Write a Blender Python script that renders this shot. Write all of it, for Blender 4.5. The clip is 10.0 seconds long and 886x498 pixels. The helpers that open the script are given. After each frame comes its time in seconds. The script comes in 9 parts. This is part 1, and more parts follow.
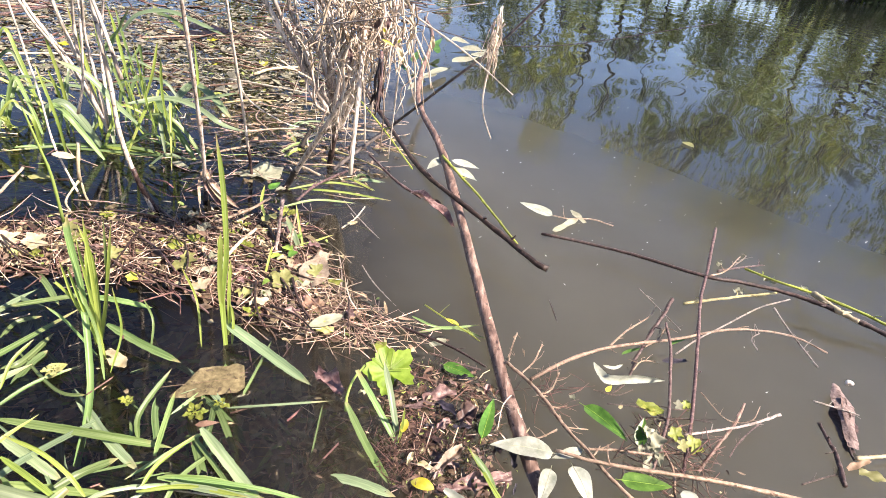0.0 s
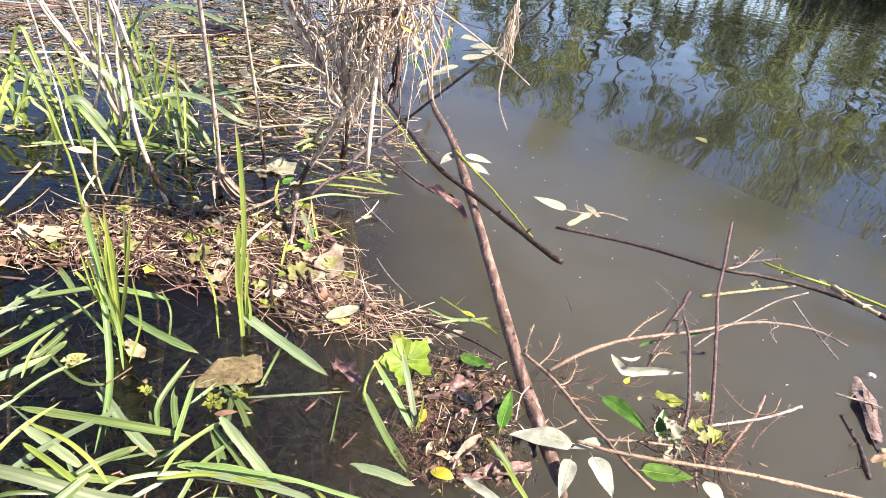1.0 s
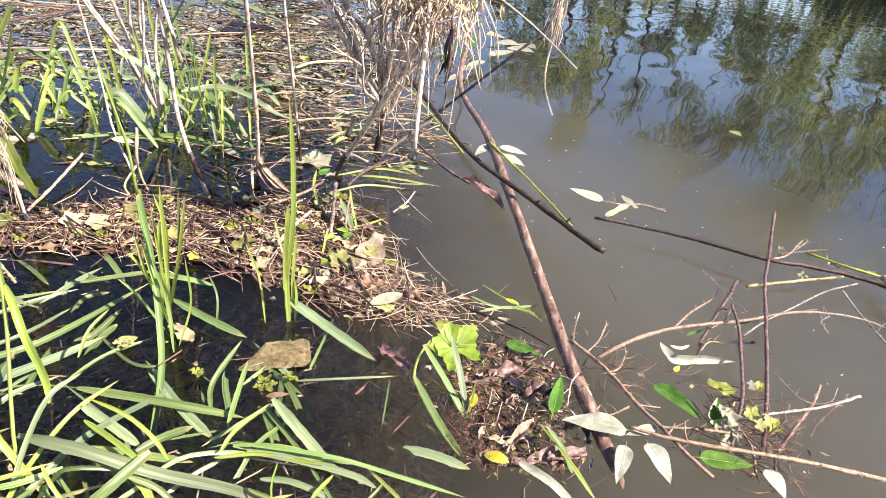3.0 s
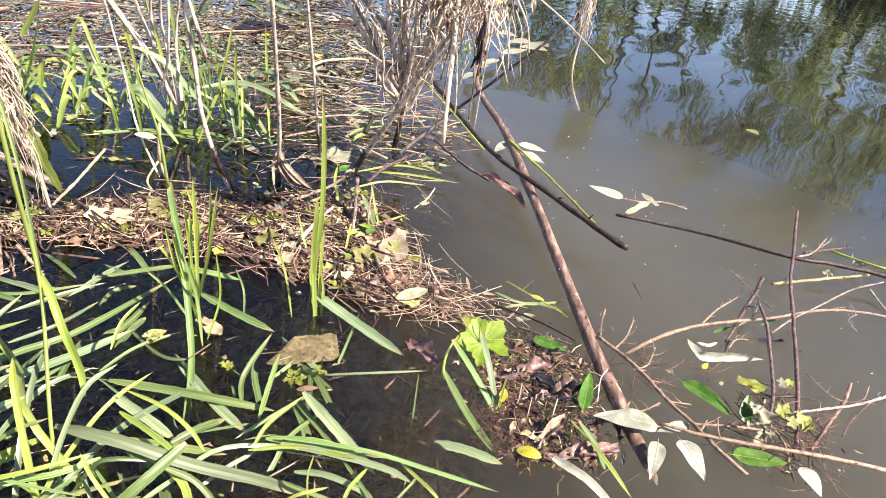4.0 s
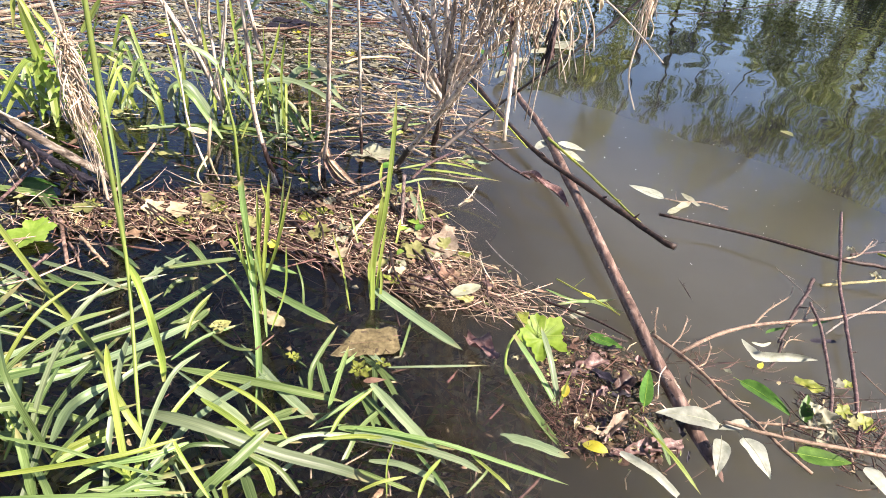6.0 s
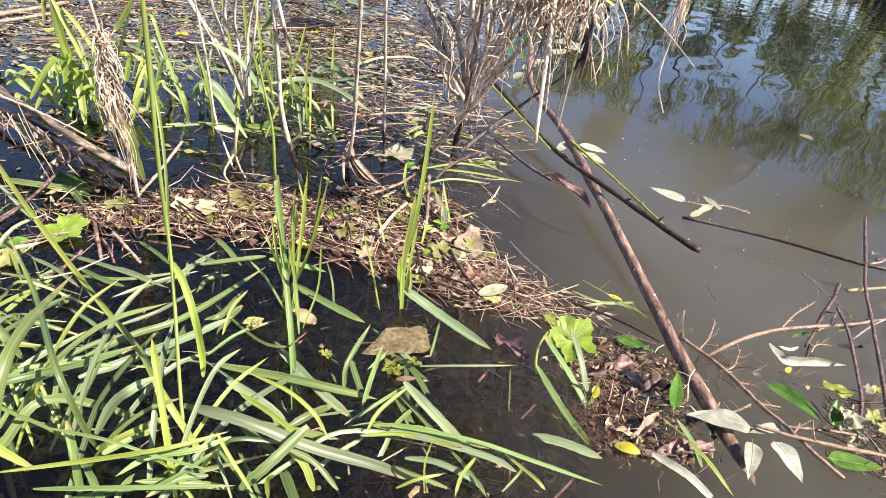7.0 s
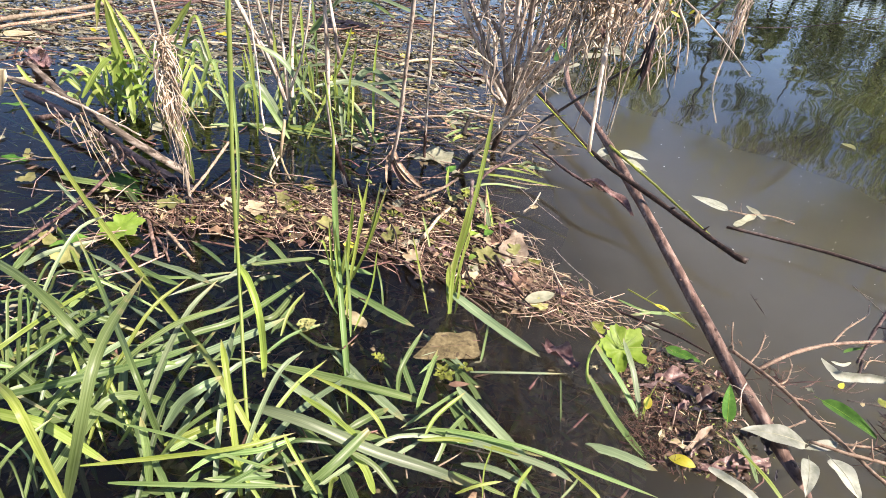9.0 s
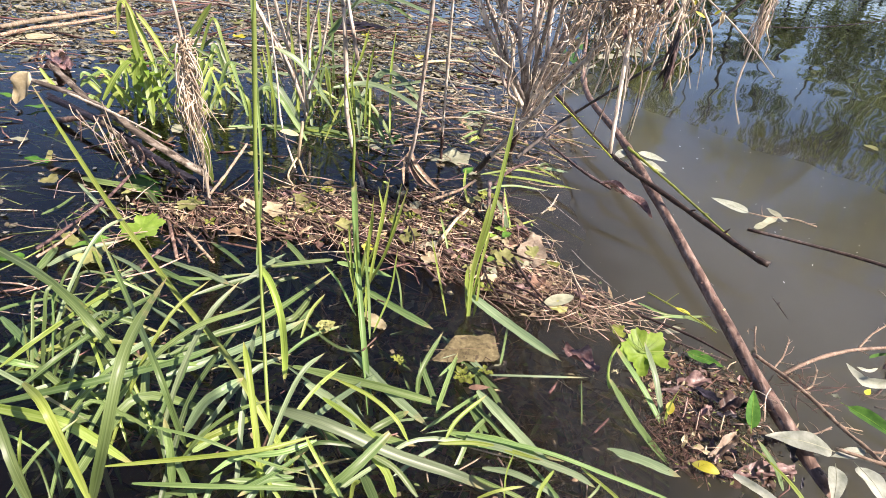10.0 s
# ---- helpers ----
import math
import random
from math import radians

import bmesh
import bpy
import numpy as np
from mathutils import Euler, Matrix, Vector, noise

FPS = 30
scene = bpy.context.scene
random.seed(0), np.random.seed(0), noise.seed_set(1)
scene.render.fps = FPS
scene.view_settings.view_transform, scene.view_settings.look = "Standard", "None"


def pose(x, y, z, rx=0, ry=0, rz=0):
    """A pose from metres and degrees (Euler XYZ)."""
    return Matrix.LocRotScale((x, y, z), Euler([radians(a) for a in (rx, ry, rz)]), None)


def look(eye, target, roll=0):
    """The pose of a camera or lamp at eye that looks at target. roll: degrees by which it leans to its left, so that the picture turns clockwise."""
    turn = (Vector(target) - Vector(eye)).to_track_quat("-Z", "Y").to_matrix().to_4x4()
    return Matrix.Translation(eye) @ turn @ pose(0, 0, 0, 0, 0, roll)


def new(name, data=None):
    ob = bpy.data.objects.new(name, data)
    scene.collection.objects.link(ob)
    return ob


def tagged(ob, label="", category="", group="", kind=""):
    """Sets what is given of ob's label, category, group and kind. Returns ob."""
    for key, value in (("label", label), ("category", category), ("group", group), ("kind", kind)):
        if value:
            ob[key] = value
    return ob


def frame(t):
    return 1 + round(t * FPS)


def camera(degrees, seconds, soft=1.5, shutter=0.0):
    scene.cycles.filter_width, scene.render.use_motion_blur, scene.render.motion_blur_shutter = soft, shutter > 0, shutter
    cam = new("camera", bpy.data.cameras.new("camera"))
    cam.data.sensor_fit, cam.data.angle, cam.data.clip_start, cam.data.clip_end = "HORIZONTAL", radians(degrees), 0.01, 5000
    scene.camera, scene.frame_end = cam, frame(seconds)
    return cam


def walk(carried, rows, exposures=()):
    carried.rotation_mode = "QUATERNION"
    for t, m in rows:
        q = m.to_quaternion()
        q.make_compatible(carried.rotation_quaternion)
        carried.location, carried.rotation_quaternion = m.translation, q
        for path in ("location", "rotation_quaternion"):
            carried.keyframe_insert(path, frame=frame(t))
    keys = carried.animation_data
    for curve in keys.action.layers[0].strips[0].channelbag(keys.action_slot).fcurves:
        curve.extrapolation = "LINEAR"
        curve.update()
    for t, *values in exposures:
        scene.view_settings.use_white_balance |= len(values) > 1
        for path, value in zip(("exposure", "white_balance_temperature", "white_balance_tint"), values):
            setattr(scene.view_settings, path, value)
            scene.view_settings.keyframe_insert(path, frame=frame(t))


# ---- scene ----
cam = camera(73.5, 10.0, soft=0.65)
PATH = [
    (0, (-0.1371, 0.045, 0.5438), (-0.2576, 1.799, -0.4097), 8.57),
    (0.5, (-0.142, 0.0422, 0.537), (-0.2738, 1.7947, -0.4177), 8.3),
    (1, (-0.1465, 0.0396, 0.5289), (-0.2945, 1.7908, -0.4256), 8.02),
    (1.5, (-0.1533, 0.0374, 0.5215), (-0.3148, 1.7867, -0.4344), 7.76),
    (2, (-0.1619, 0.0345, 0.5141), (-0.3374, 1.7823, -0.442), 7.52),
    (2.5, (-0.1712, 0.0317, 0.5074), (-0.363, 1.778, -0.4484), 7.3),
    (4, (-0.2091, 0.0237, 0.4905), (-0.4351, 1.7647, -0.4676), 7.1),
    (4.5, (-0.2231, 0.0189, 0.4877), (-0.459, 1.7577, -0.4719), 7.06),
    (5, (-0.237, 0.0132, 0.4856), (-0.4833, 1.75, -0.4751), 7.06),
    (5.5, (-0.2528, 0.0074, 0.4847), (-0.5064, 1.7414, -0.4791), 7.17),
    (7, (-0.2973, -0.0105, 0.4847), (-0.5841, 1.7156, -0.4839), 7.59),
    (7.5, (-0.3095, -0.0154, 0.4871), (-0.6109, 1.7062, -0.485), 7.78),
    (8, (-0.3216, -0.0179, 0.4885), (-0.6368, 1.6999, -0.4861), 7.94),
    (8.5, (-0.3302, -0.0205, 0.4905), (-0.6642, 1.6923, -0.4866), 7.9),
    (9, (-0.3384, -0.0216, 0.4892), (-0.689, 1.6885, -0.4868), 7.81),
    (9.5, (-0.3445, -0.0214, 0.4887), (-0.7139, 1.6841, -0.4885), 7.64),
    (10, (-0.348, -0.021, 0.4881), (-0.7395, 1.6793, -0.4896), 7.33),
]
walk(cam, [(t, look(eye, target, roll)) for t, eye, target, roll in PATH], [(0, 1.51, 6900, 20), (5, 1.42, 6900, 19), (10, 1.12, 6850, 19)])

# ---- world, sun, exposure ----
SUN_EL, SUN_AZ = 44.0, 108.0      # elevation; compass bearing from +y towards +x
world = bpy.data.worlds.new("sky_world")
scene.world = world
world.use_nodes = True
wt = world.node_tree
sky = wt.nodes.new("ShaderNodeTexSky")
sky.sky_type = "NISHITA"
sky.sun_disc = False
sky.sun_elevation = radians(SUN_EL)
sky.sun_rotation = radians(SUN_AZ)
sky.air_density, sky.dust_density, sky.ozone_density = 0.8, 0.05, 3.0
sky.altitude = 1500
wt.links.new(sky.outputs[0], wt.nodes["Background"].inputs[0])
wt.nodes["Background"].inputs[1].default_value = 0.088
sun = new("sun", bpy.data.lights.new("sun", "SUN"))
sun.data.energy, sun.data.angle, sun.data.color = 5.0, radians(0.55), (1.0, 0.93, 0.82)
az, el = radians(SUN_AZ), radians(SUN_EL)
sun.matrix_basis = look((math.sin(az) * math.cos(el) * 20, math.cos(az) * math.cos(el) * 20, math.sin(el) * 20), (0, 0, 0))


# ---- materials ----
def ramp(nt, fac, stops):
    r = nt.nodes.new("ShaderNodeValToRGB")
    while len(r.color_ramp.elements) < len(stops):
        r.color_ramp.elements.new(0.5)
    for e, (p, c) in zip(r.color_ramp.elements, stops):
        e.position, e.color = p, (*c, 1)
    nt.links.new(fac, r.inputs[0])
    return r.outputs[0]


def noise_out(nt, coord, scale, detail=4.0, rough=0.55, stretch=None, turn=0.0):
    n = nt.nodes.new("ShaderNodeTexNoise")
    n.inputs["Scale"].default_value, n.inputs["Detail"].default_value, n.inputs["Roughness"].default_value = scale, detail, rough
    if stretch:
        m = nt.nodes.new("ShaderNodeMapping")
        if turn:
            m.vector_type = "TEXTURE"
            m.inputs["Rotation"].default_value = (0, 0, radians(turn))
            m.inputs["Scale"].default_value = [1 / v for v in stretch]
        else:
            m.inputs["Scale"].default_value = stretch
        nt.links.new(coord, m.inputs[0])
        coord = m.outputs[0]
    nt.links.new(coord, n.inputs["Vector"])
    return n.outputs["Fac"]


def mixcol(nt, a, b, fac, mode="MIX"):
    m = nt.nodes.new("ShaderNodeMix")
    m.data_type, m.blend_type = "RGBA", mode
    for sock, v in ((m.inputs[6], a), (m.inputs[7], b), (m.inputs[0], fac)):
        if isinstance(v, bpy.types.NodeSocket):
            nt.links.new(v, sock)
        else:
            sock.default_value = (*v, 1) if isinstance(v, tuple) else v
    return m.outputs[2]


def organic(name, dark, mid, light, rough=0.6, thin=0.0, scale=60.0, bump=0.3, stretch=None, vary=0.35, spots=None, spec=0.4, island=False, veins=False):
    """Leaf, bark and straw: grain at two scales, a shade of its own for every piece; thin: share of light let through."""
    mat = bpy.data.materials.new(name)
    mat.use_nodes = True
    nt = mat.node_tree
    p = nt.nodes["Principled BSDF"]
    geo = nt.nodes.new("ShaderNodeNewGeometry")
    pos = geo.outputs["Position"]
    if veins:
        at = nt.nodes.new("ShaderNodeAttribute")
        at.attribute_name = "lay"
        fine = noise_out(nt, at.outputs["Vector"], 2.2, 4, 0.5, (1.2, 0.9, 1))
    else:
        fine = noise_out(nt, pos, scale, 5, 0.6, stretch)
    coarse = noise_out(nt, pos, scale * 0.16, 3, 0.5)
    col = ramp(nt, fine, [(0.28, dark), (0.5, mid), (0.75, light)])
    cr = ramp(nt, coarse, [(0.3, (0.55, 0.55, 0.55)), (0.7, (1.25, 1.25, 1.25))])
    col = mixcol(nt, col, cr, 0.45 if veins else 0.8, "MULTIPLY")
    if island:
        rnd = geo.outputs["Random Per Island"]
    else:
        info = nt.nodes.new("ShaderNodeObjectInfo")
        rnd = info.outputs["Random"]
    hs = nt.nodes.new("ShaderNodeHueSaturation")
    mr = nt.nodes.new("ShaderNodeMapRange")
    mr.inputs["To Min"].default_value, mr.inputs["To Max"].default_value = 1 - vary, 1 + vary
    nt.links.new(rnd, mr.inputs["Value"])
    nt.links.new(mr.outputs[0], hs.inputs["Value"])
    hr = nt.nodes.new("ShaderNodeMapRange")
    hr.inputs["To Min"].default_value, hr.inputs["To Max"].default_value = 0.5 - vary * 0.04, 0.5 + vary * 0.04
    mul = nt.nodes.new("ShaderNodeMath")
    mul.operation = "FRACT"
    m10 = nt.nodes.new("ShaderNodeMath")
    m10.operation = "MULTIPLY"
    m10.inputs[1].default_value = 17.3
    nt.links.new(rnd, m10.inputs[0])
    nt.links.new(m10.outputs[0], mul.inputs[0])
    nt.links.new(mul.outputs[0], hr.inputs["Value"])
    nt.links.new(hr.outputs[0], hs.inputs["Hue"])
    nt.links.new(col, hs.inputs["Color"])
    col = hs.outputs[0]
    if veins:
        vein = noise_out(nt, at.outputs["Vector"], 4.0, 3, 0.7, (1.6, 0.12, 1))
        vc = ramp(nt, vein, [(0.34, (0.45, 0.55, 0.45)), (0.5, (1, 1, 1)), (0.68, (1.35, 1.28, 1.25))])
        col = mixcol(nt, col, vc, 0.2, "MULTIPLY")
        sx = nt.nodes.new("ShaderNodeSeparateXYZ")
        nt.links.new(at.outputs["Vector"], sx.inputs[0])
        ab = nt.nodes.new("ShaderNodeMath")
        ab.operation = "ABSOLUTE"
        nt.links.new(sx.outputs["X"], ab.inputs[0])
        mid = ramp(nt, ab.outputs[0], [(0.0, (0.2, 0.2, 0.2)), (0.12, (0, 0, 0))])
        col = mixcol(nt, col, (0.40, 0.49, 0.24), mid)
        # withered tips and blotches
        wn = noise_out(nt, pos, 35, 3, 0.6)
        wa = nt.nodes.new("ShaderNodeMath")
        wa.operation = "MULTIPLY_ADD"
        wa.inputs[1].default_value = 0.55
        nt.links.new(wn, wa.inputs[0])
        nt.links.new(sx.outputs["Y"], wa.inputs[2])
        wm = nt.nodes.new("ShaderNodeMapRange")
        wm.inputs["From Min"].default_value, wm.inputs["From Max"].default_value = 1.14, 1.32
        nt.links.new(wa.outputs[0], wm.inputs["Value"])
        col = mixcol(nt, col, (0.42, 0.34, 0.16), wm.outputs[0])
    if spots:
        sp = noise_out(nt, pos, scale * 0.9, 2, 0.5)
        m = ramp(nt, sp, [(0.60, (0, 0, 0)), (0.68, (1, 1, 1))])
        col = mixcol(nt, col, spots, m)
    nt.links.new(col, p.inputs["Base Color"])
    p.inputs["Roughness"].default_value = rough
    p.inputs["Specular IOR Level"].default_value = spec
    if bump:
        b = nt.nodes.new("ShaderNodeBump")
        b.inputs["Strength"].default_value, b.inputs["Distance"].default_value = bump, 0.002
        nt.links.new(fine, b.inputs["Height"])
        nt.links.new(b.outputs[0], p.inputs["Normal"])
    if thin:
        tr = nt.nodes.new("ShaderNodeBsdfTranslucent")
        nt.links.new(col, tr.inputs[0])
        mx = nt.nodes.new("ShaderNodeMixShader")
        mx.inputs[0].default_value = thin
        nt.links.new(p.outputs[0], mx.inputs[1])
        nt.links.new(tr.outputs[0], mx.inputs[2])
        nt.links.new(mx.outputs[0], nt.nodes["Material Output"].inputs[0])
    return mat


LONG = (1.0, 1.0, 0.25)
GRASS = organic("grass_blade", (0.11, 0.185, 0.05), (0.195, 0.295, 0.098), (0.335, 0.445, 0.185), 0.43, 0.34, 90, 0.10, vary=0.4, veins=True, spec=0.6)
GRASS_BLUE = organic("grass_blade_bluish", (0.13, 0.195, 0.10), (0.215, 0.29, 0.155), (0.32, 0.40, 0.24), 0.42, 0.22, 90, 0.10, vary=0.35, veins=True, spec=0.6)
GRASS_YELLOW = organic("grass_yellow_green", (0.20, 0.285, 0.04), (0.34, 0.44, 0.09), (0.49, 0.57, 0.19), 0.43, 0.42, 90, 0.10, vary=0.25, veins=True, spec=0.55)
GRASS_WET = organic("grass_sunken", (0.055, 0.095, 0.032), (0.115, 0.175, 0.06), (0.20, 0.27, 0.11), 0.42, 0.2, 70, 0.10, vary=0.4, veins=True, spec=0.5)
STRAW = organic("dead_straw", (0.46, 0.36, 0.26), (0.75, 0.65, 0.53), (0.90, 0.83, 0.73), 0.65, 0.3, 140, 0.4, LONG, vary=0.25)
STRAW_OLD = organic("old_straw", (0.26, 0.18, 0.12), (0.52, 0.41, 0.30), (0.74, 0.63, 0.50), 0.7, 0.25, 140, 0.4, LONG, vary=0.45)
STRAW_BITS = organic("straw_bits", (0.19, 0.115, 0.08), (0.43, 0.315, 0.23), (0.70, 0.57, 0.45), 0.65, 0.0, 140, 0.3, vary=0.7, island=True)
LITTER_BITS = organic("litter_bits", (0.09, 0.056, 0.036), (0.24, 0.17, 0.105), (0.50, 0.42, 0.25), 0.5, 0.0, 110, 0.3, vary=0.75, island=True)
ROT_BITS = organic("rotten_leaf_bed", (0.035, 0.02, 0.014), (0.10, 0.065, 0.045), (0.24, 0.18, 0.12), 0.45, 0.0, 110, 0.3, vary=0.7, island=True)
WEED_BITS = organic("drowned_weed", (0.10, 0.14, 0.035), (0.22, 0.28, 0.08), (0.42, 0.47, 0.17), 0.5, 0.1, 110, 0.3, vary=0.6, island=True)
GREEN_BITS = organic("green_bits", (0.10, 0.14, 0.03), (0.22, 0.28, 0.07), (0.40, 0.46, 0.15), 0.5, 0.15, 110, 0.3, vary=0.6, island=True)
STEM_GREY = organic("grey_dead_stem", (0.12, 0.092, 0.075), (0.47, 0.395, 0.335), (0.80, 0.73, 0.64), 0.7, 0, 150, 0.6, (1, 1, 0.2), vary=0.35, spots=(0.12, 0.088, 0.068))
WOOD = organic("weathered_wood", (0.03, 0.023, 0.018), (0.17, 0.135, 0.105), (0.60, 0.53, 0.45), 0.75, 0, 80, 1.2, (0.15, 1.2, 1.2), vary=0.1, spots=(0.04, 0.029, 0.022))
DARK_WOOD = organic("dark_grey_wood", (0.025, 0.020, 0.017), (0.085, 0.070, 0.062), (0.24, 0.21, 0.19), 0.65, 0, 110, 0.8, (1, 0.3, 0.3), vary=0.1)
MAT_BITS = organic("rotting_mat", (0.085, 0.078, 0.052), (0.215, 0.20, 0.14), (0.40, 0.37, 0.27), 0.4, 0.0, 110, 0.3, vary=0.5, island=True)
STALK = organic("dead_stalk", (0.24, 0.17, 0.12), (0.68, 0.585, 0.49), (0.90, 0.84, 0.75), 0.7, 0, 160, 0.5, (1, 1, 0.12), vary=0.25, spots=(0.14, 0.10, 0.075))
BARK = organic("brown_bark", (0.05, 0.030, 0.024), (0.185, 0.115, 0.090), (0.45, 0.33, 0.27), 0.6, 0, 130, 0.9, (1, 0.25, 1), vary=0.12, spots=(0.075, 0.046, 0.036))
BARK_DARK = organic("dark_bark", (0.016, 0.010, 0.009), (0.052, 0.032, 0.027), (0.17, 0.11, 0.09), 0.5, 0, 140, 0.6, vary=0.3)
BARK_RED = organic("red_twig_bark", (0.045, 0.026, 0.026), (0.125, 0.077, 0.070), (0.30, 0.21, 0.185), 0.55, 0, 170, 0.7, vary=0.3, spots=(0.04, 0.026, 0.025))
BARK_ORANGE = organic("tan_twig_bark", (0.17, 0.11, 0.075), (0.35, 0.245, 0.17), (0.54, 0.43, 0.32), 0.6, 0, 170, 0.7, vary=0.2, spots=(0.14, 0.085, 0.055))
TWIG_GREEN = organic("yellow_green_twig", (0.20, 0.24, 0.025), (0.35, 0.40, 0.055), (0.48, 0.51, 0.14), 0.45, 0, 150, 0.3, vary=0.2)
WILLOW_PALE = organic("willow_leaf_underside", (0.27, 0.30, 0.22), (0.42, 0.445, 0.36), (0.58, 0.60, 0.51), 0.55, 0.2, 90, 0.5, vary=0.12)
LEAF_GREEN = organic("green_leaf", (0.04, 0.11, 0.018), (0.09, 0.215, 0.035), (0.19, 0.36, 0.08), 0.35, 0.3, 70, 0.4, vary=0.25)
LEAF_BRIGHT = organic("bright_green_leaf", (0.20, 0.36, 0.04), (0.33, 0.52, 0.08), (0.48, 0.66, 0.17), 0.45, 0.35, 60, 0.4, vary=0.15)
LEAF_IVY = organic("lobed_green_leaf", (0.11, 0.19, 0.018), (0.20, 0.31, 0.035), (0.33, 0.45, 0.08), 0.5, 0.3, 55, 0.8, vary=0.1)
LEAF_YELLOW = organic("yellow_leaf", (0.45, 0.42, 0.03), (0.66, 0.62, 0.06), (0.75, 0.72, 0.2), 0.5, 0.3, 60, 0.3, vary=0.2)
LEAF_OLIVE = organic("olive_litter_leaf", (0.20, 0.21, 0.06), (0.33, 0.33, 0.12), (0.46, 0.45, 0.20), 0.55, 0.15, 70, 0.4, vary=0.35)
LEAF_BROWN = organic("brown_leaf", (0.11, 0.065, 0.04), (0.22, 0.14, 0.09), (0.36, 0.25, 0.17), 0.6, 0.1, 70, 0.5, vary=0.3)
LEAF_TAN = organic("tan_leaf", (0.32, 0.25, 0.14), (0.48, 0.40, 0.25), (0.62, 0.54, 0.38), 0.6, 0.1, 80, 0.4, vary=0.2)
LEAF_MUD = organic("mud_coated_leaf", (0.075, 0.058, 0.028), (0.165, 0.13, 0.065), (0.28, 0.23, 0.12), 0.6, 0, 150, 0.8, vary=0.05, spots=(0.07, 0.05, 0.028))
LEAF_PURPLE = organic("purple_brown_leaf", (0.06, 0.03, 0.03), (0.19, 0.115, 0.105), (0.42, 0.30, 0.265), 0.4, 0.1, 120, 0.7, vary=0.35)
RED_ROOT = organic("red_rootlets", (0.035, 0.016, 0.013), (0.10, 0.048, 0.038), (0.22, 0.125, 0.09), 0.6, 0, 120, 0.3, vary=0.5, island=True)
TWIG_GREY = organic("grey_twig_bark", (0.13, 0.10, 0.085), (0.31, 0.26, 0.225), (0.52, 0.46, 0.41), 0.65, 0, 150, 0.6, vary=0.3, spots=(0.10, 0.075, 0.06))
TWIG_OLIVE = organic("olive_tan_twig", (0.20, 0.165, 0.07), (0.37, 0.32, 0.15), (0.53, 0.47, 0.27), 0.55, 0, 150, 0.4, vary=0.2)
BARK_PINK = organic("pinkish_rotten_bark", (0.10, 0.066, 0.058), (0.26, 0.185, 0.165), (0.46, 0.365, 0.33), 0.75, 0, 160, 1.0, vary=0.15, spots=(0.09, 0.06, 0.05))
LEAF_KRAFT = organic("crumpled_brown_leaf", (0.19, 0.135, 0.095), (0.34, 0.265, 0.195), (0.50, 0.42, 0.33), 0.65, 0.1, 90, 0.7, vary=0.1, spots=(0.20, 0.14, 0.09))
WEED = organic("yellow_green_weed", (0.12, 0.15, 0.02), (0.25, 0.29, 0.05), (0.40, 0.43, 0.12), 0.5, 0.25, 110, 0.4, vary=0.3)
LEAF_PALE = organic("pale_grey_leaf", (0.22, 0.23, 0.15), (0.34, 0.345, 0.24), (0.48, 0.47, 0.35), 0.55, 0.15, 70, 0.4, vary=0.2)
ROOTS = organic("root_fibres", (0.05, 0.025, 0.02), (0.13, 0.07, 0.055), (0.27, 0.16, 0.12), 0.6, 0, 120, 0.3, vary=0.6, island=True)
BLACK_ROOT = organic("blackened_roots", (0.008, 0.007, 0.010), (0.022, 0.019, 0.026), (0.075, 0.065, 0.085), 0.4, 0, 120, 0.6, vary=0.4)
MUDDY = organic("wet_mud", (0.03, 0.024, 0.016), (0.06, 0.048, 0.032), (0.10, 0.08, 0.055), 0.5, 0, 12, 0.5, vary=0.0)
SHELL = organic("snail_shell", (0.45, 0.40, 0.33), (0.62, 0.58, 0.50), (0.76, 0.73, 0.66), 0.35, 0, 90, 0.1, vary=0.05)
WHITE_BITS = organic("white_flecks", (0.5, 0.5, 0.46), (0.65, 0.65, 0.6), (0.78, 0.78, 0.74), 0.6, 0, 90, 0.1, vary=0.2, island=True)
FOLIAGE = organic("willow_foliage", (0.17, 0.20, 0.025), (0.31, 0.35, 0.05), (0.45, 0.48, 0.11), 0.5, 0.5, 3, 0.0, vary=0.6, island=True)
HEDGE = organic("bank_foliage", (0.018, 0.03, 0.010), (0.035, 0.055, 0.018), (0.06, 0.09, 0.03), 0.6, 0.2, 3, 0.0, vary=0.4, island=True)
# duller copy of willow_foliage, with the shade put into its colour
FOLIAGE_SHADED = organic("shaded_willow_foliage", (0.12, 0.16, 0.03), (0.22, 0.27, 0.06), (0.34, 0.38, 0.10), 0.6, 0.3, 3, 0.0, vary=0.5, island=True)
TRUNK = organic("willow_bark", (0.015, 0.012, 0.010), (0.035, 0.028, 0.021), (0.07, 0.055, 0.04), 0.8, 0, 6, 0.6, vary=0.1)


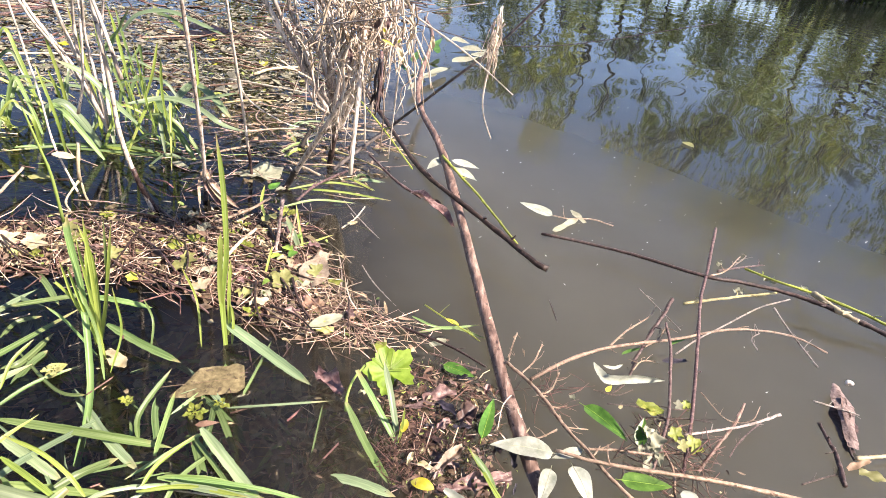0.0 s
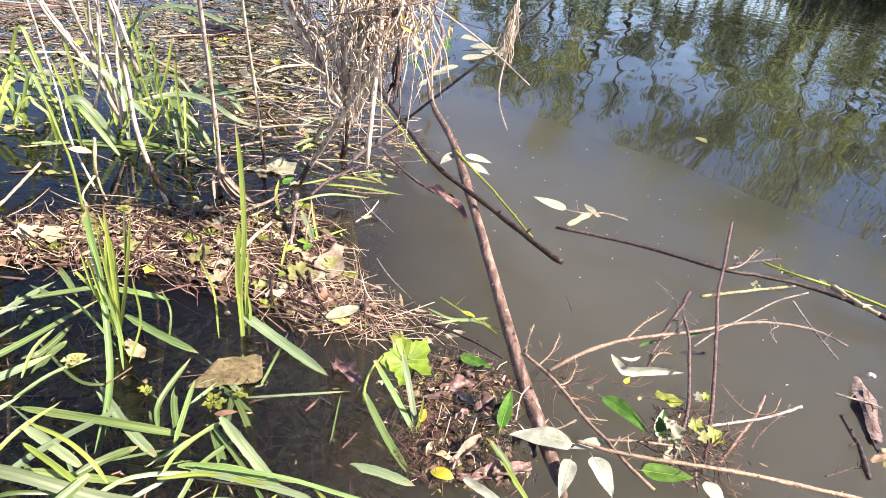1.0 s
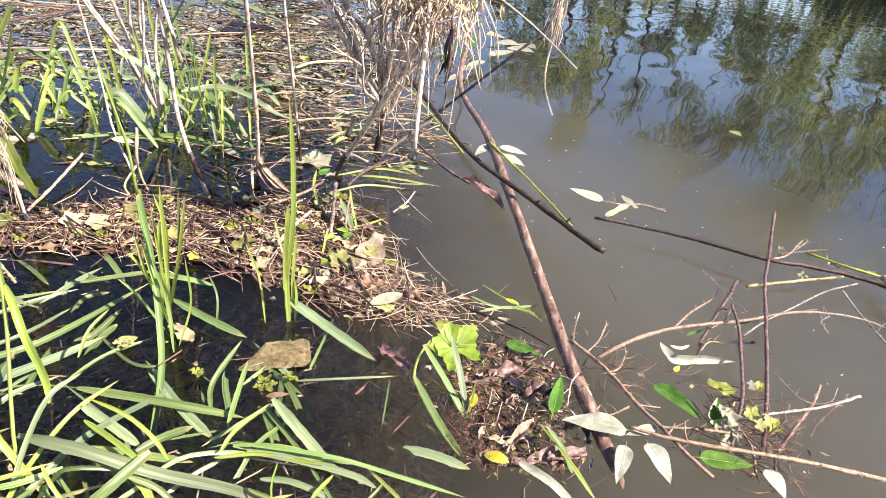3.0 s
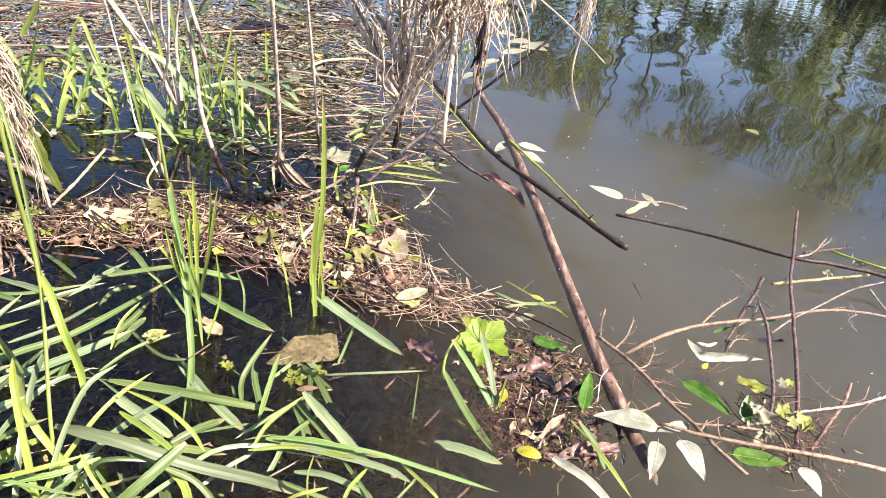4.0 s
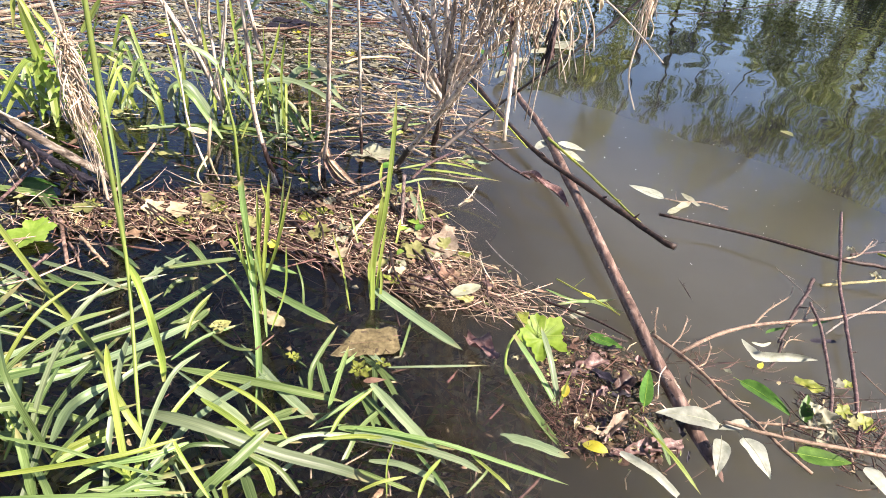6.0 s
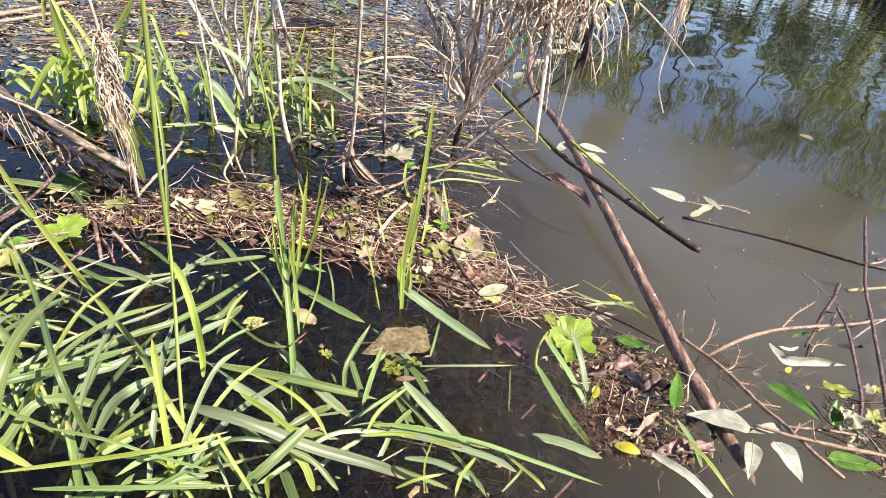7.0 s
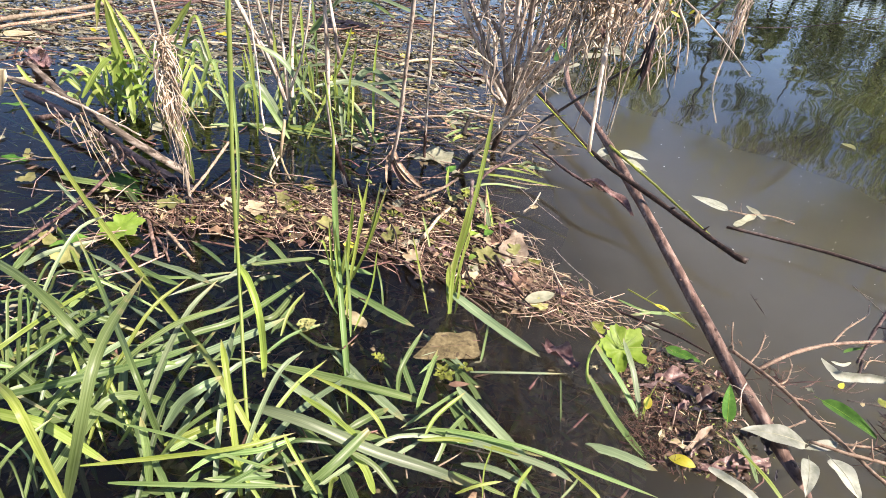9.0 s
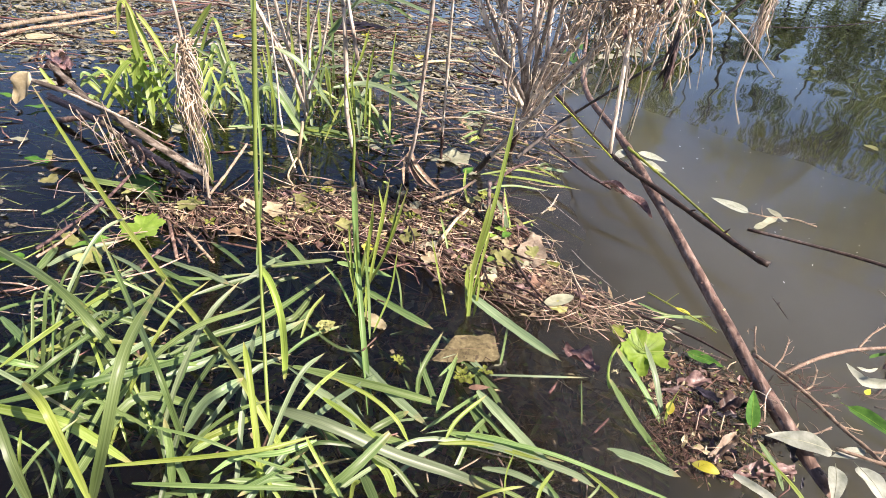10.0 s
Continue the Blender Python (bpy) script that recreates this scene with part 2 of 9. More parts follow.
def water_material():
    """Silty river water: mirror by Fresnel over a cloudy body that lets some light through to what lies just under the surface."""
    mat = bpy.data.materials.new("river_water")
    mat.use_nodes = True
    nt = mat.node_tree
    nt.nodes.remove(nt.nodes["Principled BSDF"])
    geo = nt.nodes.new("ShaderNodeNewGeometry")
    pos = geo.outputs["Position"]
    sep = nt.nodes.new("ShaderNodeSeparateXYZ")
    nt.links.new(pos, sep.inputs[0])
    # silt drifts with the open stream; the still water among the plants has cleared
    line = nt.nodes.new("ShaderNodeMath")
    line.operation = "MULTIPLY_ADD"
    line.inputs[1].default_value = 0.28
    nt.links.new(sep.outputs["Y"], line.inputs[0])
    nt.links.new(sep.outputs["X"], line.inputs[2])
    drift = noise_out(nt, pos, 3.0, 3)
    add = nt.nodes.new("ShaderNodeMath")
    add.operation = "MULTIPLY_ADD"
    add.inputs[1].default_value = 0.30
    nt.links.new(drift, add.inputs[0])
    nt.links.new(line.outputs[0], add.inputs[2])
    silt = nt.nodes.new("ShaderNodeMapRange")
    silt.interpolation_type = "SMOOTHSTEP"
    silt.inputs["From Min"].default_value, silt.inputs["From Max"].default_value = -0.36, 0.36
    nt.links.new(add.outputs[0], silt.inputs["Value"])
    cloud = noise_out(nt, pos, 1.7, 4)
    grey = ramp(nt, cloud, [(0.3, (0.060, 0.058, 0.045)), (0.7, (0.082, 0.080, 0.064))])
    body = mixcol(nt, (0.034, 0.0255, 0.016), grey, silt.outputs[0])
    # the plume of silt thins out towards midstream
    far = nt.nodes.new("ShaderNodeMapRange")
    far.interpolation_type = "SMOOTHSTEP"
    far.inputs["From Min"].default_value, far.inputs["From Max"].default_value = 1.05, 2.7
    slant = nt.nodes.new("ShaderNodeMath")
    slant.operation = "MULTIPLY_ADD"
    slant.inputs[1].default_value = 1.0
    nt.links.new(sep.outputs["X"], slant.inputs[0])
    nt.links.new(sep.outputs["Y"], slant.inputs[2])
    wisp = nt.nodes.new("ShaderNodeMath")
    wisp.operation = "MULTIPLY_ADD"
    wisp.inputs[1].default_value = 0.5
    nt.links.new(noise_out(nt, pos, 2.2, 4), wisp.inputs[0])
    nt.links.new(slant.outputs[0], wisp.inputs[2])
    off = nt.nodes.new("ShaderNodeMath")
    off.operation = "SUBTRACT"
    off.inputs[1].default_value = 0.25
    nt.links.new(wisp.outputs[0], off.inputs[0])
    nt.links.new(off.outputs[0], far.inputs["Value"])
    body = mixcol(nt, body, (0.021, 0.024, 0.018), far.outputs[0])
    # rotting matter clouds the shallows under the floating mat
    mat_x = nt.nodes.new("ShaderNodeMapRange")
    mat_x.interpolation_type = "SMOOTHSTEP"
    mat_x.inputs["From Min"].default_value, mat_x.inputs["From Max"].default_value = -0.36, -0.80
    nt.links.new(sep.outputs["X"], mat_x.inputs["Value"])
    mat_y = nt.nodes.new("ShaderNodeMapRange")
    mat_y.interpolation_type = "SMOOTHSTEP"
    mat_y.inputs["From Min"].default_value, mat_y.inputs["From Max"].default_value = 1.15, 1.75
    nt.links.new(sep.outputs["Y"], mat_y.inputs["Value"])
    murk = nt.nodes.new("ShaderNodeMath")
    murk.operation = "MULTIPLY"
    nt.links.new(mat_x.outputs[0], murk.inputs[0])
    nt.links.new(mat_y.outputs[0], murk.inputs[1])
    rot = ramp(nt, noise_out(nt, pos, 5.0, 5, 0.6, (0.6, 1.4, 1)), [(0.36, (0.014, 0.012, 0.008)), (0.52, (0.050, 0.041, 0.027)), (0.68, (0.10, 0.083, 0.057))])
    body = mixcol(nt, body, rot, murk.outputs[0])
    haze = nt.nodes.new("ShaderNodeMapRange")
    haze.interpolation_type = "SMOOTHSTEP"
    haze.inputs["From Min"].default_value, haze.inputs["From Max"].default_value = -0.34, 0.34
    nt.links.new(add.outputs[0], haze.inputs["Value"])
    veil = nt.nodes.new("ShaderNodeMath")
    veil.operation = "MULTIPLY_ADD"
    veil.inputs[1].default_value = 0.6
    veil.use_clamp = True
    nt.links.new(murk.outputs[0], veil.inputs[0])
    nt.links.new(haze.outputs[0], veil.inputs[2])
    diff = nt.nodes.new("ShaderNodeSubsurfaceScattering")
    diff.falloff = "RANDOM_WALK"
    nt.links.new(body, diff.inputs["Color"])
    diff.inputs["Scale"].default_value = 10.0
    diff.inputs["Radius"].default_value = (1.0, 0.9, 0.7)
    clear = nt.nodes.new("ShaderNodeBsdfTransparent")
    clear.inputs[0].default_value = (0.88, 0.80, 0.66, 1)
    fac = nt.nodes.new("ShaderNodeMapRange")
    fac.inputs["To Min"].default_value, fac.inputs["To Max"].default_value = 0.16, 0.92
    nt.links.new(veil.outputs[0], fac.inputs["Value"])
    inner = nt.nodes.new("ShaderNodeMixShader")
    nt.links.new(fac.outputs[0], inner.inputs[0])
    nt.links.new(clear.outputs[0], inner.inputs[1])
    nt.links.new(diff.outputs[0], inner.inputs[2])
    # ripples: a slow swell and finer wind ripples in the open stream, nearly none among the plants
    w1 = noise_out(nt, pos, 4.2, 0.6, 0.4, (1.7, 0.55, 1), -16.0)
    w2 = noise_out(nt, pos, 7.0, 0.5, 0.4, (1.6, 0.75, 1), -12.0)
    mixw = nt.nodes.new("ShaderNodeMath")
    mixw.operation = "MULTIPLY_ADD"
    mixw.inputs[1].default_value = 0.15
    nt.links.new(w2, mixw.inputs[0])
    nt.links.new(w1, mixw.inputs[2])
    open_w = nt.nodes.new("ShaderNodeMapRange")
    open_w.interpolation_type = "SMOOTHSTEP"
    open_w.inputs["From Min"].default_value, open_w.inputs["From Max"].default_value = 0.95, 3.2
    open_w.inputs["To Min"].default_value, open_w.inputs["To Max"].default_value = 0.03, 1.0
    nt.links.new(sep.outputs["Y"], open_w.inputs["Value"])
    b = nt.nodes.new("ShaderNodeBump")
    b.inputs["Distance"].default_value = 0.0052
    nt.links.new(open_w.outputs[0], b.inputs["Strength"])
    nt.links.new(mixw.outputs[0], b.inputs["Height"])
    gl = nt.nodes.new("ShaderNodeBsdfGlossy")
    gl.inputs["Roughness"].default_value = 0.03
    nt.links.new(b.outputs[0], gl.inputs["Normal"])
    fr = nt.nodes.new("ShaderNodeFresnel")
    fr.inputs["IOR"].default_value = 1.46
    nt.links.new(b.outputs[0], fr.inputs["Normal"])
    top = nt.nodes.new("ShaderNodeMixShader")
    nt.links.new(fr.outputs[0], top.inputs[0])
    nt.links.new(inner.outputs[0], top.inputs[1])
    nt.links.new(gl.outputs[0], top.inputs[2])
    nt.links.new(top.outputs[0], nt.nodes["Material Output"].inputs[0])
    return mat


WATER = water_material()


# ---- builders ----
def finish(name, me, mat, parent=None, label="", smooth=True):
    me.materials.append(mat)
    if smooth:
        me.polygons.foreach_set("use_smooth", [True] * len(me.polygons))
    ob = new(name, me)
    if parent:
        ob.parent = parent
    if label:
        ob["label"] = label
    return ob


def raw(name, verts, faces, mat, parent=None, label="", smooth=True):
    me = bpy.data.meshes.new(name)
    me.from_pydata(verts, [], faces)
    me.update()
    return finish(name, me, mat, parent, label, smooth)


def thing(name, label, category, at=(0, 0, 0), group="", kind=""):
    ob = new(name)
    ob.empty_display_size = 0.02
    return tagged(ob, label, category, group, kind)


def glide(points, n):
    """n+1 places along a smooth line through the control points."""
    P = [Vector(p) for p in points]
    if len(P) == 2:
        return [P[0].lerp(P[1], i / n) for i in range(n + 1)]
    P = [P[0] * 2 - P[1]] + P + [P[-1] * 2 - P[-2]]
    out, m = [], len(P) - 3
    for i in range(n + 1):
        u = i / n * m
        k = min(int(u), m - 1)
        f = u - k
        a, b, c, d = P[k:k + 4]
        out.append(0.5 * (2 * b + (c - a) * f + (2 * a - 5 * b + 4 * c - d) * f * f + (3 * b - a - 3 * c + d) * f ** 3))
    return out


def tube_data(points, r0, r1, n=14, sides=7, lumps=0.12, wob=0.0, rng=random):
    line = glide(points, n)
    verts, faces = [], []
    side = Vector((0.3, 0.2, 1))
    for i, p in enumerate(line):
        t = (line[min(i + 1, n)] - line[max(i - 1, 0)]).normalized()
        if abs(side.normalized().dot(t)) > 0.95:
            side = Vector((1, 0.1, 0))
        a = t.cross(side).normalized()
        b = t.cross(a)
        r = r0 + (r1 - r0) * i / n
        q = p + (a * rng.uniform(-1, 1) + b * rng.uniform(-1, 1)) * wob
        knob = 1 + (rng.uniform(0.1, 0.3) if lumps and rng.random() < 0.12 else 0)
        for k in range(sides):
            th = 2 * math.pi * k / sides
            rr = r * knob * (1 + rng.uniform(-lumps, lumps))
            verts.append(q + a * (math.cos(th) * rr) + b * (math.sin(th) * rr))
        if i:
            for k in range(sides):
                faces.append(((i - 1) * sides + k, (i - 1) * sides + (k + 1) % sides, i * sides + (k + 1) % sides, i * sides + k))
    faces.append(tuple(range(sides - 1, -1, -1)))
    faces.append(tuple(range(n * sides, n * sides + sides)))
    return verts, faces


def tube(name, points, r0, r1, mat, parent=None, label="", n=14, sides=7, lumps=0.12, wob=0.0):
    v, f = tube_data(points, r0, r1, n, sides, lumps, wob)
    return raw(name, v, f, mat, parent, label)


def stick(name, points, r0, r1, mat, label, category="branch", n=16, lumps=0.12, wob=0.0, group="", sides=8, spurs=4):
    """A loose stick as a thing of its own."""
    ob = tagged(tube(name, points, r0, r1, mat, None, "", int(n * 1.5), sides, lumps, wob or (r0 + r1) * 0.08), label, category, group)
    if spurs and category == "branch":
        rng = random.Random(int(abs(points[0][0] * 7919 + points[0][1] * 104729) * 100))
        line = glide(points, 40)
        for k in range(spurs):
            i = rng.randint(4, 37)
            t = (line[i + 1] - line[i - 1]).normalized()
            d = (t * rng.uniform(0.2, 1.0) + Vector((rng.gauss(0, 0.6), rng.gauss(0, 0.6), abs(rng.gauss(0.2, 0.4))))).normalized()
            r, L = (r0 + r1) * 0.5, rng.uniform(0.006, 0.024)
            q = line[i] + d * L
            q.z = max(q.z, 0.001)
            tube("spur", [line[i], line[i].lerp(q, 0.5) + Vector((rng.gauss(0, 0.0015), rng.gauss(0, 0.0015), 0.0005)), q], r * 0.55, r * 0.22, mat, ob, "", 5, 5, 0.15)
    return ob


def log_data(points, r0, r1, seed, n=44, sides=18):
    """A weathered log: grooves that run along the grain, a slow unevenness and jagged broken ends."""
    rng = random.Random(seed)
    line = glide(points, n)
    groove = [1 + rng.uniform(-0.22, 0.14) for _ in range(sides)]
    rag = [rng.uniform(0, 0.022) for _ in range(sides)]
    verts, faces = [], []
    for i, p in enumerate(line):
        t = (line[min(i + 1, n)] - line[max(i - 1, 0)]).normalized()
        a = t.cross(Vector((0, 0, 1))).normalized()
        b = a.cross(t)
        r = r0 + (r1 - r0) * i / n
        for k in range(sides):
            th = 2 * math.pi * k / sides
            rr = r * groove[k] * (1 + 0.22 * noise.noise((i * 0.16, k * 0.55, seed))) * (1 + rng.uniform(-0.03, 0.03))
            push = -t * rag[k] if i == 0 else (t * rag[k] if i == n else Vector())
            verts.append(p + push + a * (math.cos(th) * rr) + b * (math.sin(th) * rr * 0.85))
        if i:
            faces += [((i - 1) * sides + k, (i - 1) * sides + (k + 1) % sides, i * sides + (k + 1) % sides, i * sides + k) for k in range(sides)]
    for ring, c in ((0, line[0]), (n, line[n])):
        verts.append(c)
        faces += [(ring * sides + k, ring * sides + (k + 1) % sides, len(verts) - 1) for k in range(sides)]
    return verts, faces


def snail(name, at, size, label):
    """A coiled shell: a tube that grows along a flat spiral."""
    line, radii = [], []
    for i in range(41):
        f = i / 40
        a, r = f * 5.2 * math.pi, size * (0.06 + 0.44 * f ** 1.6)
        line.append(Vector(at) + Vector((math.cos(a) * r * 0.55, math.sin(a) * r * 0.55, size * 0.22 * (1 - f) + size * 0.25)))
        radii.append(size * (0.04 + 0.24 * f ** 1.4))
    verts, faces, m = [], [], 8
    for i, (p, r) in enumerate(zip(line, radii)):
        t = (line[min(i + 1, 40)] - line[max(i - 1, 0)]).normalized()
        a = t.cross(Vector((0, 0, 1))).normalized()
        b = t.cross(a)
        verts += [p + a * (math.cos(6.2832 * k / m) * r) + b * (math.sin(6.2832 * k / m) * r) for k in range(m)]
        if i:
            faces += [((i - 1) * m + k, (i - 1) * m + (k + 1) % m, i * m + (k + 1) % m, i * m + k) for k in range(m)]
    faces += [tuple(range(m - 1, -1, -1)), tuple(range(40 * m, 41 * m))]
    return tagged(raw(name, verts, faces, SHELL), label, "snail shell")


FACE = Vector((0.42, -0.52, 0.74))


def blade_data(points, width, fold=0.38, n=16, tip=1.0, base=0.35, face=None, twist=0.0):
    line = glide(points, n)
    verts, faces = [], []
    for i, p in enumerate(line):
        f = i / n
        t = (line[min(i + 1, n)] - line[max(i - 1, 0)]).normalized()
        nrm = face or FACE
        s = t.cross(nrm)
        if s.length < 0.15:
            s = t.cross(Vector((1, 0, 0.2)))
        s.normalize()
        up = s.cross(t)
        if twist:
            s = Matrix.Rotation(twist * f, 3, t) @ s
            up = s.cross(t)
        w = width * 0.5 * (base + (1 - base) * min(1, f * 5) ** 0.6) * (1 - tip * max(0, (f - 0.7) / 0.3) ** 2.4)
        w = max(w, width * 0.02)
        ruff = 1 + 0.05 * math.sin(i * 2.3 + points[0][0] * 50)
        verts += [p - s * w * ruff, p - s * (w * 0.5) - up * (fold * w * 0.45), p - up * (fold * w), p + s * (w * 0.5) - up * (fold * w * 0.45), p + s * w * ruff]
        if i:
            k = 5 * i
            faces += [(k - 5 + j, k - 4 + j, k + 1 + j, k + j) for j in range(4)]
    return verts, faces


def blade(plant, points, width, mat, label="", name="blade", **kw):
    v, f = blade_data(points, width, **kw)
    ob = raw(name, v, f, mat, plant, label)
    n = len(v) // 5
    lay = ob.data.attributes.new("lay", "FLOAT_VECTOR", "POINT")
    lay.data.foreach_set("vector", [c for i in range(n) for j in range(5) for c in (j / 2 - 1, i / (n - 1), points[0][0] * 40)])
    return ob


def leaf_data(base, tip, width, normal=(0, -0.2, 1), outline="ellipse", bend=0.0, fold=0.15, n=12, wave=0.0):
    base, tip, nrm = Vector(base), Vector(tip), Vector(normal)
    ax = tip - base
    L = ax.length
    t = ax.normalized()
    s = t.cross(nrm).normalized()
    up = s.cross(t)
    verts, faces = [], []
    m = 3
    for i in range(n + 1):
        f = i / n
        if outline == "lance":
            w = math.sin(math.pi * min(1, f * 1.02 + 0.0) ** 0.8) ** 0.85 * (1 - 0.25 * f)
        elif outline == "ovate":
            w = math.sin(math.pi * f ** 0.62) ** 0.8
        elif outline == "wedge":
            w = min(1.0, 0.05 + f / 0.42) * (1 if f < 0.9 else 1 - (f - 0.9) * 2.0) * (1 + 0.04 * math.sin(f * 23))
        elif outline == "ragged":
            w = (math.sin(math.pi * min(0.93, 0.08 + f * 0.88)) ** 0.5) * (0.85 + 0.2 * math.sin(f * 9 + L * 900))
        else:
            w = math.sin(math.pi * f) ** 0.65
        w = max(w, 0.03) * width * 0.5
        c = base + ax * f + up * (bend * L * math.sin(math.pi * f))
        if outline == "wedge":
            c = c + s * (width * 0.36 * max(0.0, 1 - f / 0.42))
        for j in range(-m, m + 1):
            g = j / m
            lift = fold * abs(g) * w + wave * width * math.sin(f * 11 + g * 3 + L * 500) * abs(g)
            tooth = 1 + (0.06 * math.sin(i * 2.6) if outline == "ragged" and abs(j) == m else 0)
            verts.append(c + s * (g * w * tooth) + up * lift)
        if i:
            k = (2 * m + 1) * i
            q = 2 * m + 1
            faces += [(k - q + j, k - q + 1 + j, k + 1 + j, k + j) for j in range(2 * m)]
    return verts, faces


def leaf(name, base, tip, width, mat, label, category="leaf", group="fallen leaves", parent=None, rib=None, **kw):
    v, f = leaf_data(base, tip, width, **kw)
    ob = raw(name, v, f, mat, parent, label if parent is None else "")
    if parent is None:
        tagged(ob, label, category, group)
    if rib:
        b, t = Vector(base), Vector(tip)
        bend = kw.get("bend", 0.0)
        nrm = Vector(kw.get("normal", (0, -0.2, 1))).normalized()
        L = (t - b).length
        line = [b.lerp(t, f) + nrm * (bend * L * math.sin(math.pi * f) + 0.0002) for f in (-0.12, 0.1, 0.35, 0.6, 0.85)]
        tube("midrib", line, width * 0.010 + 0.0002, 0.0002, rib, ob, "", 8, 5, 0.0)
    return ob


def lobed_data(centre, size, normal, lobes=5, turn=0.0, depth=0.28, cup=0.12, teeth=0.05):
    nrm = Vector(normal).normalized()
    a = nrm.cross(Vector((0.2, 1, 0.1))).normalized()
    b = nrm.cross(a)
    verts, faces = [Vector(centre)], []
    n, rings = 60, 4
    for r in range(1, rings + 1):
        for k in range(n):
            th = 2 * math.pi * k / n
            notch = 1 - 0.55 * max(0, math.cos(th)) ** 14
            R = size * 0.5 * (1 - depth * (0.5 + 0.5 * math.cos(lobes * th)) + teeth * math.sin(th * lobes * 4 + 2 * math.sin(th * 2))) * notch * (1 + 0.05 * math.sin(th * 3 + 1.3) + 0.03 * math.sin(th * 7))
            f = r / rings
            p = Vector(centre) + (a * math.cos(th + turn) + b * math.sin(th + turn)) * R * f
            verts.append(p + nrm * (cup * size * f * f * 0.5 * (1 + 0.35 * math.sin(th * 3 + 1) + 0.12 * math.sin(lobes * th * 2))))
    for k in range(n):
        faces.append((0, 1 + k, 1 + (k + 1) % n))
    for r in range(rings - 1):
        for k in range(n):
            q = 1 + r * n
            faces.append((q + k, q + n + k, q + n + (k + 1) % n, q + (k + 1) % n))
    return verts, faces


def lobed(name, centre, size, normal, mat, label, group="fallen leaves", parent=None, **kw):
    v, f = lobed_data(centre, size, normal, **kw)
    ob = raw(name, v, f, mat, parent)
    return ob if parent else tagged(ob, label, "leaf", group)


def sprig(name, centre, size, leaves, mat, label, seed):
    """A rosette of small toothed leaflets on thin stalks."""
    rng = random.Random(seed)
    ob = tagged(new(name), label, "water plant", "floating sprigs")
    c = Vector(centre)
    for k in range(leaves):
        a = 6.2832 * k / leaves + rng.uniform(-0.4, 0.4)
        L = size * rng.uniform(0.3, 0.55)
        d = Vector((math.cos(a), math.sin(a), rng.uniform(0.0, 0.35)))
        b = c + d * (L * 0.35)
        v, f = leaf_data(b, b + d * L, L * rng.uniform(0.6, 0.9), (rng.gauss(0, 0.25), rng.gauss(-0.2, 0.25), 1), "ragged" if k % 2 else "ovate", 0.06, 0.2, 9, 0.12)
        raw("leaflet", v, f, mat, ob)
        tube("leaf_stalk", [c, c.lerp(b, 0.6) + Vector((0, 0, 0.0008)), b], 0.0006, 0.0004, mat, ob, "", 4, 4, 0.0)
    return ob


def inside(x, y, poly):
    hit = False
    for (x0, y0), (x1, y1) in zip(poly, poly[1:] + poly[:1]):
        if (y0 > y) != (y1 > y) and x < (x1 - x0) * (y - y0) / (y1 - y0) + x0:
            hit = not hit
    return hit


def spots_in(poly, count, rng, fuzz=0.02):
    xs, ys = [p[0] for p in poly], [p[1] for p in poly]
    out = []
    while len(out) < count:
        x, y = rng.uniform(min(xs), max(xs)), rng.uniform(min(ys), max(ys))
        if inside(x, y, poly):
            out.append((x + rng.gauss(0, fuzz), y + rng.gauss(0, fuzz)))
    return out


def straws(name, places, mat, rng, length=(0.02, 0.07), radius=(0.0006, 0.0015), z=(0.0, 0.012), heading=0.0, spread=1.6, tilt=0.18):
    """Floating straw, four-sided and bent, joined as uncountable stuff."""
    verts, faces = [], []
    for x, y in places:
        L, r = rng.uniform(*length), rng.uniform(*radius)
        th = heading + rng.gauss(0, spread)
        dz = rng.gauss(0, tilt) * L
        c = Vector((x, y, rng.uniform(*z) + r))
        d = Vector((math.cos(th), math.sin(th), 0))
        s = Vector((-d.y, d.x, 0))
        bow = rng.uniform(-0.14, 0.14) * L
        for f in (-0.5, 0.0, 0.5):
            p = c + d * (L * f) + s * (bow * (0.25 - f * f) * 4) + Vector((0, 0, dz * f))
            p.z = max(p.z, 0.0008) if z[1] > 0 else p.z
            rr = r * (1 - 0.35 * abs(f))
            verts += [p + s * rr, p + Vector((0, 0, rr)), p - s * rr, p - Vector((0, 0, rr))]
        k = len(verts) - 12
        for q in (0, 4):
            faces += [(k + q + j, k + q + (j + 1) % 4, k + q + 4 + (j + 1) % 4, k + q + 4 + j) for j in range(4)]
        faces += [(k + 3, k + 2, k + 1, k), (k + 8, k + 9, k + 10, k + 11)]
    return raw(name, verts, faces, mat)


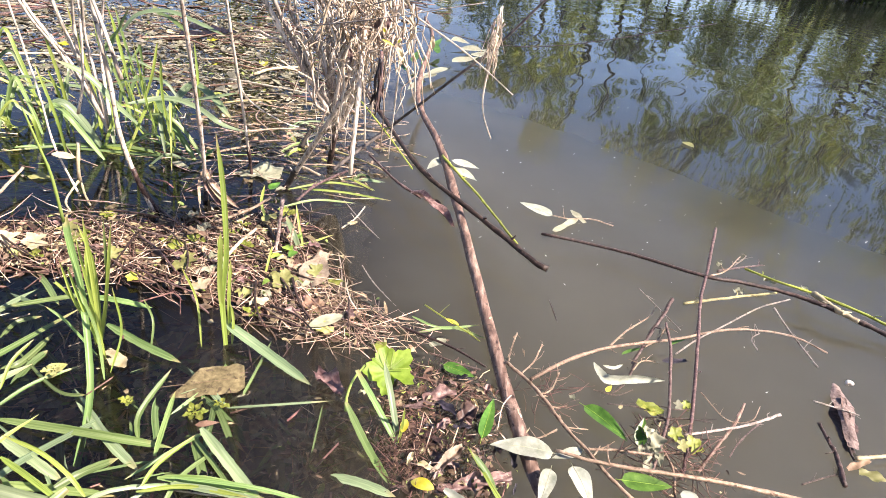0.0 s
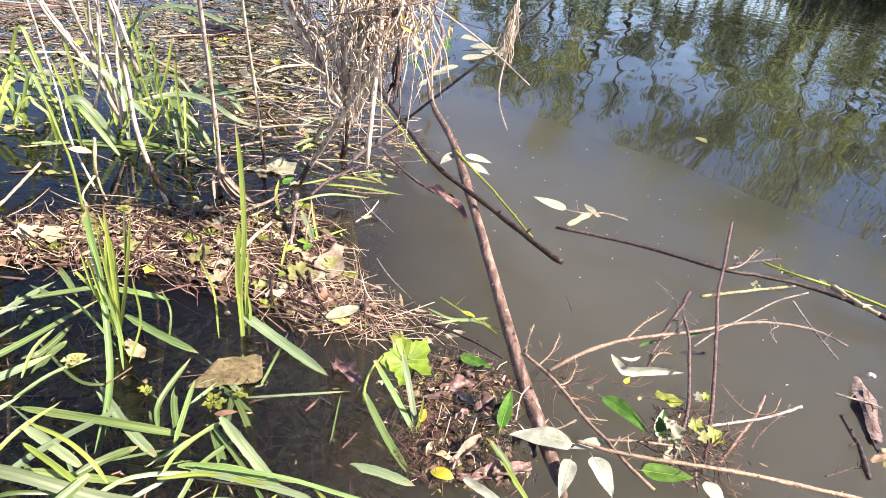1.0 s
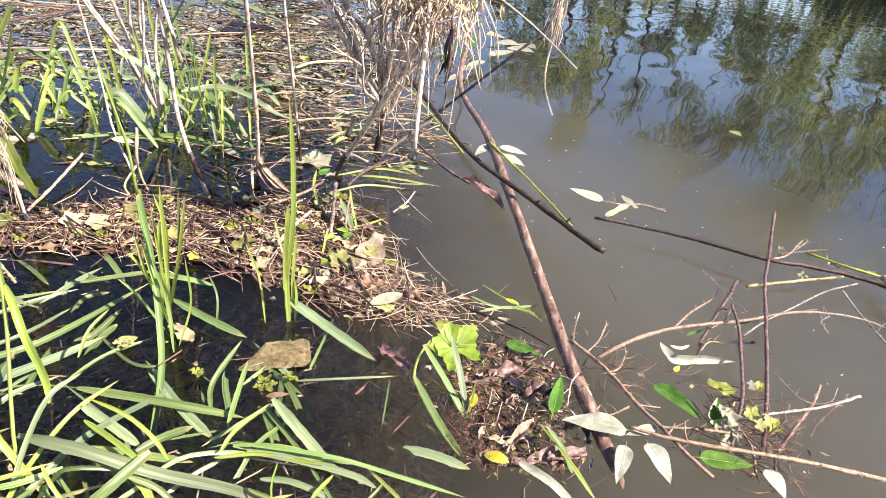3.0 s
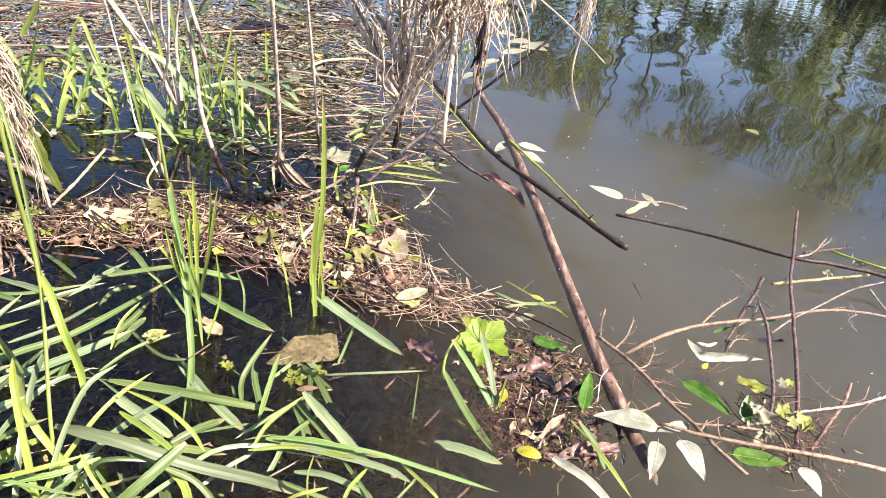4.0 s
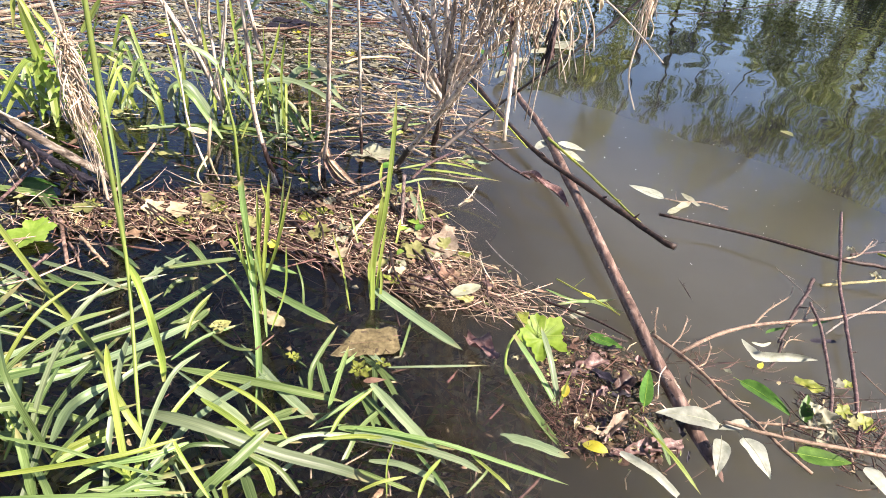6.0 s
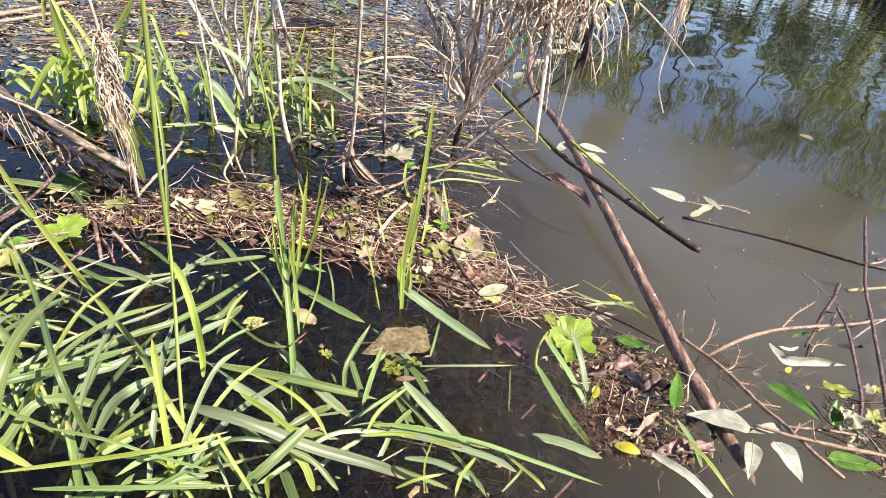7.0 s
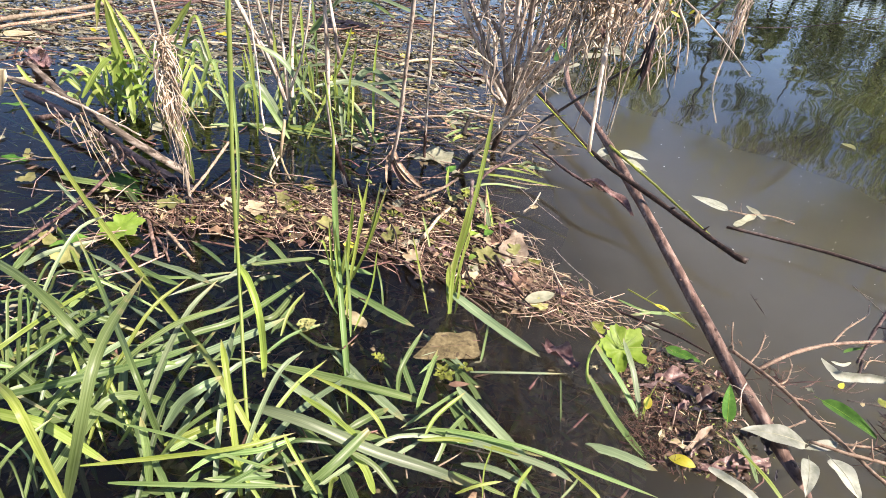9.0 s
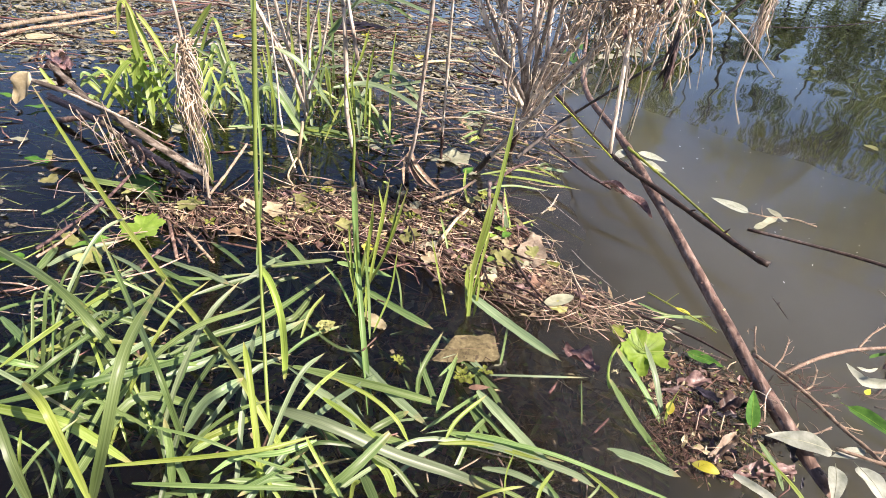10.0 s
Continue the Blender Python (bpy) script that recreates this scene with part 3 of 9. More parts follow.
def flecks(name, places, mat, rng, size=(0.006, 0.02), z=(0.001, 0.006), tilt=0.25, broad=(0.18, 0.55)):
    """Small floating leaf scraps, joined as uncountable stuff."""
    verts, faces = [], []
    for x, y in places:
        L = rng.uniform(*size)
        W = L * rng.uniform(*broad)
        th = rng.uniform(0, 6.28)
        d = Vector((math.cos(th), math.sin(th), rng.gauss(0, tilt)))
        s = Vector((-d.y, d.x, rng.gauss(0, tilt)))
        c = Vector((x, y, rng.uniform(*z) + 0.002))
        k = len(verts)
        verts.append(c + Vector((0, 0, L * rng.uniform(-0.08, 0.12))))
        m = 7
        for j in range(m):
            a = 2 * math.pi * j / m
            ra = rng.uniform(0.5, 1.25)
            p = c + Vector((0, 0, L * rng.uniform(-0.10, 0.14))) + d * (math.cos(a) * L * 0.5 * ra) + s * (math.sin(a) * W * 0.5 * ra)
            p.z = max(p.z, 0.0006) if z[1] >= 0 else min(p.z, -0.002)
            verts.append(p)
        faces += [(k, k + 1 + j, k + 1 + (j + 1) % m) for j in range(m)]
    return raw(name, verts, faces, mat)


def sheet(name, xs, ys, height, mat):
    verts = [(x, y, height(x, y)) for y in ys for x in xs]
    n = len(xs)
    faces = [(j * n + i, j * n + i + 1, j * n + n + i + 1, j * n + n + i) for j in range(len(ys) - 1) for i in range(n - 1)]
    return raw(name, verts, faces, mat)


# ---- setting: river bed and banks in one sheet, water over it ----
def ground_height(x, y):
    bed = -0.35
    near = -0.25 - y + 0.35 * math.sin(x * 0.7)          # land lies behind the camera
    if near > 0:
        return min(bed + near * 0.75, 1.4) + 0.05 * noise.noise((x * 2, y * 2, 0))
    far = y - 26.5 - 1.2 * math.sin(x * 0.15)
    if far > 0:
        return min(bed + far * 0.6, 0.45) + 0.1 * noise.noise((x * 0.5, y * 0.5, 1))
    return bed + 0.03 * noise.noise((x * 3, y * 3, 0))


def steps(a, fine0, fine1, b, far):
    return [-far, -200, -60] + [v for v in np.linspace(a, fine0, 9)] + [v for v in np.linspace(fine0, fine1, 26)][1:] + [v for v in np.linspace(fine1, b, 12)][1:] + [60, 200, far]


ground = sheet("ground", steps(-40, -3, 3, 40, 1500), steps(-40, -2, 4, 40, 1500), ground_height, MUDDY)
tagged(ground, "dark muddy river bed rising into low banks", "ground", kind="structure")
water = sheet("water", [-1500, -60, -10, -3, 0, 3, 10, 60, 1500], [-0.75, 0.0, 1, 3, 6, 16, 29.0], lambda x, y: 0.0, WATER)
tagged(water, "silty grey-brown river water with still dark patches among plants", "water", kind="structure")


def willow(label, stems, lobes, seed, leaf_mat, y=28.5, thick=0.16):
    """A tree on the far bank: leaning stems, limbs out to the lobes of its crown, and leafy strands that hang from each lobe.
    stems: (foot x, top x, top z); lobes: (x, z, radius, strands)."""
    rng = random.Random(seed)
    tree = thing("willow_tree", label, "tree", group="trees on the far bank")
    crotches = []
    for x0, x1, z1 in stems:
        bow = (x0 + x1) / 2 + rng.gauss(0, 0.25)
        line = [(x0, y, -0.4), (bow, y + rng.gauss(0, 0.3), z1 * 0.5), (x1, y + rng.gauss(0, 0.5), z1)]
        tube("trunk", line, thick, thick * 0.35, TRUNK, tree, n=12, wob=0.03)
        crotches += glide(line, 8)[3:]
    limb_v, limb_f, lv, lf = [], [], [], []
    for cx, cz, rad, strands in lobes:
        c = Vector((cx, y + rng.gauss(0, rad * 0.5), cz))
        a = min(crotches, key=lambda p: (p - c).length + rng.uniform(0, 1.5))
        tips = []
        for k in range(3 + int(rad * 2)):
            e = c + Vector((rng.gauss(0, rad * 0.5), rng.gauss(0, rad * 0.5), rng.uniform(0.0, 0.9) * rad))
            v, f = tube_data([a, a.lerp(e, 0.5) + Vector((rng.gauss(0, 0.2), 0, 0.25 * rad)), e], thick * 0.42, 0.030, 8, 5, 0.1, 0.04, rng)
            b = len(limb_v)
            limb_v += v
            limb_f += [tuple(i + b for i in q) for q in f]
            tips += [a.lerp(e, 0.75), e]
        for k in range(int(strands * 0.85)):
            p0 = rng.choice(tips) + Vector((rng.gauss(0, rad * 0.33), rng.gauss(0, rad * 0.4), rng.gauss(0, rad * 0.25)))
            drop = rad * rng.uniform(0.25, 1.3)
            sway = Vector((rng.gauss(0, 0.25), rng.gauss(0, 0.25), 0))
            line = glide([p0, p0 + sway * 0.7 + Vector((0, 0, -drop * 0.3)), p0 + sway + Vector((0, 0, -drop))], 8)
            if k % 4 == 0:
                v, f = tube_data(line[::3] + [line[-1]], 0.022, 0.010, 4, 3, 0, 0, rng)
                b = len(limb_v)
                limb_v += v
                limb_f += [tuple(i + b for i in q) for q in f]
            for p in line:
                for _ in range(3):
                    L, W = rng.uniform(0.12, 0.26), rng.uniform(0.03, 0.065)
                    d = Vector((rng.gauss(0, 0.5), rng.gauss(0, 0.5), -1)).normalized()
                    s = d.cross(Vector((rng.uniform(-1, 1), rng.uniform(-1, 1), 0.2))).normalized()
                    q = p + Vector((rng.gauss(0, 0.10), rng.gauss(0, 0.10), rng.gauss(0, 0.10)))
                    b = len(lv)
                    lv += [q, q + d * L * 0.5 + s * W, q + d * L, q + d * L * 0.5 - s * W]
                    lf.append((b, b + 1, b + 2, b + 3))
    raw("limbs", limb_v, limb_f, TRUNK, tree)["kind"] = "stuff"
    raw("crown", lv, lf, leaf_mat, tree, smooth=False)["kind"] = "stuff"
    return tree


willow("big spreading willow on the far bank, its sunlit crown hanging low", [(11.6, 9.6, 6.5), (12.4, 13.0, 7.5), (12.9, 15.0, 6.0)],
       [(7.0, 8.0, 1.7, 49), (9.6, 9.6, 2.2, 84), (11.8, 10.2, 2.1, 84), (13.2, 7.6, 2.2, 91), (15.0, 6.9, 1.7, 63), (16.6, 6.1, 1.9, 70), (9.4, 6.2, 1.9, 70), (6.9, 6.1, 1.2, 28), (5.5, 7.2, 0.9, 18), (11.4, 5.2, 1.6, 56), (13.6, 4.6, 1.5, 49)], 5, FOLIAGE)
willow("tall willow on the far bank standing behind another", [(20.0, 19.6, 8.0), (20.8, 22.0, 8.5)],
       [(18.8, 10.4, 1.7, 49), (20.6, 8.4, 2.4, 105), (18.0, 7.0, 1.5, 49), (21.8, 11.4, 2.5, 98), (23.6, 8.0, 2.6, 105), (20.0, 5.0, 2.0, 63), (23.0, 4.6, 2.2, 63)], 6, FOLIAGE)
willow("slim young willow on the far bank with sparse leaves", [(3.2, 3.0, 5.6), (4.0, 4.4, 6.2), (0.4, 0.6, 5.2)],
       [(0.3, 5.2, 1.4, 50), (1.3, 7.6, 1.3, 44), (2.4, 3.8, 1.2, 34), (-0.9, 3.2, 1.2, 40), (4.4, 5.8, 0.9, 16), (-1.6, 5.4, 1.3, 36), (1.2, 4.2, 1.2, 36)], 7, FOLIAGE, thick=0.10)
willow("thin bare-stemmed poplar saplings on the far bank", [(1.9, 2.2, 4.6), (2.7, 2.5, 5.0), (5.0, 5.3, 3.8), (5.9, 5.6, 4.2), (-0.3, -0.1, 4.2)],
       [(2.0, 5.8, 0.9, 22), (3.0, 2.6, 0.9, 24), (5.2, 3.0, 0.9, 22), (5.8, 4.6, 0.8, 18), (-0.4, 4.4, 0.9, 24), (4.2, 3.2, 0.7, 14)], 17, FOLIAGE_SHADED, y=28.2, thick=0.06)
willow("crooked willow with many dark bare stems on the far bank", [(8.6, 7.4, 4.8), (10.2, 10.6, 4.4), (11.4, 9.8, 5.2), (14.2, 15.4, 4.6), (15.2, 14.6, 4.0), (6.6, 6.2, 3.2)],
       [(8.0, 3.0, 1.2, 70), (10.2, 3.2, 1.4, 90), (12.6, 2.7, 1.5, 60), (14.6, 2.4, 1.5, 60), (16.4, 2.6, 1.6, 60), (6.4, 2.0, 0.9, 36), (18.4, 2.4, 1.7, 60), (9.2, 1.5, 1.1, 50), (11.4, 1.3, 1.2, 50), (13.4, 1.2, 1.2, 40), (15.6, 1.2, 1.3, 40), (17.6, 1.2, 1.3, 40), (7.4, 1.2, 0.9, 40)], 8, FOLIAGE_SHADED, y=27.8, thick=0.10)
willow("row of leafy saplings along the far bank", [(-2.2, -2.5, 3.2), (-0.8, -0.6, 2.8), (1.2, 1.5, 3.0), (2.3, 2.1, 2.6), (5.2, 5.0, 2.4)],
       [(-2.4, 2.4, 1.1, 40), (-0.8, 1.9, 1.0, 36), (0.6, 1.4, 0.9, 30), (1.6, 2.1, 0.8, 22), (2.8, 1.2, 0.8, 26), (4.6, 1.1, 0.8, 26), (5.6, 1.7, 0.7, 18)], 9, FOLIAGE_SHADED, y=28.0, thick=0.05)
willow("willow further upstream on the far bank", [(-13.0, -13.4, 7.0)], [(-15, 7, 2.6, 110), (-12, 8, 2.6, 110), (-13, 4.6, 2.4, 90)], 10, FOLIAGE)


def bank_shrub(x, y, w, h, seed):
    rng = random.Random(seed)
    shrub = thing("bank_shrub", "dark leafy shrub low on the far river bank", "shrub", group="shrubs on the far bank")
    sv, sf, lv, lf = [], [], [], []
    for k in range(9):
        a = rng.uniform(0, 6.28)
        e = Vector((x + math.cos(a) * w * rng.uniform(0.2, 0.5), y + math.sin(a) * w * 0.3, h * rng.uniform(0.6, 1)))
        v, f = tube_data([(x + rng.uniform(-0.4, 0.4), y, -0.1), (x + (e.x - x) * 0.4, y, h * 0.4), e], 0.06, 0.015, 6, 4, 0.1, 0.02, rng)
        b = len(sv)
        sv += v
        sf += [tuple(i + b for i in q) for q in f]
        for _ in range(200):
            c = Vector((x + (e.x - x) * rng.uniform(0.2, 1.1) + rng.gauss(0, w * 0.1), e.y + rng.gauss(0, 0.3), max(0.05, e.z * rng.uniform(0.1, 1.05) + rng.gauss(0, 0.15))))
            L = rng.uniform(0.12, 0.3)
            d = Vector((rng.gauss(0, 1), rng.gauss(0, 1), rng.gauss(0, 0.8))).normalized()
            s = d.cross(Vector((rng.gauss(0, 1), rng.gauss(0, 1), 1))).normalized()
            b = len(lv)
            lv += [c, c + d * L * 0.5 + s * L * 0.3, c + d * L, c + d * L * 0.5 - s * L * 0.3]
            lf.append((b, b + 1, b + 2, b + 3))
    raw("stems", sv, sf, TRUNK, shrub)["kind"] = "stuff"
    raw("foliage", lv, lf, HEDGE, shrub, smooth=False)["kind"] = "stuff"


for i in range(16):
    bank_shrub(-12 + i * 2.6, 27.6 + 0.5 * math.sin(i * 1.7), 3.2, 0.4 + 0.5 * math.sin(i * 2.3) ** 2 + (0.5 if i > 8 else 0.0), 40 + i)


# ---- large sticks and branches ----
pole = stick("pole", [(-0.55, 2.75, 0.18), (-0.467, 2.45, 0.15), (-0.405, 1.82, 0.09), (-0.262, 1.40, 0.056), (-0.085, 0.735, 0.012), (-0.040, 0.585, 0.002), (0.005, 0.44, -0.02)], 0.0066, 0.0106, BARK, "long straight brown willow pole, peeled in places, lying in the water", "pole", n=40, lumps=0.05, wob=0.0005, sides=12)
R = random.Random(77)
for k, p in enumerate(glide([(-0.405, 1.82, 0.09), (-0.262, 1.40, 0.056), (-0.085, 0.735, 0.012), (-0.040, 0.585, 0.002)], 60)):
    if R.random() < 0.3:
        q = p + Vector((R.uniform(0.001, 0.006), R.gauss(0, 0.004), 0.0085))
        v, f = leaf_data(q, q + Vector((R.gauss(0.003, 0.002), R.choice((-1, 1)) * R.uniform(0.006, 0.014), R.gauss(0, 0.001))), R.uniform(0.002, 0.005), (0.3, 0, 1), "ragged", 0.05, 0.2, 6)
        raw("bark_flake", v, f, R.choice((LEAF_TAN, STRAW, BARK_DARK)), pole)
    if R.random() < 0.12:
        d = Vector((R.uniform(-1, 1), R.uniform(-0.4, 0.4), R.uniform(0.2, 1))).normalized()
        tube("knot", [p + d * 0.006, p + d * 0.011], 0.0028, 0.0016, BARK, pole, n=3, sides=6)
stick("broken_branch", [(-0.508, 1.535, 0.16), (-0.397, 1.389, 0.11), (-0.289, 1.219, 0.085), (-0.172, 1.118, 0.06), (-0.087, 1.044, 0.045), (-0.042, 0.992, 0.04), (-0.013, 0.975, 0.037)], 0.0051, 0.0051, BARK_DARK, "dark reddish dead branch with a broken end over the water", "branch")
stick("willow_shoot", [(-0.468, 1.384, 0.16), (-0.392, 1.3, 0.13), (-0.301, 1.175, 0.1)], 0.0020, 0.0014, TWIG_GREEN, "thin yellow-green shoot hanging from the dead shrub", "branch")
stick("willow_shoot", [(-0.263, 1.378, 0.066), (-0.208, 1.289, 0.058), (-0.155, 1.207, 0.05), (-0.07, 1.04, 0.042)], 0.0031, 0.0021, TWIG_GREEN, "bright yellow-green willow shoot lying over a dark branch", "branch")
GREY_LINE = [(-0.581, 1.207, -0.006), (-0.488, 1.114, 0.142), (-0.448, 1.074, 0.206), (-0.36, 0.986, 0.347)]
slanting = stick("slanting_branch", [(-0.608, 1.234, -0.048)] + GREY_LINE + [(-0.272, 0.898, 0.488)], 0.0066, 0.0038, STEM_GREY, "bleached grey branch with a black foot slanting out of the water", "branch", n=20)
# a dark grey sleeve covers the lowest stretch of the branch
tube("foot", [(-0.608, 1.234, -0.048), (-0.581, 1.207, -0.006), (-0.552, 1.178, 0.042), (-0.543, 1.169, 0.056)], 0.0078, 0.0066, DARK_WOOD, slanting, "blackish foot")
stick("slanting_branch", [(-0.507, 1.314, 0.01), (-0.465, 1.406, 0.04), (-0.409, 1.522, 0.08), (-0.269, 1.42, 0.235), (-0.185, 1.41, 0.321), (-0.101, 1.4, 0.427), (-0.054, 1.4, 0.483)], 0.0046, 0.0023, DARK_WOOD, "thin dark dead stem slanting up from the water", "branch")
stick("twig", [(-0.44, 1.393, 0.03), (-0.353, 1.289, 0.02), (-0.285, 1.243, 0.01)], 0.0027, 0.0034, BARK_RED, "short brown twig hanging into the water", "branch")
leaf("dead_leaf", (-0.305, 1.242, 0.02), (-0.198, 1.131, 0.008), 0.0226, LEAF_PURPLE, "curled dark purple-brown dead leaf floating by the pole", outline="ragged", bend=0.10, fold=0.7, wave=0.22, n=16)
leaf("dead_leaf", (-0.284, 1.235, 0.016), (-0.222, 1.198, 0.012), 0.0169, BARK_DARK, "dark shred of a dead leaf floating by the pole", outline="ragged", fold=0.5, wave=0.2)
stick("floating_branch", [(-0.02, 1.138, 0.025), (0.12, 1.134, 0.022), (0.288, 1.074, 0.03), (0.346, 1.074, 0.03), (0.428, 1.068, 0.03), (0.482, 1.048, 0.03), (0.515, 1.031, 0.03), (0.589, 0.995, 0.02), (0.643, 0.936, 0.02)], 0.0031, 0.0048, BARK_DARK, "long thin dark branch floating on open water", "branch", n=30)
stick("twig", [(0.356, 1.27, 0.049), (0.292, 1.071, 0.03), (0.264, 0.989, 0.025), (0.232, 0.867, 0.02), (0.195, 0.729, 0.015), (0.167, 0.631, 0.01), (0.151, 0.582, 0)], 0.0029, 0.0024, BARK_RED, "thin upright red-brown twig standing in the tangle", "branch", n=20)
stick("twig", [(0.234, 0.976, 0.018), (0.329, 1.031, 0.016), (0.429, 1.077, 0.02)], 0.0027, 0.0021, TWIG_OLIVE, "short olive-yellow twig lying on the tangle", "branch")
stick("willow_shoot", [(0.394, 1.157, 0.02), (0.446, 1.114, 0.025), (0.502, 1.092, 0.025), (0.567, 1.052, 0.025), (0.635, 1.005, 0.02)], 0.0022, 0.0027, TWIG_GREEN, "yellow-green willow shoot beside a dark floating branch", "branch")
stick("twig", [(-0.033, 0.707, 0.005), (0.014, 0.749, 0.015), (0.085, 0.801, 0.018), (0.198, 0.857, 0.02), (0.261, 0.896, 0.02), (0.325, 0.924, 0.02), (0.408, 0.94, 0.014), (0.466, 0.924, 0.004)], 0.0028, 0.0015, BARK_ORANGE, "pale orange-brown branch arching over the water", "branch", n=26)
stick("twig", [(0.197, 0.935, 0.045), (0.175, 0.891, 0.035), (0.153, 0.854, 0.02), (0.131, 0.811, 0.005), (0.094, 0.751, -0.02)], 0.0030, 0.0019, BARK_RED, "short red-brown twig dipping into the water", "branch")
stick("twig", [(0.085, 0.806, 0.018), (0.117, 0.853, 0.02), (0.162, 0.909, 0.02), (0.179, 0.949, 0.02)], 0.0017, 0.0008, BARK_ORANGE, "small side twig of orange bark", "branch")
stick("twig", [(0.177, 0.872, 0.035), (0.176, 0.822, 0.03), (0.165, 0.757, 0.025), (0.148, 0.671, 0.015), (0.126, 0.611, 0.01), (0.111, 0.572, 0)], 0.0021, 0.0024, BARK_RED, "knotty red-brown twig standing in the tangle", "branch", n=18)
stick("twig", [(0.185, 0.813, 0.02), (0.232, 0.867, 0.02), (0.3, 0.934, 0.02), (0.38, 1.017, 0.015), (0.459, 1.08, 0.01)], 0.0013, 0.0013, TWIG_GREY, "thin grey twig lying across the tangle", "branch")
stick("twig", [(0.393, 0.998, 0.03), (0.413, 0.953, 0.012), (0.432, 0.879, 0.002)], 0.0016, 0.0014, TWIG_GREY, "thin grey twig dipping into the water", "branch")
stick("twig", [(0.14, 0.943, 0.05), (0.176, 0.908, 0.035), (0.208, 0.883, 0.02)], 0.0007, 0.0007, TWIG_GREY, "hair-thin grey twig over the water", "branch")
stick("branch", [(-0.072, 0.716, 0.02), (-0.04, 0.684, 0.02), (-0.017, 0.649, 0.022), (0.007, 0.612, 0.02), (0.034, 0.579, 0.018), (0.059, 0.553, 0.012), (0.085, 0.533, 0.005)], 0.0025, 0.0022, BARK_ORANGE, "knotty brown branch leaning on the pole", "branch", n=22, lumps=0.2)
stick("branch", [(-0.004, 0.574, 0.015), (0.038, 0.564, 0.02), (0.095, 0.564, 0.022), (0.166, 0.571, 0.02), (0.244, 0.575, 0.016), (0.329, 0.579, 0.01)], 0.0019, 0.0027, BARK_ORANGE, "smooth brown branch lying over floating leaves", "branch", n=20)
stick("stick", [(0.165, 0.648, 0.012), (0.213, 0.669, 0.012), (0.259, 0.689, 0.015), (0.308, 0.717, 0.02)], 0.0014, 0.0018, TWIG_GREY, "bleached grey driftwood stick", "branch")
stick("twig", [(0.038, 0.596, 0.006), (0.063, 0.601, 0.006), (0.088, 0.607, 0.006)], 0.0016, 0.0016, BARK_ORANGE, "short brown twig beside pale leaves", "branch")
stick("stick", [(0.27, 0.738, 0.01), (0.243, 0.692, 0.01), (0.209, 0.646, 0.006), (0.176, 0.601, 0)], 0.0019, 0.0022, BARK, "short brown stick sinking into the water", "branch")
stick("stick", [(0.369, 0.727, 0.01), (0.369, 0.697, 0.008), (0.371, 0.675, 0.006), (0.36, 0.623, 0.004)], 0.0021, 0.0033, BARK_DARK, "dark rotten stick floating", "branch")
stick("twig", [(0.373, 0.765, 0.018), (0.403, 0.759, 0.018), (0.431, 0.752, 0.018)], 0.0013, 0.0009, TWIG_GREY, "thin pale twig lying across rotten wood", "branch")
stick("twig", [(0.305, 0.613, 0.002), (0.332, 0.628, 0.002), (0.364, 0.645, 0.002)], 0.0011, 0.0011, BARK_DARK, "thin dark twig floating on grey water", "branch")
stick("twig", [(0.204, 0.732, 0.02), (0.232, 0.695, 0.012), (0.265, 0.698, 0.015), (0.284, 0.726, 0.02)], 0.0009, 0.0006, BARK_ORANGE, "wiry thin orange twig in the tangle", "branch")
stick("twig", [(0.116, 0.764, 0.012), (0.132, 0.789, 0.012), (0.155, 0.799, 0.01)], 0.0010, 0.0007, BARK_ORANGE, "small side twig of a floating branch", "branch")
stick("twig", [(0.135, 0.665, 0.012), (0.175, 0.68, 0.012), (0.211, 0.685, 0.01)], 0.0012, 0.0009, BARK_DARK, "thin dark twig in the leafy tangle", "branch")
stick("twig", [(0.069, 0.679, 0.012), (0.113, 0.686, 0.01), (0.152, 0.672, 0.01)], 0.0009, 0.0009, BARK_DARK, "thin dark twig in the leafy tangle", "branch")
stick("twig", [(0.11, 0.669, 0.012), (0.123, 0.637, 0.012), (0.152, 0.618, 0.01)], 0.0012, 0.0008, BARK_RED, "red-brown twig in the leafy tangle", "branch")
stick("twig", [(0.131, 0.622, 0.01), (0.139, 0.587, 0.01), (0.138, 0.554, 0)], 0.0014, 0.0015, BARK_ORANGE, "short twig standing in the leafy tangle", "branch")
stick("twig", [(0.055, 0.712, 0.004), (0.087, 0.71, 0.004), (0.112, 0.726, 0.006)], 0.0009, 0.0006, BARK_DARK, "fine dark twig at the surface", "branch")
stick("twig", [(0.221, 0.632, 0.004), (0.244, 0.665, 0.006), (0.289, 0.714, 0.006)], 0.0008, 0.0009, BARK_RED, "fine red-brown twig on grey water", "branch")
stick("twig", [(0.141, 0.823, 0.015), (0.165, 0.846, 0.02), (0.181, 0.876, 0.03)], 0.0010, 0.0011, BARK_ORANGE, "fine orange twig in the tangle", "branch")
stick("twig", [(0.376, 1.164, 0.02), (0.403, 1.193, 0.03), (0.401, 1.204, 0.03)], 0.0013, 0.0009, TWIG_GREY, "fine pale twig on a dark branch", "branch")
stick("twig", [(0.303, 1.079, 0.03), (0.34, 1.111, 0.03), (0.38, 1.166, 0.04)], 0.0017, 0.0009, BARK_ORANGE, "fine pale side twig of a dark branch", "branch")
stick("twig", [(0.322, 1.104, 0.03), (0.38, 1.148, 0.025), (0.44, 1.189, 0.02)], 0.0021, 0.0014, BARK_RED, "short red twig beside a dark branch", "branch")
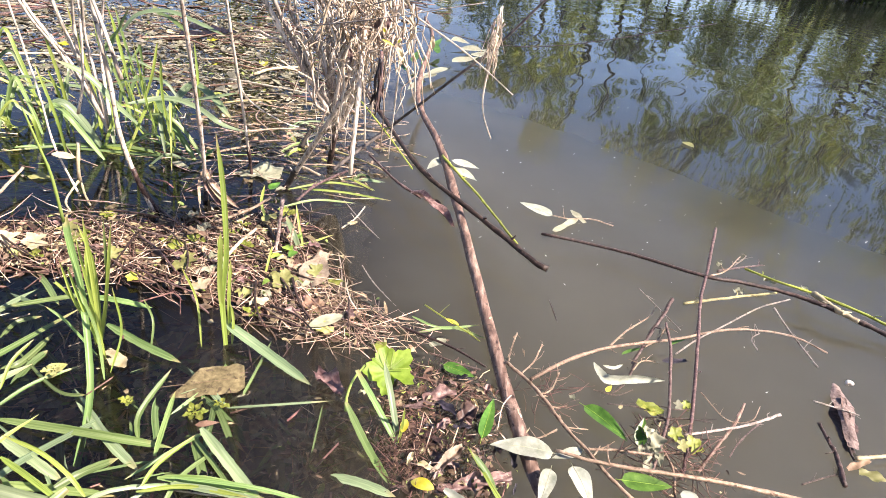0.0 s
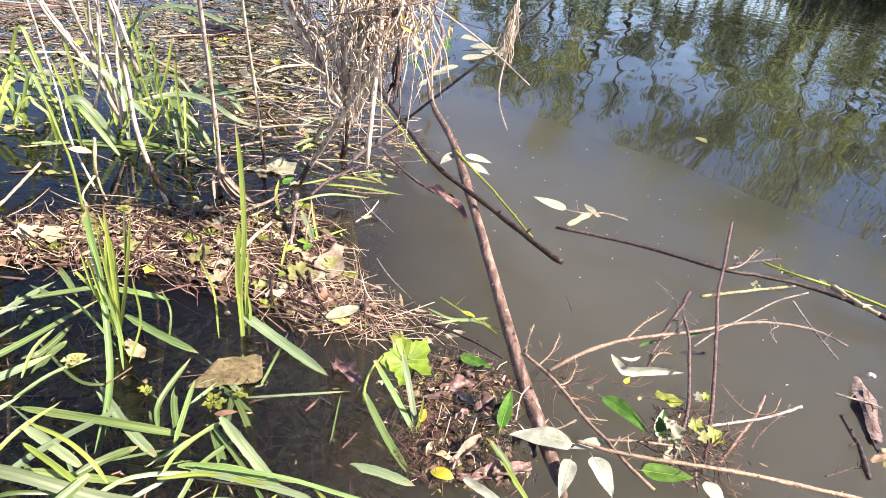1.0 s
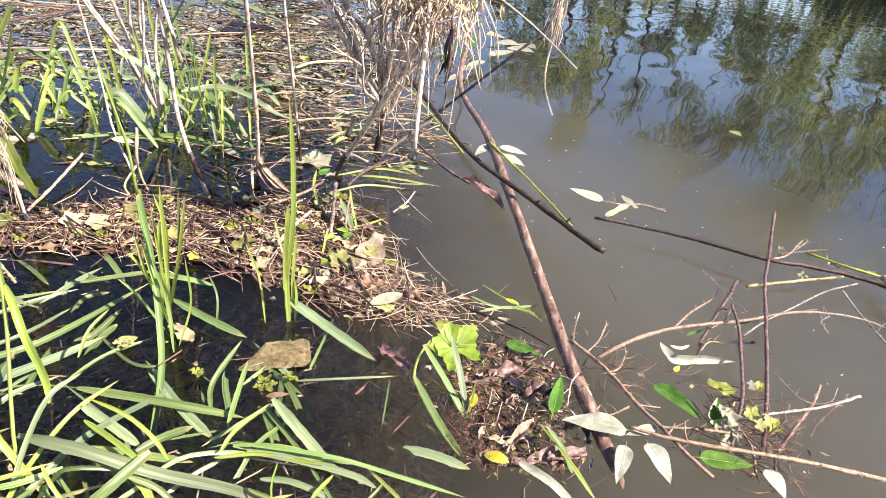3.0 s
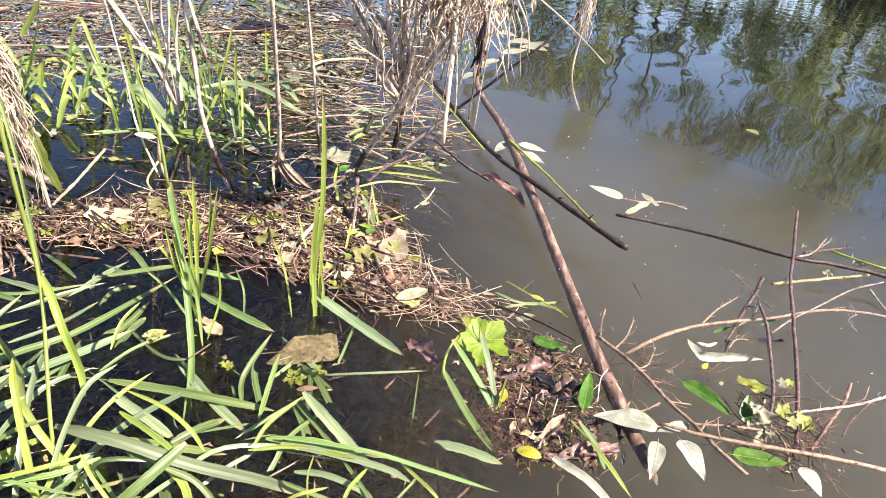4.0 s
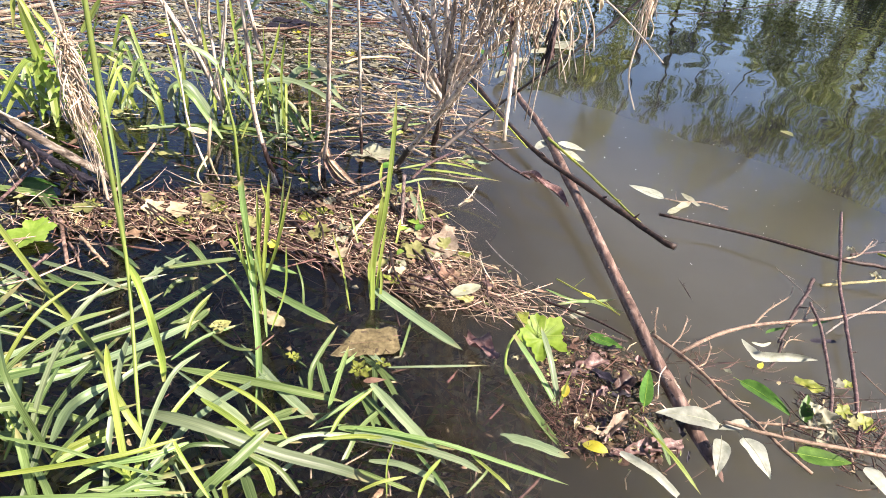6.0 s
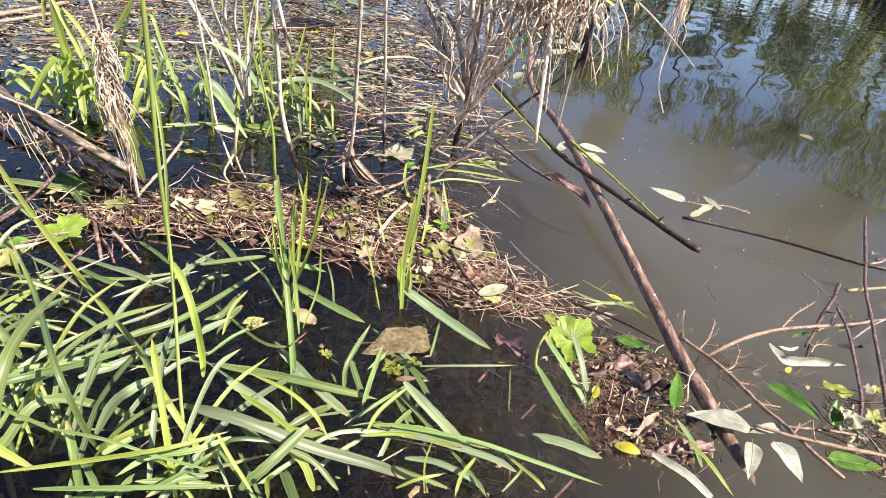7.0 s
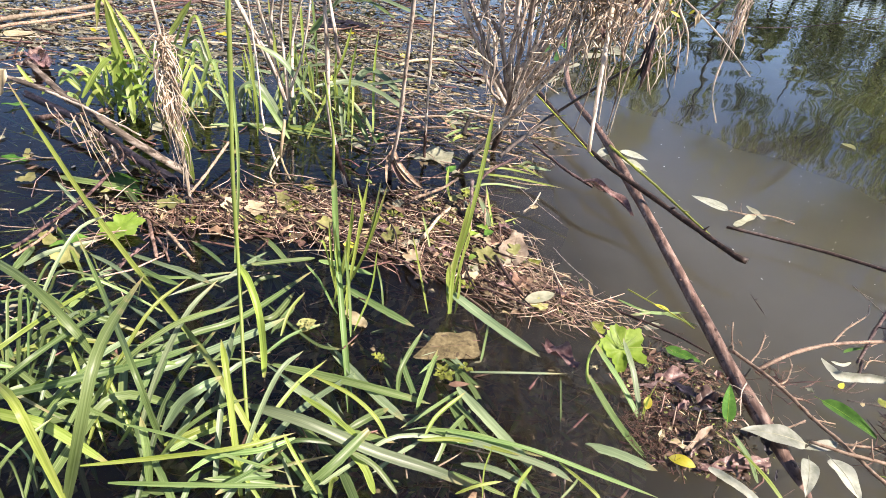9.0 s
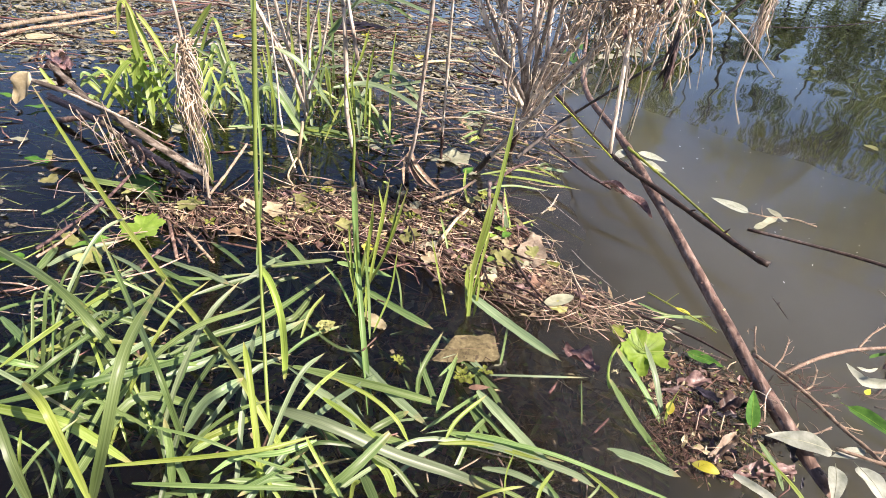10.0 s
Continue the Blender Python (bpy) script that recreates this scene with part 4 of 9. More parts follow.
stick("twig", [(0.338, 0.889, 0.006), (0.335, 0.914, 0.01), (0.351, 0.927, 0.016)], 0.0011, 0.0007, TWIG_GREY, "fine grey twig on grey water", "branch")
stick("twig", [(-0.048, 0.699, 0.02), (-0.032, 0.729, 0.02), (-0.022, 0.759, 0.03)], 0.0012, 0.0010, BARK_ORANGE, "short brown side twig by the pole", "branch")
stick("twig", [(-0.028, 0.659, 0.02), (-0.009, 0.675, 0.02), (0.001, 0.702, 0.03)], 0.0012, 0.0009, BARK_ORANGE, "short brown side twig by the pole", "branch")
stick("twig", [(-0.058, 0.789, 0.02), (-0.065, 0.751, 0.02), (-0.068, 0.718, 0.02)], 0.0013, 0.0009, BARK_ORANGE, "short straw-brown twig by the pole", "branch")
stick("twig", [(-0.003, 0.604, 0.02), (-0.024, 0.589, 0.015), (-0.04, 0.594, 0.01)], 0.0011, 0.0008, BARK_ORANGE, "short brown twig by the pole", "branch")
stick("twig", [(0.001, 0.63, 0.02), (0.007, 0.612, 0.02), (0.039, 0.623, 0.012)], 0.0011, 0.0006, BARK_ORANGE, "short brown side twig of a knotty branch", "branch")
stick("twig", [(-0.062, 0.649, 0.02), (-0.072, 0.625, 0.02), (-0.075, 0.594, 0.01)], 0.0009, 0.0005, STRAW, "thin straw by the pole", "branch")
stick("twig", [(-0.241, 0.771, 0.006), (-0.204, 0.755, 0.01), (-0.15, 0.735, 0.012), (-0.098, 0.706, 0.012)], 0.0023, 0.0015, BARK_DARK, "dark wet twig between raft and pole", "branch")
stick("twig", [(-0.18, 0.715, 0.01), (-0.146, 0.704, 0.012), (-0.105, 0.7, 0.01)], 0.0013, 0.0012, BARK_RED, "red-brown twig between raft and pole", "branch")
stick("twig", [(-0.408, 1.051, 0.002), (-0.394, 1.095, 0.004), (-0.388, 1.151, 0.008)], 0.0017, 0.0014, STRAW, "short pale twig on grey water", "branch")
stick("twig", [(-0.297, 0.784, 0), (-0.319, 0.794, 0.02), (-0.335, 0.823, 0.03)], 0.0010, 0.0007, STRAW, "thin dry straw standing in the raft", "branch")
bark_chunk = thing("rotten_wood", "chunk of rotten pinkish-brown wood floating with a snail", "driftwood")
leaf("wood", (0.434, 0.827, 0.012), (0.401, 0.693, 0.008), 0.0295, BARK_PINK, "", parent=bark_chunk, outline="ragged", fold=-0.35, wave=0.06, n=22, bend=0.05)
leaf("underside", (0.432, 0.807, 0.006), (0.398, 0.689, 0.003), 0.0365, BARK_DARK, "", parent=bark_chunk, outline="ragged", fold=-0.2, wave=0.08, n=22)
leaf("bark_flake", (0.425, 0.788, 0.016), (0.408, 0.733, 0.014), 0.0115, BARK, "", parent=bark_chunk, outline="ragged", fold=0.3, wave=0.1)
tube("splinter", [(0.398, 0.702, 0.006), (0.396, 0.688, 0.004), (0.396, 0.675, 0.002)], 0.0023, 0.0011, BARK_DARK, bark_chunk)
snail("snail_shell", (0.455, 0.830, 0.012), 0.014, "white snail shell sitting on rotten wood")
leaf("leaf_scrap", (0.389, 0.651, 0.006), (0.418, 0.643, 0.008), 0.0170, LEAF_OLIVE, "olive leaf floating beside rotten wood", outline="ragged", wave=0.1)
leaf("dead_leaf", (0.377, 0.654, 0.004), (0.413, 0.674, 0.008), 0.0104, LEAF_BROWN, "brown leaf floating beside rotten wood", outline="ragged", wave=0.1)
stick("reed_piece", [(0.392, 0.67, 0.01), (0.432, 0.684, 0.01), (0.467, 0.696, 0.01)], 0.0026, 0.0023, LEAF_TAN, "pale reed piece floating", "reed")
stick("bark_strip", [(0.495, 1.082, 0.03), (0.514, 1.031, 0.032), (0.542, 1.004, 0.03)], 0.0058, 0.0039, LEAF_TAN, "strip of loose pale bark on a floating branch", "branch")
leaf("withered_leaf", (0.113, 0.627, 0.014), (0.126, 0.639, 0.02), 0.0106, LEAF_PALE, "small pale withered petal-like leaf in the tangle", outline="ovate", fold=0.4, wave=0.2)
leaf("withered_leaf", (0.116, 0.614, 0.014), (0.121, 0.595, 0.02), 0.0153, LEAF_PALE, "small pale withered petal-like leaf in the tangle", outline="ovate", fold=0.4, wave=0.2)
leaf("withered_leaf", (0.106, 0.611, 0.014), (0.095, 0.593, 0.02), 0.0088, LEAF_PALE, "small pale withered petal-like leaf in the tangle", outline="ovate", fold=0.4, wave=0.2)
leaf("withered_leaf", (0.124, 0.625, 0.014), (0.135, 0.621, 0.02), 0.0123, LEAF_PALE, "small pale withered petal-like leaf in the tangle", outline="ovate", fold=0.4, wave=0.2)
leaf("withered_leaf", (0.116, 0.633, 0.014), (0.112, 0.644, 0.02), 0.0112, LEAF_PALE, "small pale withered petal-like leaf in the tangle", outline="ovate", fold=0.4, wave=0.2)
leaf("withered_leaf", (0.124, 0.607, 0.014), (0.119, 0.577, 0.02), 0.0114, LEAF_PALE, "small pale withered petal-like leaf in the tangle", outline="ovate", fold=0.4, wave=0.2)
leaf("withered_leaf", (0.431, 1.138, 0.014), (0.44, 1.118, 0.02), 0.0216, LEAF_PALE, "small pale withered petal-like leaf in the tangle", outline="ovate", fold=0.4, wave=0.2)
leaf("withered_leaf", (0.349, 1.066, 0.014), (0.358, 1.051, 0.02), 0.0176, LEAF_PALE, "small pale withered petal-like leaf in the tangle", outline="ovate", fold=0.4, wave=0.2)
leaf("withered_leaf", (0.502, 1.135, 0.014), (0.494, 1.093, 0.02), 0.0129, LEAF_PALE, "small pale withered petal-like leaf in the tangle", outline="ovate", fold=0.4, wave=0.2)
leaf("withered_leaf", (0.341, 1.162, 0.014), (0.351, 1.164, 0.02), 0.0101, LEAF_PALE, "small pale withered petal-like leaf in the tangle", outline="ovate", fold=0.4, wave=0.2)
leaf("withered_leaf", (0.019, 0.679, 0.014), (0.022, 0.664, 0.02), 0.0082, LEAF_PALE, "small pale withered petal-like leaf in the tangle", outline="ovate", fold=0.4, wave=0.2)
leaf("withered_leaf", (-0.071, 0.724, 0.014), (-0.066, 0.726, 0.02), 0.0074, LEAF_PALE, "small pale withered petal-like leaf in the tangle", outline="ovate", fold=0.4, wave=0.2)
log = thing("driftwood_log", "weathered, rotten grey split log, dark underneath, lying in the water", "log")
raw("trunk", *log_data([(-1.47, 0.93, 0.098), (-1.314, 0.9, 0.096), (-1.196, 0.86, 0.084), (-1.103, 0.854, 0.05), (-1.031, 0.866, 0.015)], 0.0058, 0.0078, 3), WOOD, log)
# a second, blackish log shape just below the grey one
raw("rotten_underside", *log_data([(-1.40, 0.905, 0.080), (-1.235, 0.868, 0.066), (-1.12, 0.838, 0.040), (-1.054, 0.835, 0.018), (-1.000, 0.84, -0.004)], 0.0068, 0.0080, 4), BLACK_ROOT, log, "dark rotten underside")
raw("splintered_end", *log_data([(-1.431, 0.95, 0.127), (-1.38, 0.93, 0.113), (-1.308, 0.9, 0.094)], 0.0058, 0.0072, 5), WOOD, log)
stick("driftwood_splinter", [(-1.181, 0.8, 0.104), (-1.173, 0.86, 0.03), (-1.084, 0.839, 0.02), (-1.032, 0.842, 0.01)], 0.0035, 0.0025, WOOD, "grey splinter of driftwood beside a log", "log", wob=0.0006)
stick("driftwood_splinter", [(-1.353, 0.9, 0.1), (-1.212, 0.86, 0.098), (-1.059, 0.8, 0.099)], 0.0026, 0.0015, STRAW, "pale splinter lying along a log", "log", wob=0.0006)
stick("stick", [(-1.691, 1, -0.085), (-1.555, 0.98, -0.028), (-1.417, 0.96, 0.02), (-1.301, 0.95, 0.051)], 0.0084, 0.0041, BARK, "brown stick lying behind a log", "branch")
stick("reed_piece", [(-0.973, 0.8, 0.008), (-0.994, 0.883, 0.015), (-1.027, 1.006, 0.03)], 0.0024, 0.0027, STRAW_OLD, "pale straw-coloured broken reed lying in the water", "reed")
stick("twig", [(-1.151, 0.794, 0.01), (-1.159, 0.841, 0.02), (-1.156, 0.893, 0.03)], 0.0036, 0.0030, BARK, "brown twig in dark water", "branch")
stick("reed_piece", [(-0.78, 1.288, 0.012), (-0.752, 1.332, 0.012), (-0.722, 1.378, 0.012)], 0.0027, 0.0033, BARK_ORANGE, "orange-brown reed stub floating", "reed")
stick("reed_piece", [(-0.989, 1.979, 0.02), (-0.971, 2.085, 0.02), (-0.91, 2.169, 0.02), (-0.847, 2.182, 0.02)], 0.0046, 0.0041, LEAF_TAN, "pale dry reed on the floating mat", "reed")
stick("stem_stump", [(-0.621, 1.42, 0.01), (-0.625, 1.462, 0.02), (-0.623, 1.482, 0.03)], 0.0056, 0.0046, TRUNK, "dark stump of a broken stem", "stem")
stick("twig", [(-1.075, 0.541, 0.004), (-1.079, 0.603, 0.01), (-1.099, 0.701, 0.012), (-1.145, 0.861, 0.03)], 0.0025, 0.0025, BARK_RED, "long red-brown twig lying in dark water", "branch")
stick("twig", [(-0.98, 0.7, 0.012), (-0.928, 0.646, 0.008), (-0.895, 0.612, 0)], 0.0032, 0.0026, BARK, "stub of a brown reed in dark water", "branch")
stick("twig", [(-0.916, 0.665, 0.012), (-0.877, 0.643, 0.008), (-0.841, 0.624, 0)], 0.0027, 0.0020, BARK_ORANGE, "short tan stub of reed in dark water", "branch")
stick("twig", [(-0.922, 0.649, 0.008), (-0.894, 0.629, 0.006), (-0.873, 0.61, 0)], 0.0020, 0.0016, BARK, "stub of a brown reed in dark water", "branch")
stick("twig", [(-0.918, 0.605, 0.012), (-0.92, 0.583, 0.006), (-0.918, 0.557, 0)], 0.0023, 0.0019, BARK_RED, "short red-brown twig in dark water", "branch")
stick("twig", [(-0.922, 0.704, 0.004), (-0.883, 0.678, 0.004), (-0.901, 0.718, 0.006)], 0.0014, 0.0011, BARK_DARK, "thin dark twig in dark water", "branch")
stick("twig", [(-1.057, 0.524, 0.004), (-1.059, 0.563, 0.006), (-1.069, 0.613, 0.008)], 0.0021, 0.0017, BARK_ORANGE, "tan reed stub in dark water", "branch")
stick("twig", [(-1.152, 0.836, 0.03), (-1.163, 0.825, 0.02), (-1.155, 0.786, 0.006)], 0.0041, 0.0028, BARK_ORANGE, "tan broken twig under a log", "branch")
stick("twig", [(-1.098, 0.815, 0.048), (-1.068, 0.805, 0.025), (-1.022, 0.8, 0.004)], 0.0012, 0.0010, BARK_RED, "thin red-brown twig leaning on a log", "branch")
stick("twig", [(-1.152, 0.829, 0.053), (-1.13, 0.819, 0.031), (-1.102, 0.814, 0.009)], 0.0022, 0.0010, TWIG_GREY, "thin grey twig leaning on a log", "branch")
stick("twig", [(-1.178, 0.837, 0.072), (-1.17, 0.827, 0.058), (-1.153, 0.822, 0.043)], 0.0023, 0.0010, BARK_DARK, "thin dark rootlet hanging from a log", "branch")
stick("twig", [(-1.049, 0.802, 0.051), (-1.015, 0.792, 0.03), (-0.982, 0.787, 0.007)], 0.0013, 0.0010, BARK_DARK, "thin dark rootlet hanging from a log", "branch")
stick("twig", [(-0.982, 0.783, 0.044), (-0.957, 0.773, 0.023), (-0.925, 0.768, 0)], 0.0015, 0.0009, BARK_DARK, "thin dark rootlet hanging from a log", "branch")
stick("twig", [(-0.987, 0.784, 0.036), (-0.951, 0.774, 0.018), (-0.93, 0.769, -0.004)], 0.0014, 0.0009, BARK_RED, "thin red-brown twig leaning on a log", "branch")
stick("twig", [(-0.985, 0.783, 0.038), (-0.983, 0.773, 0.029), (-1, 0.768, 0.013)], 0.0012, 0.0009, TWIG_GREY, "thin grey twig leaning on a log", "branch")
stick("twig", [(-1.208, 0.844, 0.068), (-1.202, 0.834, 0.058), (-1.191, 0.829, 0.048)], 0.0017, 0.0010, TWIG_GREY, "thin grey twig leaning on a log", "branch")
stick("twig", [(-1.206, 0.844, 0.066), (-1.198, 0.834, 0.053), (-1.196, 0.829, 0.036)], 0.0024, 0.0010, TWIG_GREY, "thin grey twig leaning on a log", "branch")
stick("twig", [(-1.308, 0.87, 0.082), (-1.272, 0.86, 0.057), (-1.227, 0.855, 0.033)], 0.0017, 0.0010, TWIG_GREY, "thin grey twig leaning on a log", "branch")
stick("twig", [(-1.025, 0.795, 0.043), (-1.047, 0.785, 0.011), (-1.067, 0.78, -0.023)], 0.0020, 0.0010, BARK_DARK, "thin dark rootlet hanging from a log", "branch")
stick("twig", [(-0.998, 0.786, 0.03), (-0.988, 0.776, 0.015), (-0.992, 0.771, -0.006)], 0.0013, 0.0010, TWIG_GREY, "thin grey twig leaning on a log", "branch")
stick("twig", [(-1.056, 0.803, 0.041), (-1.025, 0.793, 0.017), (-0.991, 0.788, -0.007)], 0.0014, 0.0010, BARK_DARK, "thin dark rootlet hanging from a log", "branch")
stick("twig", [(-1.134, 0.825, 0.061), (-1.115, 0.815, 0.051), (-1.113, 0.81, 0.036)], 0.0016, 0.0010, BARK_DARK, "thin dark rootlet hanging from a log", "branch")
stick("twig", [(-1.201, 0.843, 0.075), (-1.175, 0.833, 0.068), (-1.16, 0.828, 0.057)], 0.0014, 0.0010, TWIG_GREY, "thin grey twig leaning on a log", "branch")
stick("twig", [(-1.3, 0.868, 0.076), (-1.292, 0.858, 0.053), (-1.293, 0.853, 0.027)], 0.0017, 0.0011, BARK_RED, "thin red-brown twig leaning on a log", "branch")
stick("reed_piece", [(-2.223, 1.498, 0.02), (-2.245, 1.637, 0.02), (-2.243, 1.84, 0.02), (-2.283, 2.131, 0.02)], 0.0069, 0.0071, STRAW_OLD, "long pale reed lying on the floating mat", "reed")
stick("reed_piece", [(-2.135, 1.421, 0.02), (-2.158, 1.555, 0.02), (-2.144, 1.714, 0.02), (-2.16, 1.908, 0.02)], 0.0052, 0.0049, BARK_ORANGE, "long tan reed lying on the floating mat", "reed")
stick("reed_piece", [(-2.1, 1.978, 0.02), (-2.099, 2.196, 0.02), (-2.114, 2.48, 0.02)], 0.0050, 0.0050, BARK_RED, "long red-brown reed lying on the floating mat", "reed")
leaf("dead_leaf", (-1.845, 1.323, 0.01), (-1.847, 1.373, 0.02), 0.0422, LEAF_PURPLE, "curled purple-brown leaf on the floating mat", outline="ragged", fold=0.7, wave=0.2)
leaf("dead_leaf", (-1.784, 1.278, 0.01), (-1.714, 1.257, 0.02), 0.0452, LEAF_PURPLE, "curled purple-brown leaf on the floating mat", outline="ragged", fold=0.7, wave=0.2)
leaf("dead_leaf", (-1.888, 1.354, 0.01), (-1.767, 1.271, 0.02), 0.0237, LEAF_PURPLE, "curled purple-brown leaf on the floating mat", outline="ragged", fold=0.7, wave=0.2)
leaf("dead_leaf", (-1.841, 1.345, 0.01), (-1.73, 1.274, 0.02), 0.0264, LEAF_PURPLE, "curled purple-brown leaf on the floating mat", outline="ragged", fold=0.7, wave=0.2)
leaf("dead_leaf", (-1.805, 1.257, 0.01), (-1.729, 1.227, 0.02), 0.0387, LEAF_PURPLE, "curled purple-brown leaf on the floating mat", outline="ragged", fold=0.7, wave=0.2)

for pts, m in (([(-0.441, 1.18, -0.001), (-0.39, 1.11, 0.0), (-0.324, 1.033, -0.001)], TWIG_GREY), ([(-0.336, 0.933, -0.001), (-0.30, 0.88, 0.0), (-0.252, 0.828, -0.001)], TWIG_GREY), ([(-0.388, 0.963, -0.001), (-0.36, 0.89, 0.0), (-0.341, 0.818, -0.001)], TWIG_GREY), ([(-0.002, 0.933, -0.001), (0.006, 0.89, 0.0), (0.014, 0.853, -0.002)], BARK_DARK)):
    stick("sunken_twig", pts, 0.0013, 0.0009, m, "thin twig just awash in grey water", "branch", spurs=1)
leaf("sunken_leaf", (-0.056, 0.814, -0.0015), (-0.046, 0.73, -0.003), 0.022, LEAF_BROWN, "brown leaf awash beside the pole", outline="lance", wave=0.1)
# a dark hole in the mat, its darkness put in as black leaf shapes
for k, (x, y) in enumerate(((-1.46, 2.44), (-1.41, 2.50), (-1.50, 2.58), (-1.44, 2.62), (-1.38, 2.58))):
    leaf("dead_leaf", (x - 0.05, y, 0.006), (x + 0.05, y + 0.03 * (-1) ** k, 0.014), 0.055, BLACK_ROOT, "black leaf-shaped patch standing in for a dark hole in the floating mat", outline="ovate", fold=0.4, wave=0.05)

# ---- standing dead stalks ----
stalk_1 = thing("dead_stalk", "pale grey dead plant stalk standing in water with a split foot", "dead stalk", group="dead stalks")
tube("stem", [(-0.70, 1.10, -0.06), (-0.697, 1.075, 0.02), (-0.672, 1.03, 0.12), (-0.652, 0.98, 0.25), (-0.632, 0.926, 0.376), (-0.61, 0.86, 0.56)], 0.0041, 0.0028, STALK, stalk_1, n=22)
for k, (x, y, w) in enumerate(((-0.585, 1.05, 0.014), (-0.610, 1.06, 0.016), (-0.635, 1.045, 0.016), (-0.69, 1.03, 0.010))):
    foot_end = Vector((-0.69 + (x + 0.69) * 0.7, 1.06 + (y - 1.06) * 0.7, 0.003))
    foot_top = Vector((-0.694 + 0.002 * k, 1.068, 0.075 - 0.006 * (k % 3)))
    raw("peeled_bark", *blade_data([foot_top, foot_top.lerp(foot_end, 0.35) + Vector((-0.010, 0.0, -0.006)), foot_top.lerp(foot_end, 0.7) + Vector((-0.004, 0.004 * (-1) ** k, -0.010)), foot_end], w * 0.6, fold=0.5, n=12, base=0.35, tip=0.85, twist=0.8 * (-1) ** k), (BARK_ORANGE, LEAF_TAN, BARK)[k % 3], stalk_1)
tube("foot", [(-0.7, 1.102, 0.05), (-0.698, 1.081, 0.02), (-0.693, 1.062, -0.01)], 0.0053, 0.0053, BARK_DARK, stalk_1)
stalk_2 = thing("dead_stalk", "slim dark dead stalk standing in water", "dead stalk", group="dead stalks")
tube("stem", [(-0.665, 1.235, -0.07), (-0.667, 1.22, 0.03), (-0.66, 1.17, 0.19), (-0.647, 1.101, 0.359), (-0.63, 1.03, 0.55)], 0.0032, 0.0024, STALK, stalk_2, n=22)
stalk_3 = thing("dead_stalk", "bleached dead stalk with a darker foot standing in water", "dead stalk", group="dead stalks")
tube("stem", [(-0.745, 1.01, -0.06), (-0.765, 0.975, 0.045), (-0.785, 0.962, 0.15), (-0.789, 0.958, 0.252), (-0.80, 0.95, 0.42), (-0.80, 0.94, 0.58)], 0.0045, 0.0030, STALK, stalk_3, n=22)
tube("side_shoot", [(-0.766, 0.957, 0.252), (-0.783, 0.95, 0.339), (-0.787, 0.93, 0.397)], 0.0037, 0.0021, STALK, stalk_3)
# dark bark-coloured sleeves round the lowest part of two stalks
tube("foot", [(-0.745, 1.010, -0.06), (-0.7525, 0.997, -0.01), (-0.7655, 0.974, 0.050), (-0.774, 0.968, 0.090)], 0.0058, 0.0046, BARK_DARK, stalk_3, "darker foot", n=8)
tube("foot", [(-0.665, 1.235, -0.07), (-0.667, 1.222, 0.02), (-0.6655, 1.205, 0.09)], 0.0040, 0.0034, BARK_DARK, stalk_2, "darker foot", n=8)
stalk_4 = thing("dead_stalk", "grey-brown dead stalk leaning back from the water", "dead stalk", group="dead stalks")
tube("stem", [(-1.01, 1.30, -0.06), (-1.028, 1.276, 0.0), (-1.05, 1.27, 0.09), (-1.078, 1.269, 0.178), (-1.11, 1.26, 0.30), (-1.15, 1.24, 0.52)], 0.0056, 0.0034, STALK, stalk_4, n=22)
tube("side_shoot", [(-1.017, 1.27, -0.005), (-1.065, 1.26, 0.128), (-1.113, 1.25, 0.219), (-1.138, 1.2, 0.299)], 0.0046, 0.0023, STALK, stalk_4)
tube("side_shoot", [(-1.046, 1.27, 0.078), (-1.1, 1.25, 0.186), (-1.11, 1.2, 0.26), (-1.146, 1.2, 0.319)], 0.0045, 0.0022, STALK, stalk_4)
tube("side_shoot", [(-1.07, 1.26, 0.177), (-1.061, 1.25, 0.262), (-1.015, 1.2, 0.348)], 0.0043, 0.0022, STALK, stalk_4)
tube("side_shoot", [(-1.109, 1.25, 0.208), (-1.125, 1.22, 0.267), (-1.143, 1.2, 0.33)], 0.0043, 0.0022, STALK, stalk_4)
tube("side_shoot", [(-1.031, 1.27, 0.04), (-1.038, 1.26, 0.17), (-1.039, 1.25, 0.242), (-0.995, 1.2, 0.351)], 0.0046, 0.0022, STALK, stalk_4)
tube("side_shoot", [(-1.021, 1.27, 0.015), (-1.017, 1.26, 0.136), (-1.006, 1.25, 0.224), (-0.944, 1.2, 0.358)], 0.0046, 0.0022, STALK, stalk_4)
stalk_5 = thing("dead_stalk", "thin bleached twig with knotted dry roots at its foot", "dead stalk", group="dead stalks")
tube("stem", [(-0.905, 0.99, 0.0), (-0.93, 0.98, 0.10), (-0.935, 0.97, 0.22), (-0.95, 0.95, 0.42)], 0.0022, 0.0015, STALK, stalk_5, n=22)
tube("withered_leaf", [(-0.889, 0.99, 0.11), (-0.895, 0.985, 0.058), (-0.913, 1.01, 0.01)], 0.0033, 0.0029, LEAF_TAN, stalk_5)
tube("root", [(-0.911, 1.007, 0.03), (-0.885, 0.978, 0.015), (-0.863, 0.96, 0.002)], 0.0023, 0.0017, LEAF_TAN, stalk_5)
tube("root", [(-0.905, 0.992, 0.03), (-0.898, 0.945, 0.012), (-0.874, 0.923, 0.002)], 0.0023, 0.0016, LEAF_TAN, stalk_5)
leaf("withered_leaf", (-0.892, 0.98, 0.084), (-0.923, 0.96, 0.092), 0.0228, LEAF_TAN, "withered", parent=stalk_5)
